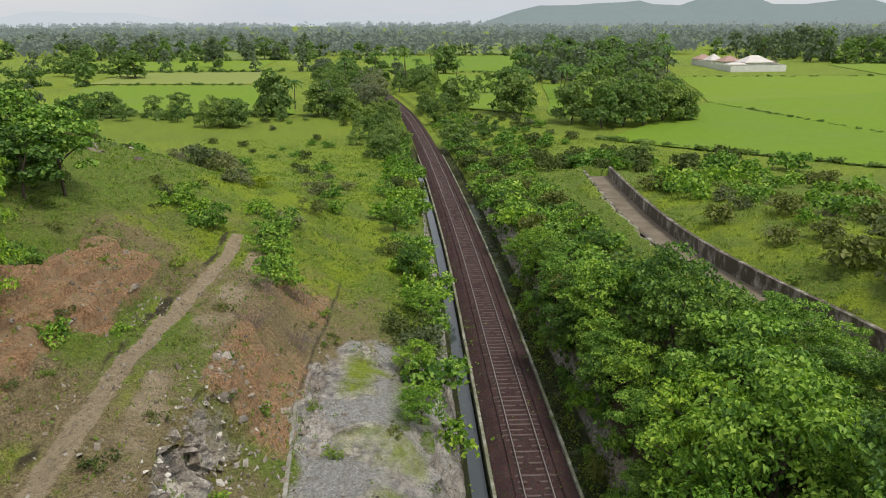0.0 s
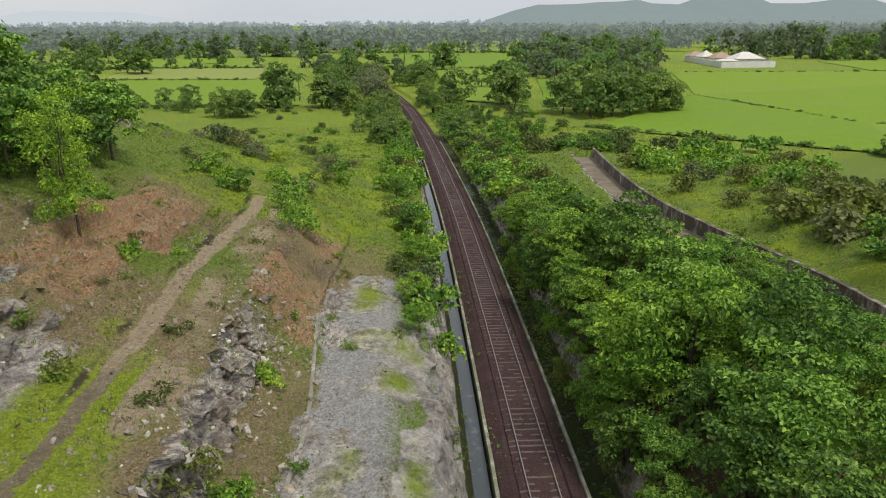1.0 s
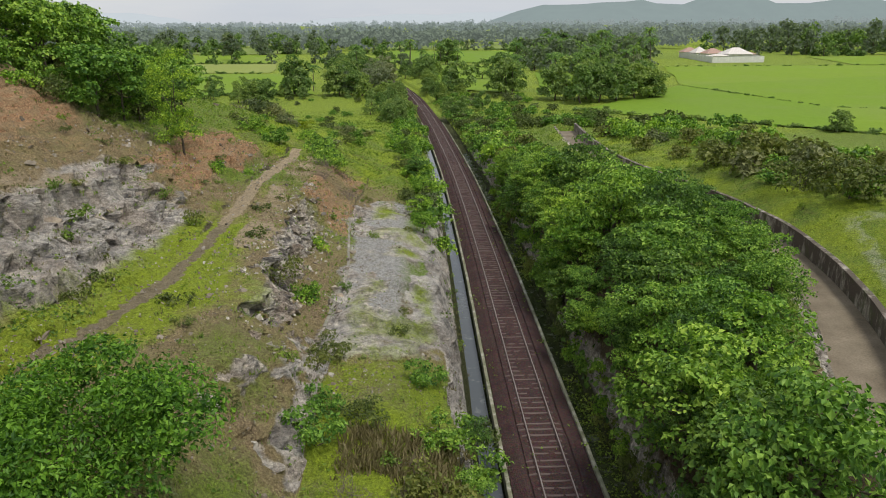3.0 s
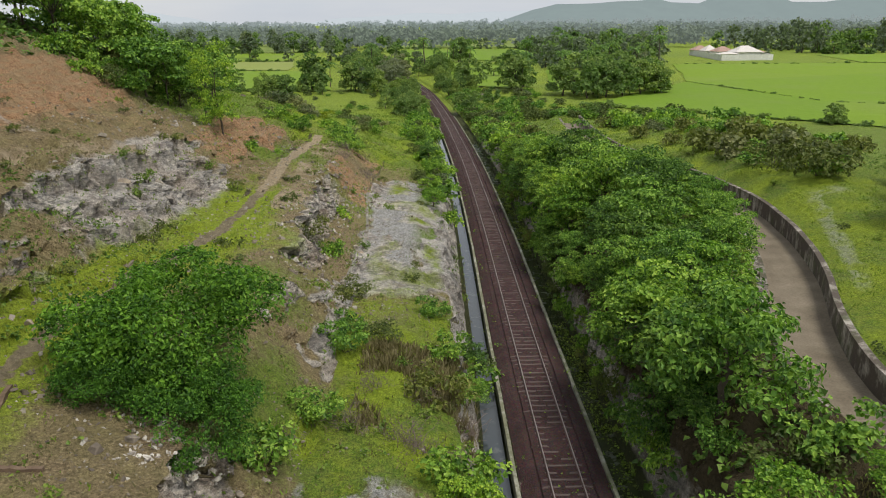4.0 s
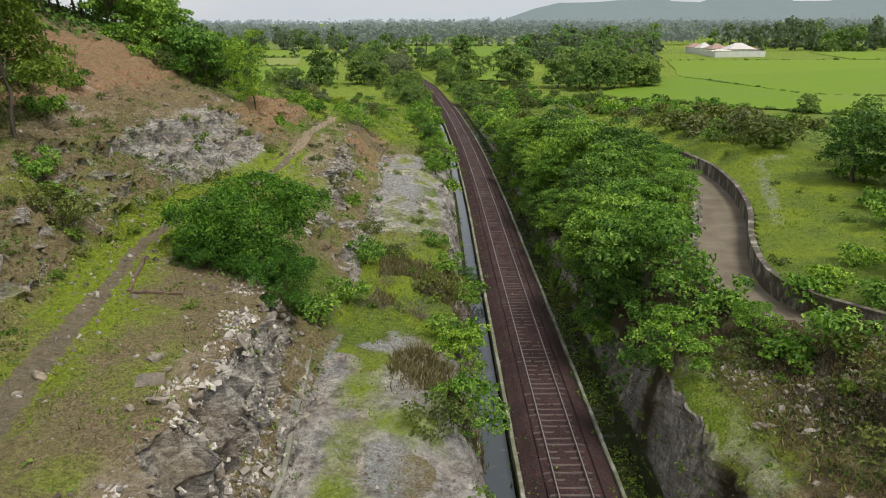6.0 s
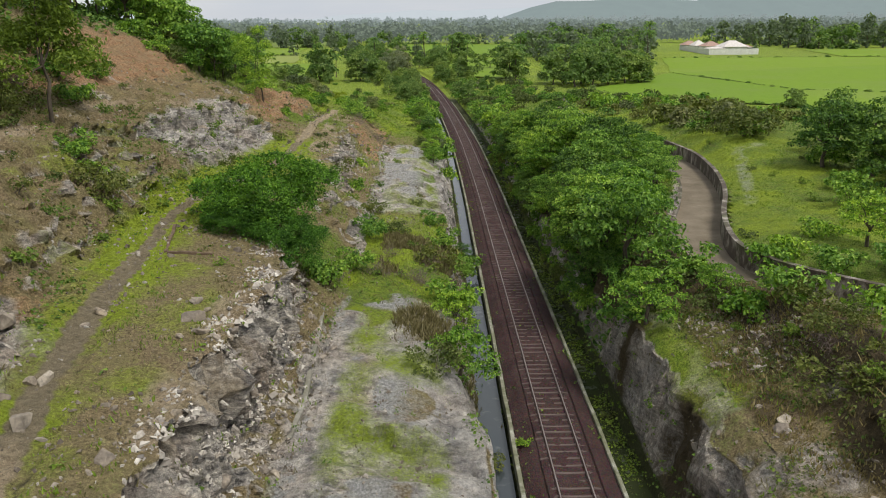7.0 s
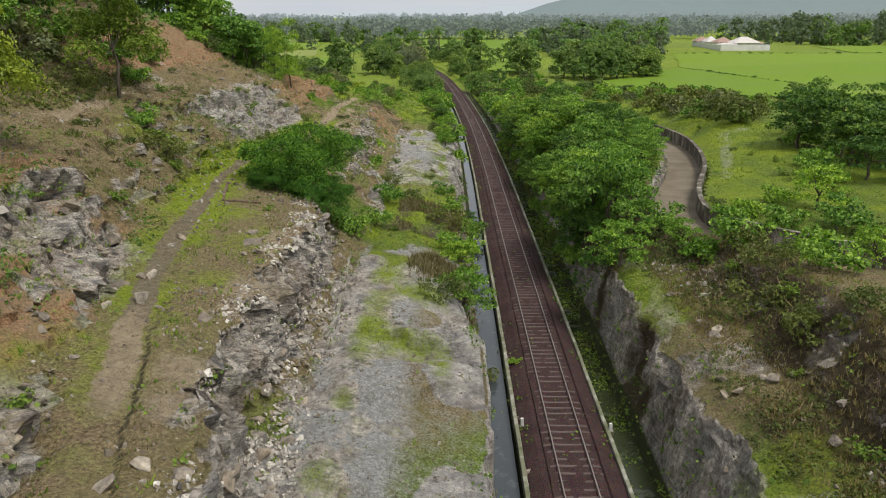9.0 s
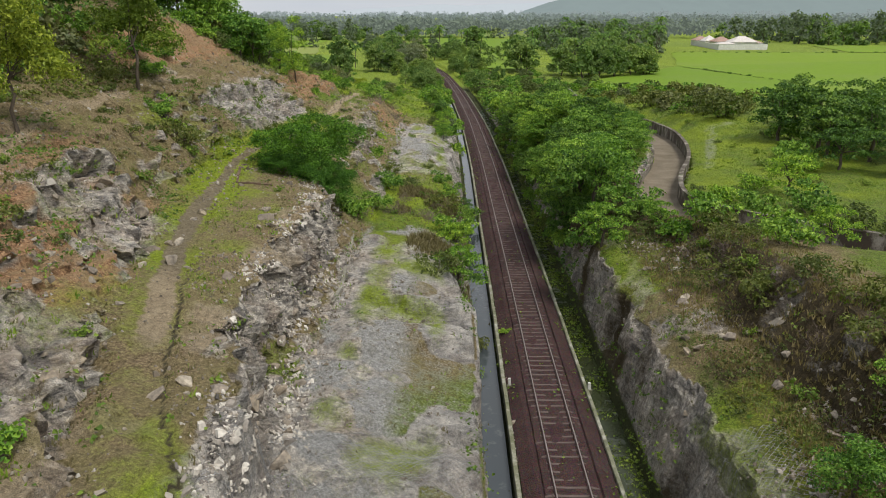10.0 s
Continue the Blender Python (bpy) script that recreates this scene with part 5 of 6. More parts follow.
C2 = make_palm("coconut_palm", 19, 9.5, "coconut palm on the plain", "coconut palms")


def scatter(rng, n, region, protos, smin, smax, gap=0.0, ok=None, tall=(0.85, 1.15)):
    x0, x1, y0, y1, rel = region
    done = []
    for _ in range(n * 8):
        if len(done) >= n:
            break
        y = rng.uniform(y0, y1)
        x = rng.uniform(x0, x1) + (float(centre(y)) if rel else 0)
        if ok and not ok(x, y):
            continue
        if gap and any((x - a) ** 2 + (y - b) ** 2 < gap * gap for a, b in done):
            continue
        done.append((x, y))
        plant(rng.choice(protos), x, y, rng.uniform(smin, smax), rng.uniform(0, 360), tall=rng.uniform(*tall))
    return done


def off_canal(x, y):
    d, _ = reach(np.array([x]), np.array([y]), CANAL_FINE)
    return d[0] > 3.4


def canal_gap(x, y):
    return reach(np.array([x]), np.array([y]), CANAL_FINE)[0][0]


def off_path(x, y):
    d, _ = reach(np.array([x]), np.array([y]), PATH_FINE)
    return d[0] > 1.9


rng = random.Random(21)
# the wood on the east edge of the cutting
scatter(rng, 34, (5.8, 12.4, -12, 50, True), [T1, T1, T2, T3, T1], 0.55, 1.2, 2.6, lambda x, y: canal_gap(x, y) > 4.6)
scatter(rng, 26, (4.7, 6.4, -13, 75, True), [B1, B2, T3, B1], 0.6, 1.0, 1.6, off_canal)
scatter(rng, 20, (11, 20, 26, 70, True), [B1, B2, T3, B1], 0.42, 0.62, 2.4, lambda x, y: canal_gap(x, y) > 4.2 and x < 24)
scatter(rng, 44, (4.8, 13, 52, 116, True), [F1, F1, F2, F4, F1], 0.7, 1.2, 2.0, off_canal)
for k in range(13):
    y = 11 + k * 2.9 + rng.uniform(-0.8, 0.8)
    x = float(np.interp(y, CANAL[::-1, 1][4:], CANAL[::-1, 0][4:])) - rng.uniform(4.3, 5.4)
    plant(rng.choice([T1, T2, T1, T3]), x, y, rng.uniform(0.6, 0.76), rng.uniform(0, 360))
# crowns crowding down the face towards the ditch
rc = random.Random(47)
scatter(rc, 32, (4.7, 6.4, -11, 78, True), [T1, T2, T3, T1], 0.4, 0.62, 1.5, off_canal)
scatter(rc, 46, (4.25, 4.9, -9, 74, True), [B1, B2, B1, B3], 0.6, 0.95, 1.3, off_canal, (1.3, 1.9))
scatter(rc, 16, (5.0, 7.0, 78, 150, True), [F1, F4, F2], 0.9, 1.5, 2.2, off_canal)
# hilltop wood
scatter(rng, 22, (-56, -45, 10, 60, True), [H1, H1, H2], 0.8, 1.1, 3.4)
scatter(rng, 12, (-45, -35, 33, 60, True), [H1, H2, H1], 0.65, 0.9, 3.0)
scatter(rng, 10, (-54, -45, -34, 10, True), [H1, H2, H1], 0.6, 0.95, 3.4)
scatter(rng, 34, (-52, -37.5, -38, 3, True), [B3, B1, D1, F3, F2, B3], 0.9, 1.6, 2.0)
scatter(rng, 10, (-52, -42, -34, 0, True), [H1, H2], 0.5, 0.75, 3.0)
scatter(rng, 26, (-45, -36, 28, 66, True), [B1, B3, B2], 0.9, 1.5, 2.0)
scatter(rng, 12, (-62, -44, 60, 84, True), [H2, B1, B1], 0.5, 0.8, 3.0)
# bushes and little trees along the west drain
for x, y, p, s in ((-2.0, 36.5, T2, 0.5), (-2.2, 40, B2, 1.0), (-2.6, 43, T2, 0.55), (-2.8, 47, B4, 1.3), (-2.7, 54, T2, 0.62), (-3.4, 58, B2, 1.2), (-4, 63, T3, 0.6), (-4.6, 70, B1, 1.3), (-6.4, 76, T3, 0.6),
                   (-6.0, 82, B1, 1.3), (-6.6, 88, B1, 1.1), (-9.4, 96, B1, 1.2), (-7.3, 104, B3, 1.3), (-7.3, 113, B1, 1.5), (-3.6, 49.5, B3, 1.2), (-6.5, 68, B3, 1.0)):
    plant(p, x, y, s)
for x, y, p, s in ((2.0, 3.5, T3, 0.42), (2.0, 0.5, B1, 1.3), (1.6, -3.4, T1, 0.42), (0.4, -6.0, B3, 1.2), (2.2, 6, B3, 1.0), (0.6, -1.0, B1, 1.0), (1.8, -13.6, B1, 1.3), (1.9, -15.4, T2, 0.55), (2.2, -20.3, T2, 0.78), (1.0, -23.8, B3, 1.0), (3.6, -24.6, B3, 0.7)):
    plant(p, x, y, s)
plant(B2, 5.9, -23.1, 0.42, sink=0.1, z=-0.45)
plant(B6, -10.9, -12.6, 1.28, tall=0.98)
plant(B6, -8.6, -16.2, 0.72, tall=1.1)
plant(B6, -12.0, -15.6, 0.6)
plant(B1, -6.6, -14.5, 1.1)
plant(B1, -5.2, -10.5, 0.9)
plant(W1, -27.0, -7.6, 1.3)
plant(W1, -23.5, -30.8, 0.98)
plant(W2, -22.9, 32.0, 0.95, tall=1.1)
plant(W2, -27.0, 39.0, 0.8, tall=1.1)
# west terrace and slopes
for x, y, p, s in ((-10.4, 25.6, B2, 0.9), (-9.2, 14.8, B2, 1.0), (-10.8, 14.0, B3, 1.1), (-12.8, 49, B1, 1.2), (-14, 53, B2, 1.2), (-15.5, 58, B1, 1.4), (-16.5, 64, B1, 1.5), (-13.2, 46, D1, 1.1), (-10.5, 42.5, D1, 1.2), (-11.5, 48.5, D1, 1.2), (-12.4, 40, D1, 0.9),
                   (-21.9, 62, B1, 1.4), (-24, 64, B2, 1.3), (-26, 66, B1, 1.4), (-18.8, 36, B2, 0.7), (-20.8, 33.2, B2, 0.9), (-25, 37.5, B1, 1.1), (-19.5, 70, B2, 1.3), (-22.6, 83.6, B5, 1.3), (-26, 86, D1, 1.5), (-29, 87, B4, 1.6), (-31.6, 88, B4, 1.8), (-34, 90, D1, 1.7), (-25, 82, B4, 1.3),
                   (-16.9, 87, B4, 1.2), (-14.9, 86, B1, 1.0), (-13.5, 80, B1, 1.1), (-15.5, 76, B3, 1.1), (-23.6, -11.2, B1, 1.0), (-22.0, -12.8, B2, 0.8), (-30.5, 6.5, B1, 1.0), (-29.1, 0.2, B2, 1.1), (-20.3, -15.5, B3, 1.1), (-19.2, -16.5, S1, 1.3), (-21.5, -14.2, B3, 0.9), (-29.5, -10, B3, 1.2),
                   (-28.5, -2, B1, 0.9), (-33.5, -14, D1, 1.6), (-35, -8, D1, 1.8), (-3.8, -10, D1, 1.1), (-1.0, -11.0, D1, 1.1), (-3.2, -6.5, D1, 0.9), (0.8, -12, D1, 0.9), (-6.5, -13.0, D1, 1.0), (-8.4, -57.0, B2, 0.7)):
    plant(p, x, y, s)
scatter(rng, 40, (-50, -12, 62, 140, True), [F1, F2, F3, F2, F3, S2], 0.4, 1.0, 2.4)
scatter(rng, 30, (-10, -4.6, 80, 175, True), [F1, F2, F1, F4], 0.7, 1.3, 1.8)
scatter(rng, 70, (-37, -18, -56, 60, True), [S1, S2, S2], 0.6, 1.3, 1.6, off_path)
scatter(rng, 30, (-20, -6, -10, 60, True), [S1, S2], 0.5, 1.1, 1.4, off_path)
scatter(rng, 8, (-13, -5, -14, 8, True), [B3, S1, B1], 0.6, 1.0, 1.5)
scatter(random.Random(9), 5, (-10, -4.8, -19, -3, True), [D1], 0.6, 1.0, 2.4)
# east side: bench, bank and the canal's end
for x, y, p, s in ((13.3, -18.4, T2, 0.78), (12.7, -16.4, B1, 1.2), (15.0, -14.5, B3, 1.2), (17.8, -17.0, T2, 0.5), (18.5, -20.0, B2, 1.2), (20.6, -20.5, B1, 1.4), (19.2, -12.3, B2, 1.3), (17.0, -13.4, B1, 1.3), (23.4, -11.0, B2, 1.4), (25.2, -9.5, B2, 1.2), (24.5, -22.4, B2, 1.5),
                   (27.0, -25.5, T2, 0.6), (23.2, -27.5, B1, 1.3), (30.6, -9.1, T2, 0.8), (29.0, -6.0, B2, 1.2), (26.5, -13.5, B1, 1.2), (30, -15, B1, 1.4), (33, -19, B3, 1.5), (12.9, -48.9, T2, 0.98), (17.6, -49.6, T1, 0.5), (21, -46, T2, 0.45), (20.2, -30.5, S1, 1.2)):
    plant(p, x, y, s)
scatter(rng, 26, (9.5, 15, -52, -16, True), [S1, S2, B3], 0.6, 1.1, 1.3)
scatter(rng, 12, (10.5, 13.5, -50, -20, True), [D1], 0.5, 0.9, 1.8)
scatter(rng, 20, (3.8, 5.0, -50, 60, True), [S1, S2, S1], 0.4, 0.9, 1.6)
scatter(rng, 9, (-4.7, -4.1, -48, 60, True), [S1, S1], 0.4, 0.8, 3)
for x, y, p, s in ((44, 24, T3, 1.25), (49, 20, T3, 1.4), (54, 22, T3, 1.5), (47, 30, T3, 1.3), (60, 18, T3, 1.4), (41, 18, B1, 1.6), (52, 14, T3, 1.2), (58, 28, T3, 1.4), (40.4, 38.2, B3, 2.3), (37.4, 34.5, B3, 2.4), (35.5, 40, B3, 1.9), (39, 46, F3, 2.0), (34, 50, F3, 1.8), (37, 54, F2, 2.0), (41, 52, F2, 1.8), (33, 57, F2, 1.6), (42, 41, B3, 1.8), (38.5, 34, B1, 1.3), (80, 120, P1, 0.5), (83, 123, P1, 0.42), (36, 3, B1, 1.6), (38, 8, B1, 1.4), (43, 10, T3, 1.2),
                   (39.5, 17, T3, 1.25), (43, 14, T3, 1.4), (47.5, 16, T3, 1.45), (41.5, 8.5, T3, 1.2), (46, 8, T3, 1.35), (51, 9, T3, 1.4), (40, 2, T3, 0.9), (45, 1, T3, 1.1), (55, 5, T3, 1.3)):
    plant(p, x, y, s)
scatter(rng, 26, (27, 58, 42, 100, True), [F1, F1, F2, F1, F4, F3], 0.6, 1.4, 3.6, off_canal)
scatter(rng, 12, (26, 46, 62, 80, True), [D1, F3, F2, F2], 0.8, 1.4, 2.6, off_canal)
scatter(rng, 24, (14, 60, 96, 128, True), [F1, F2, F4], 1.0, 1.9, 3.0, off_canal)
scatter(rng, 26, (16, 40, -6, 60, True), [S1, S2], 0.6, 1.3, 2.2, off_canal)
scatter(rng, 40, (4.5, 30, 112, 178, True), [F1, F2, F1, F4], 0.7, 1.4, 2.6)
scatter(random.Random(5), 34, (-42, -20, -50, 40, True), [S1, S2, S2], 0.6, 1.3, 1.8, off_path)
# trees on the plain
for x, y, p, s in ((-150, 349, P1, 1.3), (-158, 352, P1, 1.2), (-49, 202, P2, 1.35), (-37, 202, P1, 1.0), (-136, 427, P3, 1.5), (-131, 523, P1, 1.6), (-3, 371, P1, 1.4), (16, 207, P1, 1.35), (20, 212, P1, 1.0), (34, 190, P2, 1.5), (40, 188, P1, 1.2), (58, 199, P1, 1.1), (64, 470, P1, 1.6), (-63, 191, P2, 0.85), (-58, 188, P2, 0.8),
                   (-76, 203, P1, 0.7), (-84, 205, P1, 0.6), (-97, 200, P1, 0.75), (-90, 202, PB, 1.2), (0, 214, P2, 1.2), (12, 266, P2, 1.0), (-110, 190, P3, 0.9), (-118, 196, P1, 0.8), (60, 190, P1, 0.9), (28, 118, P2, 0.42), (33, 124, P1, 0.45), (30, 121, P2, 0.4), (-180, 355, P1, 1.1), (-190, 362, P1, 1.0)):
    plant(p, x, y, s)


def off_track(x, y):
    return abs(x - float(centre(y))) > 7


def tree_row(r, a, b, n, protos, s0, s1, side=4.0):
    """Trees standing along a field bank."""
    for k in range(n):
        t = (k + r.uniform(-0.6, 0.6)) / n
        x, y = a[0] + (b[0] - a[0]) * t + r.gauss(0, side), a[1] + (b[1] - a[1]) * t + r.gauss(0, side)
        if off_track(x, y):
            plant(r.choice(protos), x, y, r.uniform(s0, s1), r.uniform(0, 360), tall=r.uniform(0.85, 1.2))


# thickets beside the line as it leaves the meadow
rw = random.Random(31)
scatter(rw, 38, (-24, -6.5, 200, 345, True), [P2, P1, P2, P3], 0.55, 1.05, 4.5)
scatter(rw, 30, (-16, -5.2, 150, 260, True), [PB, P2, PB], 0.35, 0.6, 3.0)
scatter(rw, 24, (6, 20, 196, 335, True), [P2, P1, P2, P3], 0.5, 0.95, 4.5)
scatter(rw, 30, (5.4, 15, 140, 230, True), [PB, P2, PB], 0.45, 0.75, 3.0)
for x, y, p, k in ((-50, 203, P2, 1.55), (-36, 203, P1, 1.0), (-26, 192, P2, 0.9), (-30, 198, P1, 0.85), (-20, 186, P2, 0.7), (-57, 178, P2, 0.8), (-53, 180, P1, 0.75), (-62, 181, P2, 0.7), (-58, 183, P1, 0.7), (-72, 190, P2, 0.6), (-79, 195, PB, 1.2), (-94, 200, P1, 0.75), (-103, 203, P2, 0.8),
                   (17, 201, P1, 1.2), (3, 214, P2, 1.25), (30, 184, P1, 1.1), (36, 176, P2, 1.3), (42, 179, P1, 1.2), (48, 183, P2, 1.25), (54, 187, P1, 1.1), (59, 189, P2, 0.95), (62, 194, P1, 0.8), (-147, 343, P1, 1.35), (-190, 384, P1, 1.35), (-4, 372, P1, 1.35), (-137, 428, Q2, 1.4)):
    plant(p, x, y, k)
tree_row(rw, (-125, 198), (-22, 193), 24, [PB, PB, P2, PB], 0.4, 0.62, 3)
tree_row(rw, (-240, 300), (-150, 306), 16, [Q1, PB, Q1], 0.7, 1.1, 5)
tree_row(rw, (-260, 392), (-62, 386), 34, [Q1, PB, Q2, PB], 0.55, 1.05, 6)
tree_row(rw, (-250, 508), (-70, 505), 40, [Q1, Q2], 0.7, 1.2, 9)
tree_row(rw, (-60, 575), (130, 568), 36, [Q1, Q2, Q1], 0.5, 0.85, 7)
tree_row(rw, (-54, 350), (-36, 390), 9, [Q1, Q2], 0.8, 1.1, 6)
scatter(rw, 9, (34, 70, 188, 255, False), [P1, P2, P3, P2], 0.8, 1.25, 4.5)
scatter(rw, 90, (36, 122, 290, 470, False), [Q2, Q1, Q2, Q1], 0.8, 1.35, 5, lambda x, y: x / y < 0.29)
scatter(rw, 16, (14, 70, 200, 300, False), [C1, C2], 0.8, 1.1, 4)
scatter(rw, 34, (40, 112, 300, 450, False), [C1, C2], 0.95, 1.35, 4, lambda x, y: x / y < 0.29)
scatter(rw, 12, (-50, 10, 215, 420, False), [C1, C2], 0.8, 1.1, 6, off_track)
scatter(rw, 60, (-420, -60, 520, 720, False), [Q2, Q1, Q2, Q1], 0.9, 1.4, 10)
scatter(rw, 90, (190, 440, 440, 560, False), [Q2, Q2, Q1], 1.1, 1.8, 6)
scatter(rw, 24, (-11, -5.2, 135, 215, True), [P2, P1], 0.36, 0.56, 2.8)
# scrub of the meadows up to the first fields
scatter(rw, 50, (-8.4, -4.7, 34, 190, True), [F1, F4, F1, F4], 0.6, 1.25, 1.7)
scatter(rw, 16, (-48, -14, 110, 190, True), [F1, F2, F3], 0.4, 0.9, 3.0)
scatter(rw, 50, (5, 34, 120, 200, True), [F1, F2, F4, F1, F3], 0.6, 1.3, 2.6)
scatter(rw, 12, (30, 62, 66, 118, True), [F1, F2, F3, F2], 0.6, 1.2, 3.5, off_canal)


def hedge(a, b, n, seed, s0=0.3, s1=0.7):
    r = random.Random(seed)
    for k in range(n):
        t = (k + r.uniform(-0.4, 0.4)) / n
        plant(PB, a[0] + (b[0] - a[0]) * t + r.uniform(-0.6, 0.6), a[1] + (b[1] - a[1]) * t + r.uniform(-0.6, 0.6), r.uniform(s0, s1), tall=r.uniform(0.6, 1.0))


hedge((81, 230), (98.5, 163.5), 34, 1, 0.25, 0.5)
hedge((99.5, 162.5), (190, 123), 46, 2, 0.25, 0.5)
hedge((-152, 307), (-82, 305), 16, 3)
hedge((-46, 386), (40, 374), 18, 4)
hedge((-50, 572), (60, 565), 18, 5, 0.5, 1.0)
hedge((104, 338), (195, 338), 16, 6)
hedge((-122, 209), (-44, 200), 26, 8, 0.5, 1.0)
hedge((33, 159), (84, 119), 34, 9, 0.35, 0.8)
hedge((84, 118), (160, 58), 34, 12, 0.35, 0.85)
hedge((200, 342), (420, 328), 24, 10, 0.4, 0.8)
hedge((-165, 388), (-98, 390), 14, 11)


join_far("far_trees", "plain_tree", "hazy green trees standing beyond the rice fields", "trees")
join_far("far_scrub", "meadow_bush", "low green scrub of the far meadow", "bushes")
join_far("far_hedges", "hedge_bush", "low green hedges along the far field banks", "hedge")


def far_band(name, mat, n, x0, x1, y0, y1, size, seed, label):
    return far_woods(name, mat, n, (x0, x1, y0, y1), size, seed, label)


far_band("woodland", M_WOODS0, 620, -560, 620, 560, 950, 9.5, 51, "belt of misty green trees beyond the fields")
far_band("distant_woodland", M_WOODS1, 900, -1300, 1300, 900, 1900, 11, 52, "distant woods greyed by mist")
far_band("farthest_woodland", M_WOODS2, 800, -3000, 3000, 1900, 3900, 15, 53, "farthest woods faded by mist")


# ---- ground cover ----
def weights_pick(r, n, region, keep):
    """Random spots in a region (offset from track, y), kept with a likelihood."""
    u0, u1, y0, y1 = region
    y = r.uniform(y0, y1, n * 3)
    x = r.uniform(u0, u1, n * 3) + centre(y)
    k = r.uniform(0, 1, n * 3) < keep(x, y, x - centre(y))
    return x[k][:n], y[k][:n]


def clear(x, y):
    d = np.full(x.shape, 99.0)
    s = (x > 14) & (x < 42) & (y > -32) & (y < 118)
    if s.any():
        d[s] = reach(x[s], y[s], CANAL_FINE)[0]
    p = np.full(x.shape, 99.0)
    s = (x > -24) & (x < 0) & (y > -64) & (y < 66)
    if s.any():
        p[s] = reach(x[s], y[s], PATH_FINE)[0]
    return (d > 2.6) & (p > 0.9)


def grass_cover(name, n, region, keep, mat, height, seed, label, blades=4):
    r = np.random.default_rng(seed)
    x, y = weights_pick(r, n, region, lambda a, b, u: keep(a, b, u) * clear(a, b))
    z = GROUND_Z(x, y)
    n = len(x)
    p = np.repeat(np.stack([x, y, z - 0.05], 1), blades, 0)
    p[:, :2] += r.normal(0, 0.12, (len(p), 2))
    lean = r.normal(0, 0.38, (len(p), 2))
    h = height * np.repeat(r.uniform(0.5, 1.4, n), blades) * r.uniform(0.6, 1.2, len(p))
    tip = p + np.c_[lean * h[:, None], h]
    a = r.uniform(0, np.pi, len(p))
    w = np.stack([np.cos(a), np.sin(a), 0 * a], 1) * (0.028 + 0.05 * h)[:, None]
    v = np.stack([p - w, p + w, tip + w * 0.25, tip - w * 0.25], 1).reshape(-1, 3)
    f = np.arange(len(p))[:, None] * 4 + np.arange(4)[None, :]
    return tagged(part(name, mesh_object(name, v, f, mat)), label, "grass", kind="stuff")


def weed_cover(name, n, region, keep, mat, size, seed, label, leaves=5):
    r = np.random.default_rng(seed)
    x, y = weights_pick(r, n, region, lambda a, b, u: keep(a, b, u) * clear(a, b))
    z = GROUND_Z(x, y)
    z = np.where(np.abs(x - centre(y)) < 2.45, np.maximum(z, -0.36), z)
    k = r.uniform(0.5, 1.5, len(x))
    p = np.repeat(np.stack([x, y, z], 1), leaves, 0)
    kk = np.repeat(k, leaves)
    d = r.normal(0, 1, (len(p), 3))
    d[:, 2] = np.abs(d[:, 2]) * 0.7
    p = p + d * (kk * size * 0.75)[:, None]
    up = d / np.linalg.norm(d, axis=1)[:, None] + (0, 0, 0.8)
    v, f = leaf_cards(r, p, up, size * 0.75)
    return tagged(part(name, mesh_object(name, v, f, mat)), label, "weeds", kind="stuff")


def patchy(size, seed, low=-0.12, high=0.2):
    return lambda x, y, u: step(low, high, rough(x, y, size, 3, seed))


def bare_bench(y, u):
    return np.where((u > -13) & (u < -4.8) & (y < 44) & ((y < -16) | (y > 8)), 0.1, 1.0)


def meadow(x, y, u):
    return bare_bench(y, u) * np.where(np.abs(u) < 4.8, 0, 1) * (0.25 + 0.75 * patchy(6, 401)(x, y, u))


def west_slope(x, y, u):
    return bare_bench(y, u) * (0.2 + 0.8 * patchy(5, 403, 0.0, 0.2)(x, y, u))


def edges(x, y, u):
    a = np.abs(u)
    return np.where((a > 1.9) & (a < 2.35), 0.2, np.where((a > 4.1) & (a < 5.4), 1.0, 0.0)) * patchy(4, 405, -0.1, 0.15)(x, y, u)


grass_cover("grass", 11000, (-30, 36, -58, 60), meadow, M_GRASS, 0.17, 61, "rough green grass on the benches and terrace")
grass_cover("grass", 9000, (-50, 50, 60, 160), meadow, M_GRASS, 0.3, 62, "rough green meadow grass beside the railway")
grass_cover("dry_grass", 9000, (-40, 16, -58, 70), west_slope, M_STRAW, 0.17, 63, "straw-coloured dry grass on the slopes")
weed_cover("weeds", 3000, (-40, 16, -58, 62), west_slope, M_WEED, 0.2, 64, "low green weeds on stony ground")
weed_cover("weeds", 6500, (-48, 48, 50, 150), meadow, M_WEED, 0.25, 65, "low leafy weeds in the meadow")
weed_cover("weeds", 2200, (40, 60, -30, 100), meadow, M_WEED, 0.24, 66, "low green weeds beside the canal")
weed_cover("weeds", 2600, (-5.5, 5.5, -50, 120), edges, M_WEED, 0.2, 67, "green weeds along the drains")
weed_cover("weeds", 2600, (2.75, 4.5, -56, 70), patchy(3, 431, -0.25, 0.1), M_WEED, 0.17, 82, "green weeds choking the ditch beside the kerb")
grass_cover("dry_grass", 2200, (-11, -4.5, -21, -1), patchy(3, 437, -0.05, 0.2), M_STRAW, 0.38, 85, "brown dry grass between the rock benches")
weed_cover("weeds", 2200, (6.6, 12.5, -57, -16), patchy(3, 439, -0.15, 0.15), M_LEAFOLIVE, 0.15, 86, "olive weeds on the east bench")
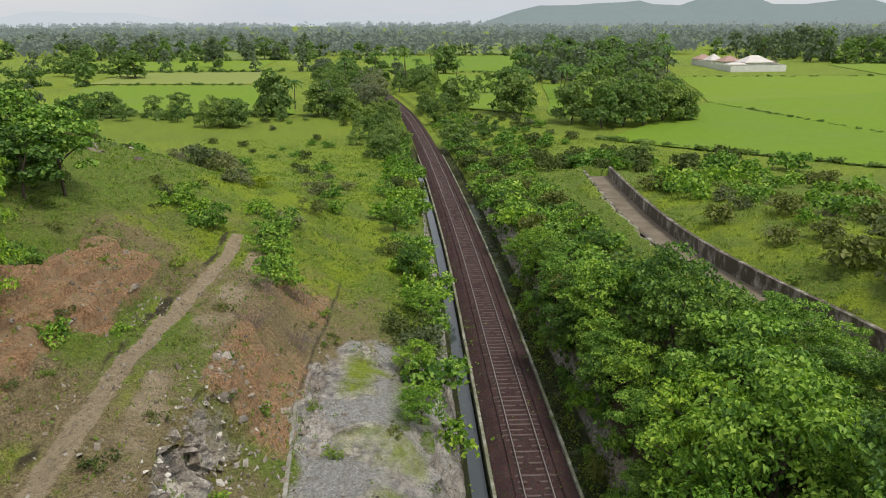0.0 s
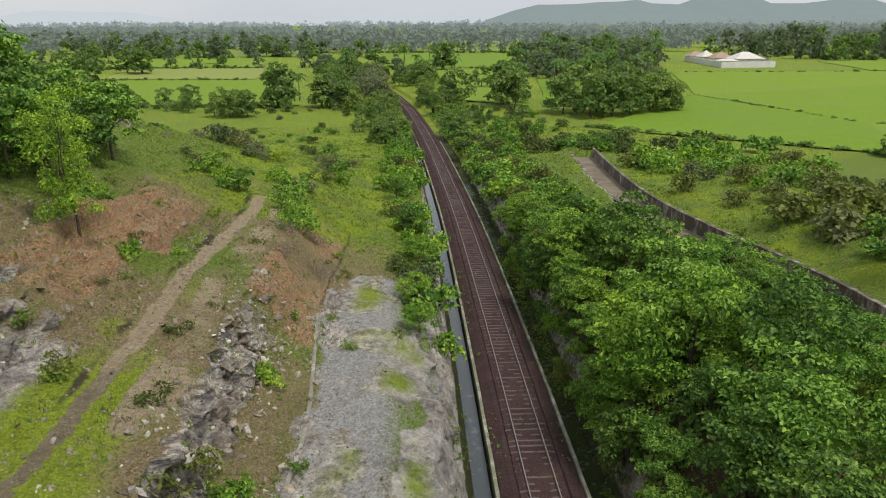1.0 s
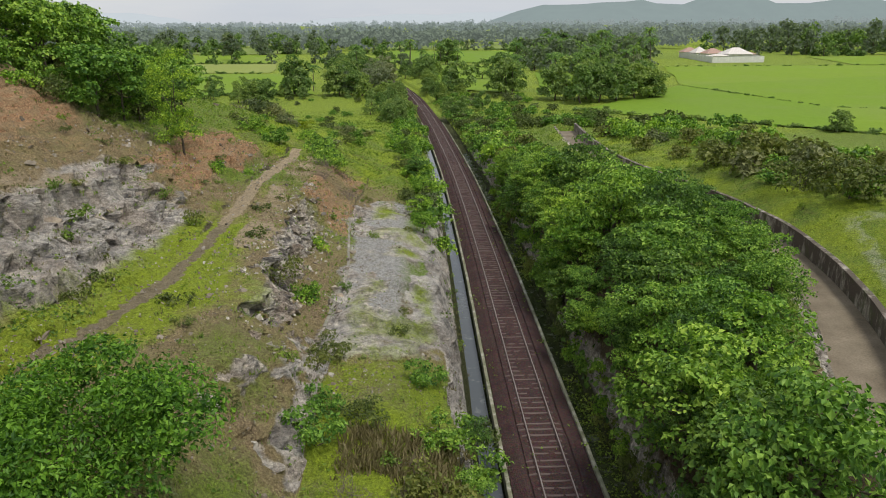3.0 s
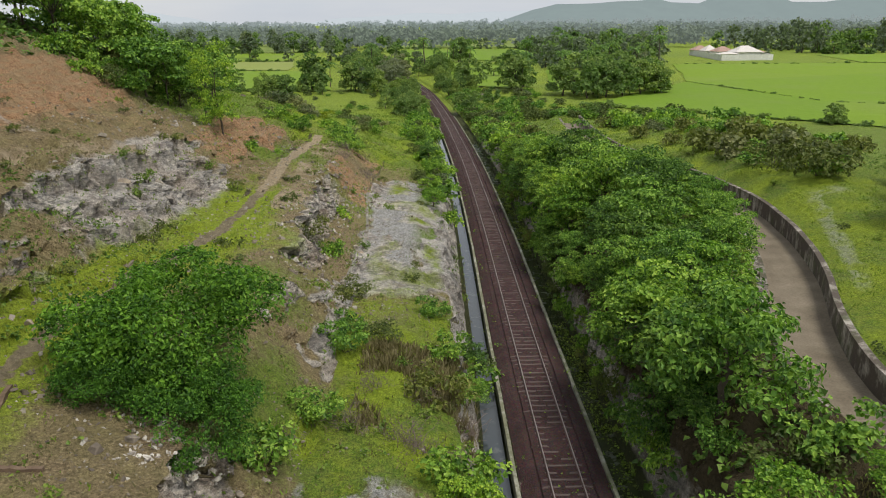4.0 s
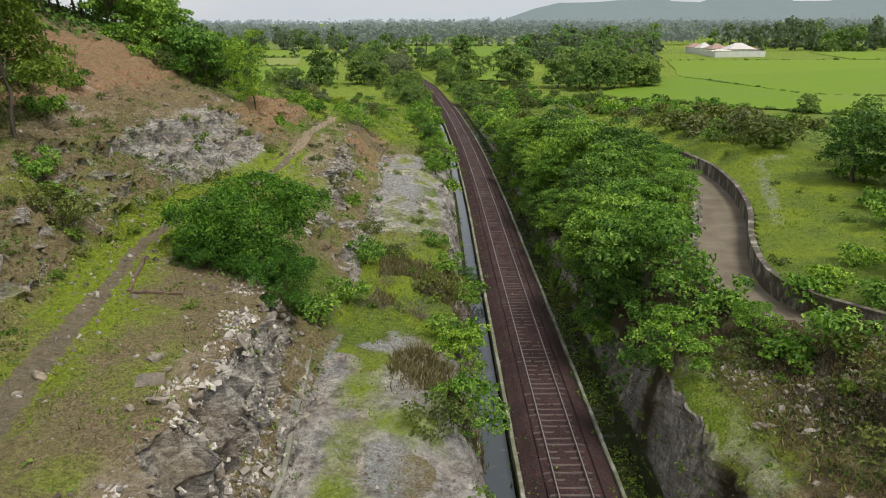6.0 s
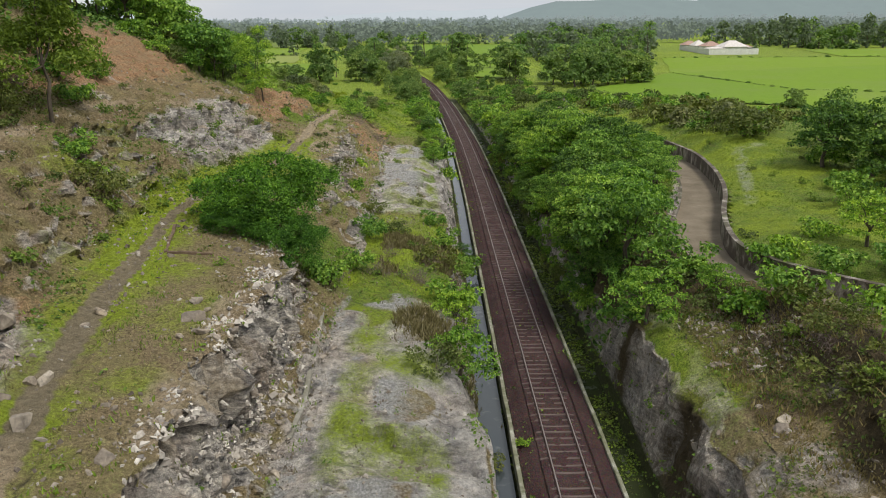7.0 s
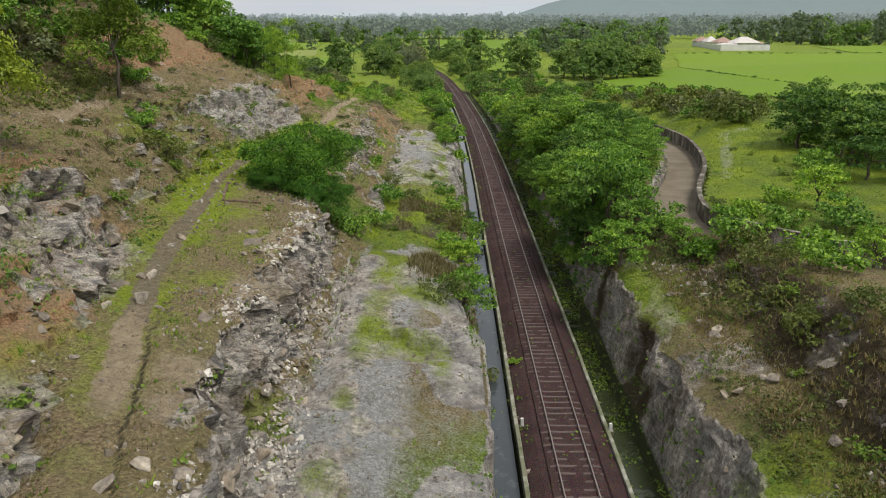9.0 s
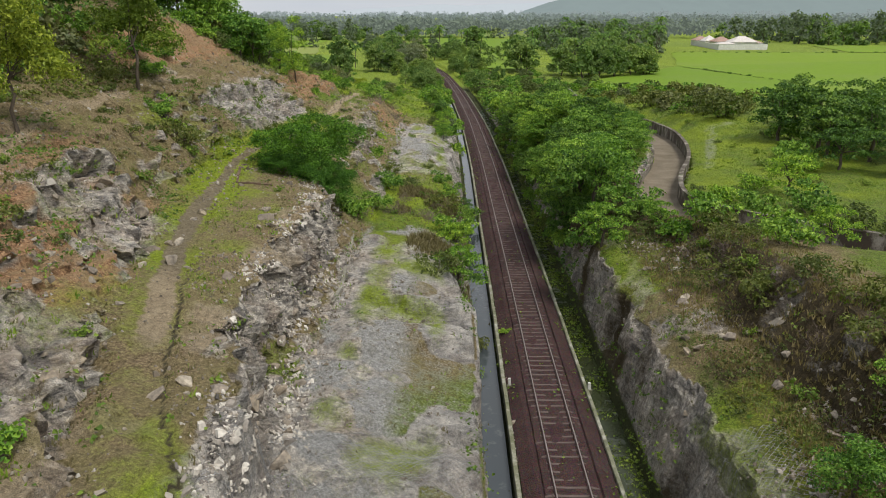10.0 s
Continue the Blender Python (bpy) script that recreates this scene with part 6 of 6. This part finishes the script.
grass_cover("dry_grass", 3600, (7.5, 16, -57, -15), lambda x, y, u: 0.3 + 0.7 * patchy(4, 421)(x, y, u), M_STRAW, 0.24, 81, "brown dry grass on the east bank")
weed_cover("undergrowth", 2600, (4.4, 15, -14, 110), lambda x, y, u: np.ones_like(x), M_LEAFDARK, 0.5, 68, "dark green undergrowth below the trees")
weed_cover("undergrowth", 3600, (-50, -35, -46, 2), patchy(4, 433, -0.2, 0.15), M_LEAFOLIVE, 0.28, 83, "olive scrub on the upper hillside")
weed_cover("weeds", 1000, (-33, -22, -46, 2), patchy(4, 435, 0.02, 0.16), M_WEED, 0.2, 84, "green weeds in the hollows of the slope")
weed_cover("undergrowth", 3000, (-66, -42, -34, 90), lambda x, y, u: np.ones_like(x), M_LEAFDARK, 0.6, 69, "dark green undergrowth below the hill trees")


# ---- stones ----
def rock_mesh(seed):
    """An angular block: the hull of a few random points in a box."""
    r = np.random.default_rng(seed)
    bm = bmesh.new()
    pts = r.uniform(-1, 1, (15, 3)) ** 1 * (0.95, 0.75, 0.6)
    for p in pts:
        bm.verts.new(p / max(1.0, np.linalg.norm(p / (1.0, 0.85, 0.7)) ** 0.6))
    hull = bmesh.ops.convex_hull(bm, input=bm.verts)
    bmesh.ops.delete(bm, geom=[v for v in bm.verts if not v.link_faces], context="VERTS")
    edges = [e for e in bm.edges if len(e.link_faces) == 2 and e.calc_face_angle(0) > 0.5]
    bmesh.ops.bevel(bm, geom=edges, offset=0.035, segments=1, affect="EDGES")
    bmesh.ops.triangulate(bm, faces=bm.faces)
    return bm_mesh("rock", bm, M_STONE)


ROCKS = [rock_mesh(s) for s in range(9)]


def put_rock(x, y, s, z=None, label="angular grey rock lying on stony ground"):
    ob = tagged(new("rock", random.choice(ROCKS)), label, "rock", "loose rocks")
    z = float(GROUND_Z(x, y)[0]) if z is None else z
    ob.matrix_basis = pose(x, y, z + s * 0.12, random.uniform(-25, 25), random.uniform(-25, 25), random.uniform(0, 360)) @ Matrix.Diagonal((s, s, s, 1))
    return ob


random.seed(77)
for x, y, s in ((-11.4, -39.1, 0.55), (-13.1, -30.4, 0.35), (-13.1, -31.7, 0.3), (-9.3, -29.9, 0.75), (-8.6, -31, 0.5), (-15.6, -22, 0.35), (-8.2, 33.5, 0.4), (-6.4, -52, 0.45), (-5.9, -50.8, 0.4)):
    put_rock(x, y, s, label="pale weathered boulder on the terrace")
for k in range(150):
    y = random.uniform(-56, 38)
    u = random.choice((random.uniform(-19.5, -14.5), random.uniform(-14.5, -12.5), random.uniform(-15.8, -12.8)))
    if -14 < y < 6 or not off_path(u + float(centre(y)), y):
        continue
    put_rock(u + float(centre(y)), y, 0.1 + 0.32 * random.random() ** 2)
for k in range(60):
    y = random.choice((random.uniform(-58, -30), random.uniform(-12, 24)))
    u = random.uniform(-32, -21) if y > -30 else random.uniform(-27, -18)
    put_rock(u + float(centre(y)), y, 0.08 + 0.26 * random.random() ** 2)
def face_block(u, y, s, label):
    """A big block standing out of a rock face."""
    x = u + float(centre(y))
    ob = tagged(new("rock_block", random.choice(ROCKS)), label, "rock", "blocks of the rock faces")
    z = float(GROUND_Z(x, y)[0])
    ob.matrix_basis = pose(x, y, z - s * 0.15, random.uniform(-20, 20), random.uniform(-20, 20), random.uniform(60, 120)) @ Matrix.Diagonal((s * 1.15, s * 0.85, s * 1.2, 1))


BROW, FOOT = LINES[9][0], LINES[11][0]
for k in range(120):
    y = random.choice((random.uniform(-55, -20), random.uniform(8, 36)))
    t = random.random()
    face_block(float(BROW(y)) * (1 - t) + float(FOOT(y)) * t + random.uniform(-0.9, 0.5), y, 0.16 + 0.42 * random.random() ** 2, "jointed block of pale grey rock in the cutting's face")
for k in range(7):
    y = random.uniform(0, 19)
    face_block(random.uniform(-30, -25.5), y, random.uniform(0.35, 0.7), "jointed block of blue-grey rock in the hillside")
for k in range(30):
    y = random.choice((random.uniform(-42, -32), random.uniform(-58, -48)))
    face_block(random.uniform(-26, -20.5) + (2 if y < -45 else 0), y, random.uniform(0.25, 0.6), "ledge of pale weathered rock on the slope")
for k in range(18):
    y = random.uniform(-50, -24)
    put_rock(random.uniform(6.2, 10.5) + float(centre(y)), y, random.uniform(0.15, 0.5), label="pale grey rock on the cutting's east bench")


def gravel(name, n, region, keep, size, seed, label, mat):
    r = np.random.default_rng(seed)
    x, y = weights_pick(r, n, region, keep)
    z = GROUND_Z(x, y)
    n = len(x)
    corner = np.array([(a, b, c) for c in (-0.5, 0.5) for b in (-0.5, 0.5) for a in (-0.5, 0.5)])
    s = size * r.lognormal(0, 0.5, n)
    p = corner[None] * (1 + r.uniform(-0.5, 0.5, (n, 8, 3))) * s[:, None, None] * r.uniform((0.6, 0.5, 0.35), (1.5, 1.1, 0.8), (n, 3))[:, None, :]
    p[:, 4:, :2] *= r.uniform(0.25, 0.85, (n, 1, 2))
    p[:, 4:, :2] += r.normal(0, 0.14, (n, 1, 2)) * s[:, None, None]
    a = r.uniform(0, 6.28, n)
    c, si = np.cos(a)[:, None], np.sin(a)[:, None]
    tilt = r.normal(0, 0.4, (n, 1))
    q = np.stack([p[..., 0] * c - p[..., 1] * si, p[..., 0] * si + p[..., 1] * c, p[..., 2] + tilt * p[..., 0]], -1)
    v = q + np.stack([x, y, z + s * 0.1], 1)[:, None, :]
    quads = np.array([(0, 2, 3, 1), (4, 5, 7, 6), (0, 1, 5, 4), (2, 6, 7, 3), (0, 4, 6, 2), (1, 3, 7, 5)])
    f = (np.arange(n)[:, None, None] * 8 + quads[None]).reshape(-1, 4)
    return tagged(part(name, mesh_object(name, v.reshape(-1, 3), f, mat)), label, "stones", kind="stuff")


def mat_gravel():
    m = Nodes("mixed_stone_chips")
    col = m.ramp(m.random(island=True), (0.0, (0.13, 0.105, 0.08)), (0.4, (0.24, 0.20, 0.15)), (0.8, (0.34, 0.30, 0.245)), (1.0, (0.48, 0.45, 0.40)))
    return m.done(m.mix(1.0, col, m.ramp(m.noise(12, 4), (0.25, 0.75), (0.75, 1.15)), "MULTIPLY"), 0.9)


M_CHIPS = mat_gravel()
gravel("stones", 5600, (-26, -12.5, -58, 50), lambda x, y, u: 0.15 + 0.85 * patchy(5, 411, 0.0, 0.2)(x, y, u) * np.where((y > -14) & (y < 4), 0.2, 1.0) * clear(x, y), 0.075, 71, "scattered stone chips on the terrace and cliff", M_CHIPS)
gravel("stones", 4600, (-37, -21, -58, 46), lambda x, y, u: (0.1 + 0.9 * patchy(4, 413, 0.0, 0.2)(x, y, u)) * np.where((y > -1) & (y < 19) & (u > -31) & (u < -24), 0.1, 1.0), 0.09, 72, "stones weathering out of the hillside", M_CHIPS)
gravel("stones", 2600, (5.4, 12, -56, -14), lambda x, y, u: patchy(4, 415, -0.1, 0.2)(x, y, u), 0.09, 73, "stone chips on the east bench", M_CHIPS)
gravel("stones", 3600, (-13.5, -5, -58, 45), lambda x, y, u: patchy(4, 417, -0.1, 0.2)(x, y, u), 0.06, 74, "stone chips on the rock bench", M_CHIPS)
gravel("stones", 420, (-58, -36, 70, 106), lambda x, y, u: np.exp(-(((x + 49) / 6) ** 2 + ((y - 99) / 5) ** 2)) + np.exp(-(((x + 44) / 4) ** 2 + ((y - 78) / 4) ** 2)), 0.45, 75, "tumbled pale stones on the hill's end", M_CHIPS)
gravel("stones", 2200, (-2.5, -1.8, -56, 90), lambda x, y, u: patchy(3, 419, -0.1, 0.15)(x, y, u), 0.07, 76, "loose ballast stones beside the drain wall", M_CHIPS)


def brow_band(x, y, u):
    """Along the broken brow of the west cliff and the scree below it."""
    b = BROW(y)
    return step(-1.8, 0.0, u - b) * step(2.8, 0.3, u - b) * np.where((y < -17) | (y > 9), 1.0, 0.1) * patchy(3, 423, -0.25, 0.1)(x, y, u)


def mat_blocks():
    m = Nodes("pale_broken_rock")
    col = m.ramp(m.random(island=True), (0.0, (0.12, 0.11, 0.10)), (0.25, (0.32, 0.285, 0.245)), (0.65, (0.52, 0.475, 0.41)), (1.0, (0.70, 0.655, 0.58)))
    return m.done(m.mix(1.0, col, m.ramp(m.noise(9, 5), (0.25, 0.7), (0.75, 1.15)), "MULTIPLY"), 0.9)


M_BLOCKS = mat_blocks()
gravel("broken_rock", 9500, (-19, -10, -58, -15), brow_band, 0.1, 78, "pale broken blocks along the cliff's brow", M_BLOCKS)
gravel("broken_rock", 1900, (-20, -11, 3, 36), brow_band, 0.11, 79, "broken grey blocks along the cliff's brow", M_BLOCKS)


# ---- small built things ----
def post(x, y, z):
    p = tagged(new("marker_post"), "short white concrete marker post beside the rails", "post", "marker posts")
    bm = bmesh.new()
    box_into(bm, -0.09, -0.07, -0.2, 0.09, 0.07, 0.55, 0.02)
    part("shaft", bm_mesh("shaft", bm, M_PLASTER), p)
    bm = bmesh.new()
    box_into(bm, -0.16, -0.13, -0.25, 0.16, 0.13, 0.06, 0.02)
    part("footing", bm_mesh("footing", bm, M_KERB), p)
    p.matrix_basis = pose(x, y, z, 3, -2, 5)


post(11.0, -31.3, -0.5)
post(6.0, -31.0, -0.5)


def low_frame():
    f = tagged(new("low_kerb"), "low rust-brown masonry kerb forming a corner on the grass", "kerb")
    for name, x0, y0, x1, y1 in (("long_side", -15.3, -16.4, -13.9, -21.4), ("short_side", -13.75, -21.55, -11.4, -21.1)):
        n = 14
        t = np.linspace(0, 1, n)
        x, y = x0 + (x1 - x0) * t, y0 + (y1 - y0) * t
        z = GROUND_Z(x, y)
        v, q = sweep([(-0.09, -0.3), (-0.09, 0.12), (0.09, 0.12), (0.09, -0.3)], np.stack([x, y, z], 1))
        part(name, mesh_object(name, v, q, M_BROWNKERB), f)


M_BROWNKERB = mat_plain("weathered_brown_masonry", (0.10, 0.065, 0.04), (0.19, 0.13, 0.085), 3.0)
low_frame()


def house(x, y, w, d, h, roof, roof_mat, turn, label):
    """A small house: walls with openings, a hipped roof with eaves."""
    hs = tagged(new("house"), label, "house", "houses of the compound")
    bm = bmesh.new()
    box_into(bm, -w / 2, -d / 2, -0.3, w / 2, d / 2, h)
    part("house_wall", bm_mesh("house_wall", bm, M_PLASTER), hs)
    bm = bmesh.new()
    e = 0.9
    ridge_half = max(0.2, (w - d) / 2)
    base = [bm.verts.new(p) for p in ((-w / 2 - e, -d / 2 - e, h), (w / 2 + e, -d / 2 - e, h), (w / 2 + e, d / 2 + e, h), (-w / 2 - e, d / 2 + e, h))]
    top = [bm.verts.new((-ridge_half, 0, h + roof)), bm.verts.new((ridge_half, 0, h + roof))]
    for f in ((base[0], base[1], top[1], top[0]), (base[1], base[2], top[1]), (base[2], base[3], top[0], top[1]), (base[3], base[0], top[0]), (base[3], base[2], base[1], base[0])):
        bm.faces.new(f)
    part("roof", bm_mesh("roof", bm, roof_mat), hs)
    for k in range(max(2, int(w / 3.2))):
        bm = bmesh.new()
        cx = -w / 2 + (k + 0.5) * w / max(2, int(w / 3.2))
        box_into(bm, cx - 0.55, -d / 2 - 0.05, 0.9 if k else 0.0, cx + 0.55, -d / 2 + 0.1, 2.1)
        part("window" if k else "door", bm_mesh("window", bm, M_DARK), hs)
    hs.matrix_basis = pose(x, y, PLAIN + 0.2, 0, 0, turn)


house(158, 392, 14, 10, 3.6, 3.4, M_PALEROOF, 8, "white house with a pale hipped roof behind a wall")
house(150, 406, 10, 8, 3.4, 2.8, M_TILE, 12, "white house with a faded red hipped roof")
house(147, 421, 7, 7, 3.2, 3.4, M_PALEROOF, 10, "small white house with a steep pale hipped roof")
house(145, 433, 9, 7, 3.2, 2.6, M_TILE, 6, "white house with a dull red hipped roof")
house(167, 402, 10, 7, 3.0, 1.6, M_TILE, 5, "long low white house with a red roof")
house(146.5, 386, 9, 5, 2.8, 1.0, M_PALEROOF, 8, "low white outhouse with a pale roof")


def compound_wall():
    w = tagged(new("compound_wall"), "long white plastered wall round the houses", "wall")
    pts = ((141, 440), (138.5, 371), (167.5, 375), (170, 398))
    for (x0, y0), (x1, y1) in zip(pts, pts[1:]):
        n = 16
        t = np.linspace(0, 1, n)
        v, q = sweep([(-0.15, -0.3), (-0.15, 2.9), (0.15, 2.9), (0.15, -0.3)], np.stack([x0 + (x1 - x0) * t, y0 + (y1 - y0) * t, np.full(n, PLAIN + 0.2)], 1))
        part("wall_panel", mesh_object("wall_panel", v, q, M_PLASTER), w)


compound_wall()


def pile():
    r = np.random.default_rng(5)
    n = 26
    a, b = np.meshgrid(np.linspace(-1, 1, n), np.linspace(-1, 1, n), indexing="ij")
    z = np.maximum(0, 1 - np.hypot(a, b)) * 1.6 + 0.12 * rough(a * 8, b * 8, 1.5, 3, 9)
    x, y = 5.6 + a * 4.5, 180 + b * 5
    ob = part("ballast_mound", mesh_object("ballast_mound", np.dstack([x, y, land(x.ravel(), y.ravel(), False).reshape(x.shape) - 0.2 + z]), grid_faces(n, n), M_STONE))
    tagged(ob, "heap of grey crushed stone beside the railway", "heap")


pile()


def netting(u0, u1, y0, y1, lift, label):
    """Diamond-mesh rockfall netting draped over the rock."""
    bits = []
    gap = 0.27
    span = (u1 - u0) + (y1 - y0)
    for sign in (1, -1):
        for s in np.arange(0, span, gap):
            t = np.arange(0, span, 0.45)
            if sign > 0:
                u, y = u0 + s - t * 0.5, y0 + t * 0.5
            else:
                u, y = u0 + s - (y1 - y0) + t * 0.5, y0 + t * 0.5
            ok = (u >= u0) & (u <= u1) & (y <= y1)
            if ok.sum() < 3:
                continue
            u, y = u[ok], y[ok]
            x = u + centre(y)
            z = GROUND_Z(x, y) + lift
            bits.append(tube(np.stack([x, y, z], 1), np.full(len(x), 0.008), 3))
    v, f = join(bits)
    return tagged(part("rockfall_netting", mesh_object("rockfall_netting", v, f, M_WIRE)), label, "netting")


netting(-13.0, -4.7, -58, -45, 0.035, "galvanised wire rockfall netting draped over the rock bench")
netting(5.6, 8.4, -50, -41, 0.035, "galvanised wire rockfall netting over the cutting's edge")


def gutter(pts, label):
    line = smooth_line(np.array(pts, float), 0.5, 2)
    z = GROUND_Z(line[:, 0], line[:, 1])
    z = np.convolve(np.pad(z, 3, mode="edge"), np.ones(7) / 7, "valid")
    v, f = sweep([(-0.11, -0.5), (-0.11, 0.05), (0.11, 0.05), (0.11, -0.5)], np.c_[line, z])
    return tagged(part("gutter_kerb", mesh_object("gutter_kerb", v, f, M_PALEKERB)), label, "kerb", kind="structure")


M_PALEKERB = mat_wall("dusty_grey_mortar", (0.40, 0.385, 0.34), (0.24, 0.225, 0.18), 0.3)
gutter([(-6.1, -18), (-5.6, -22), (-5.0, -28), (-4.9, -32)], "low pale mortar kerb at the back of the rock bench")
gutter([(-9.1, 36), (-8.2, 29), (-7.2, 22), (-7.3, 16), (-7.2, 11)], "low pale mortar kerb at the back of the rock bench")
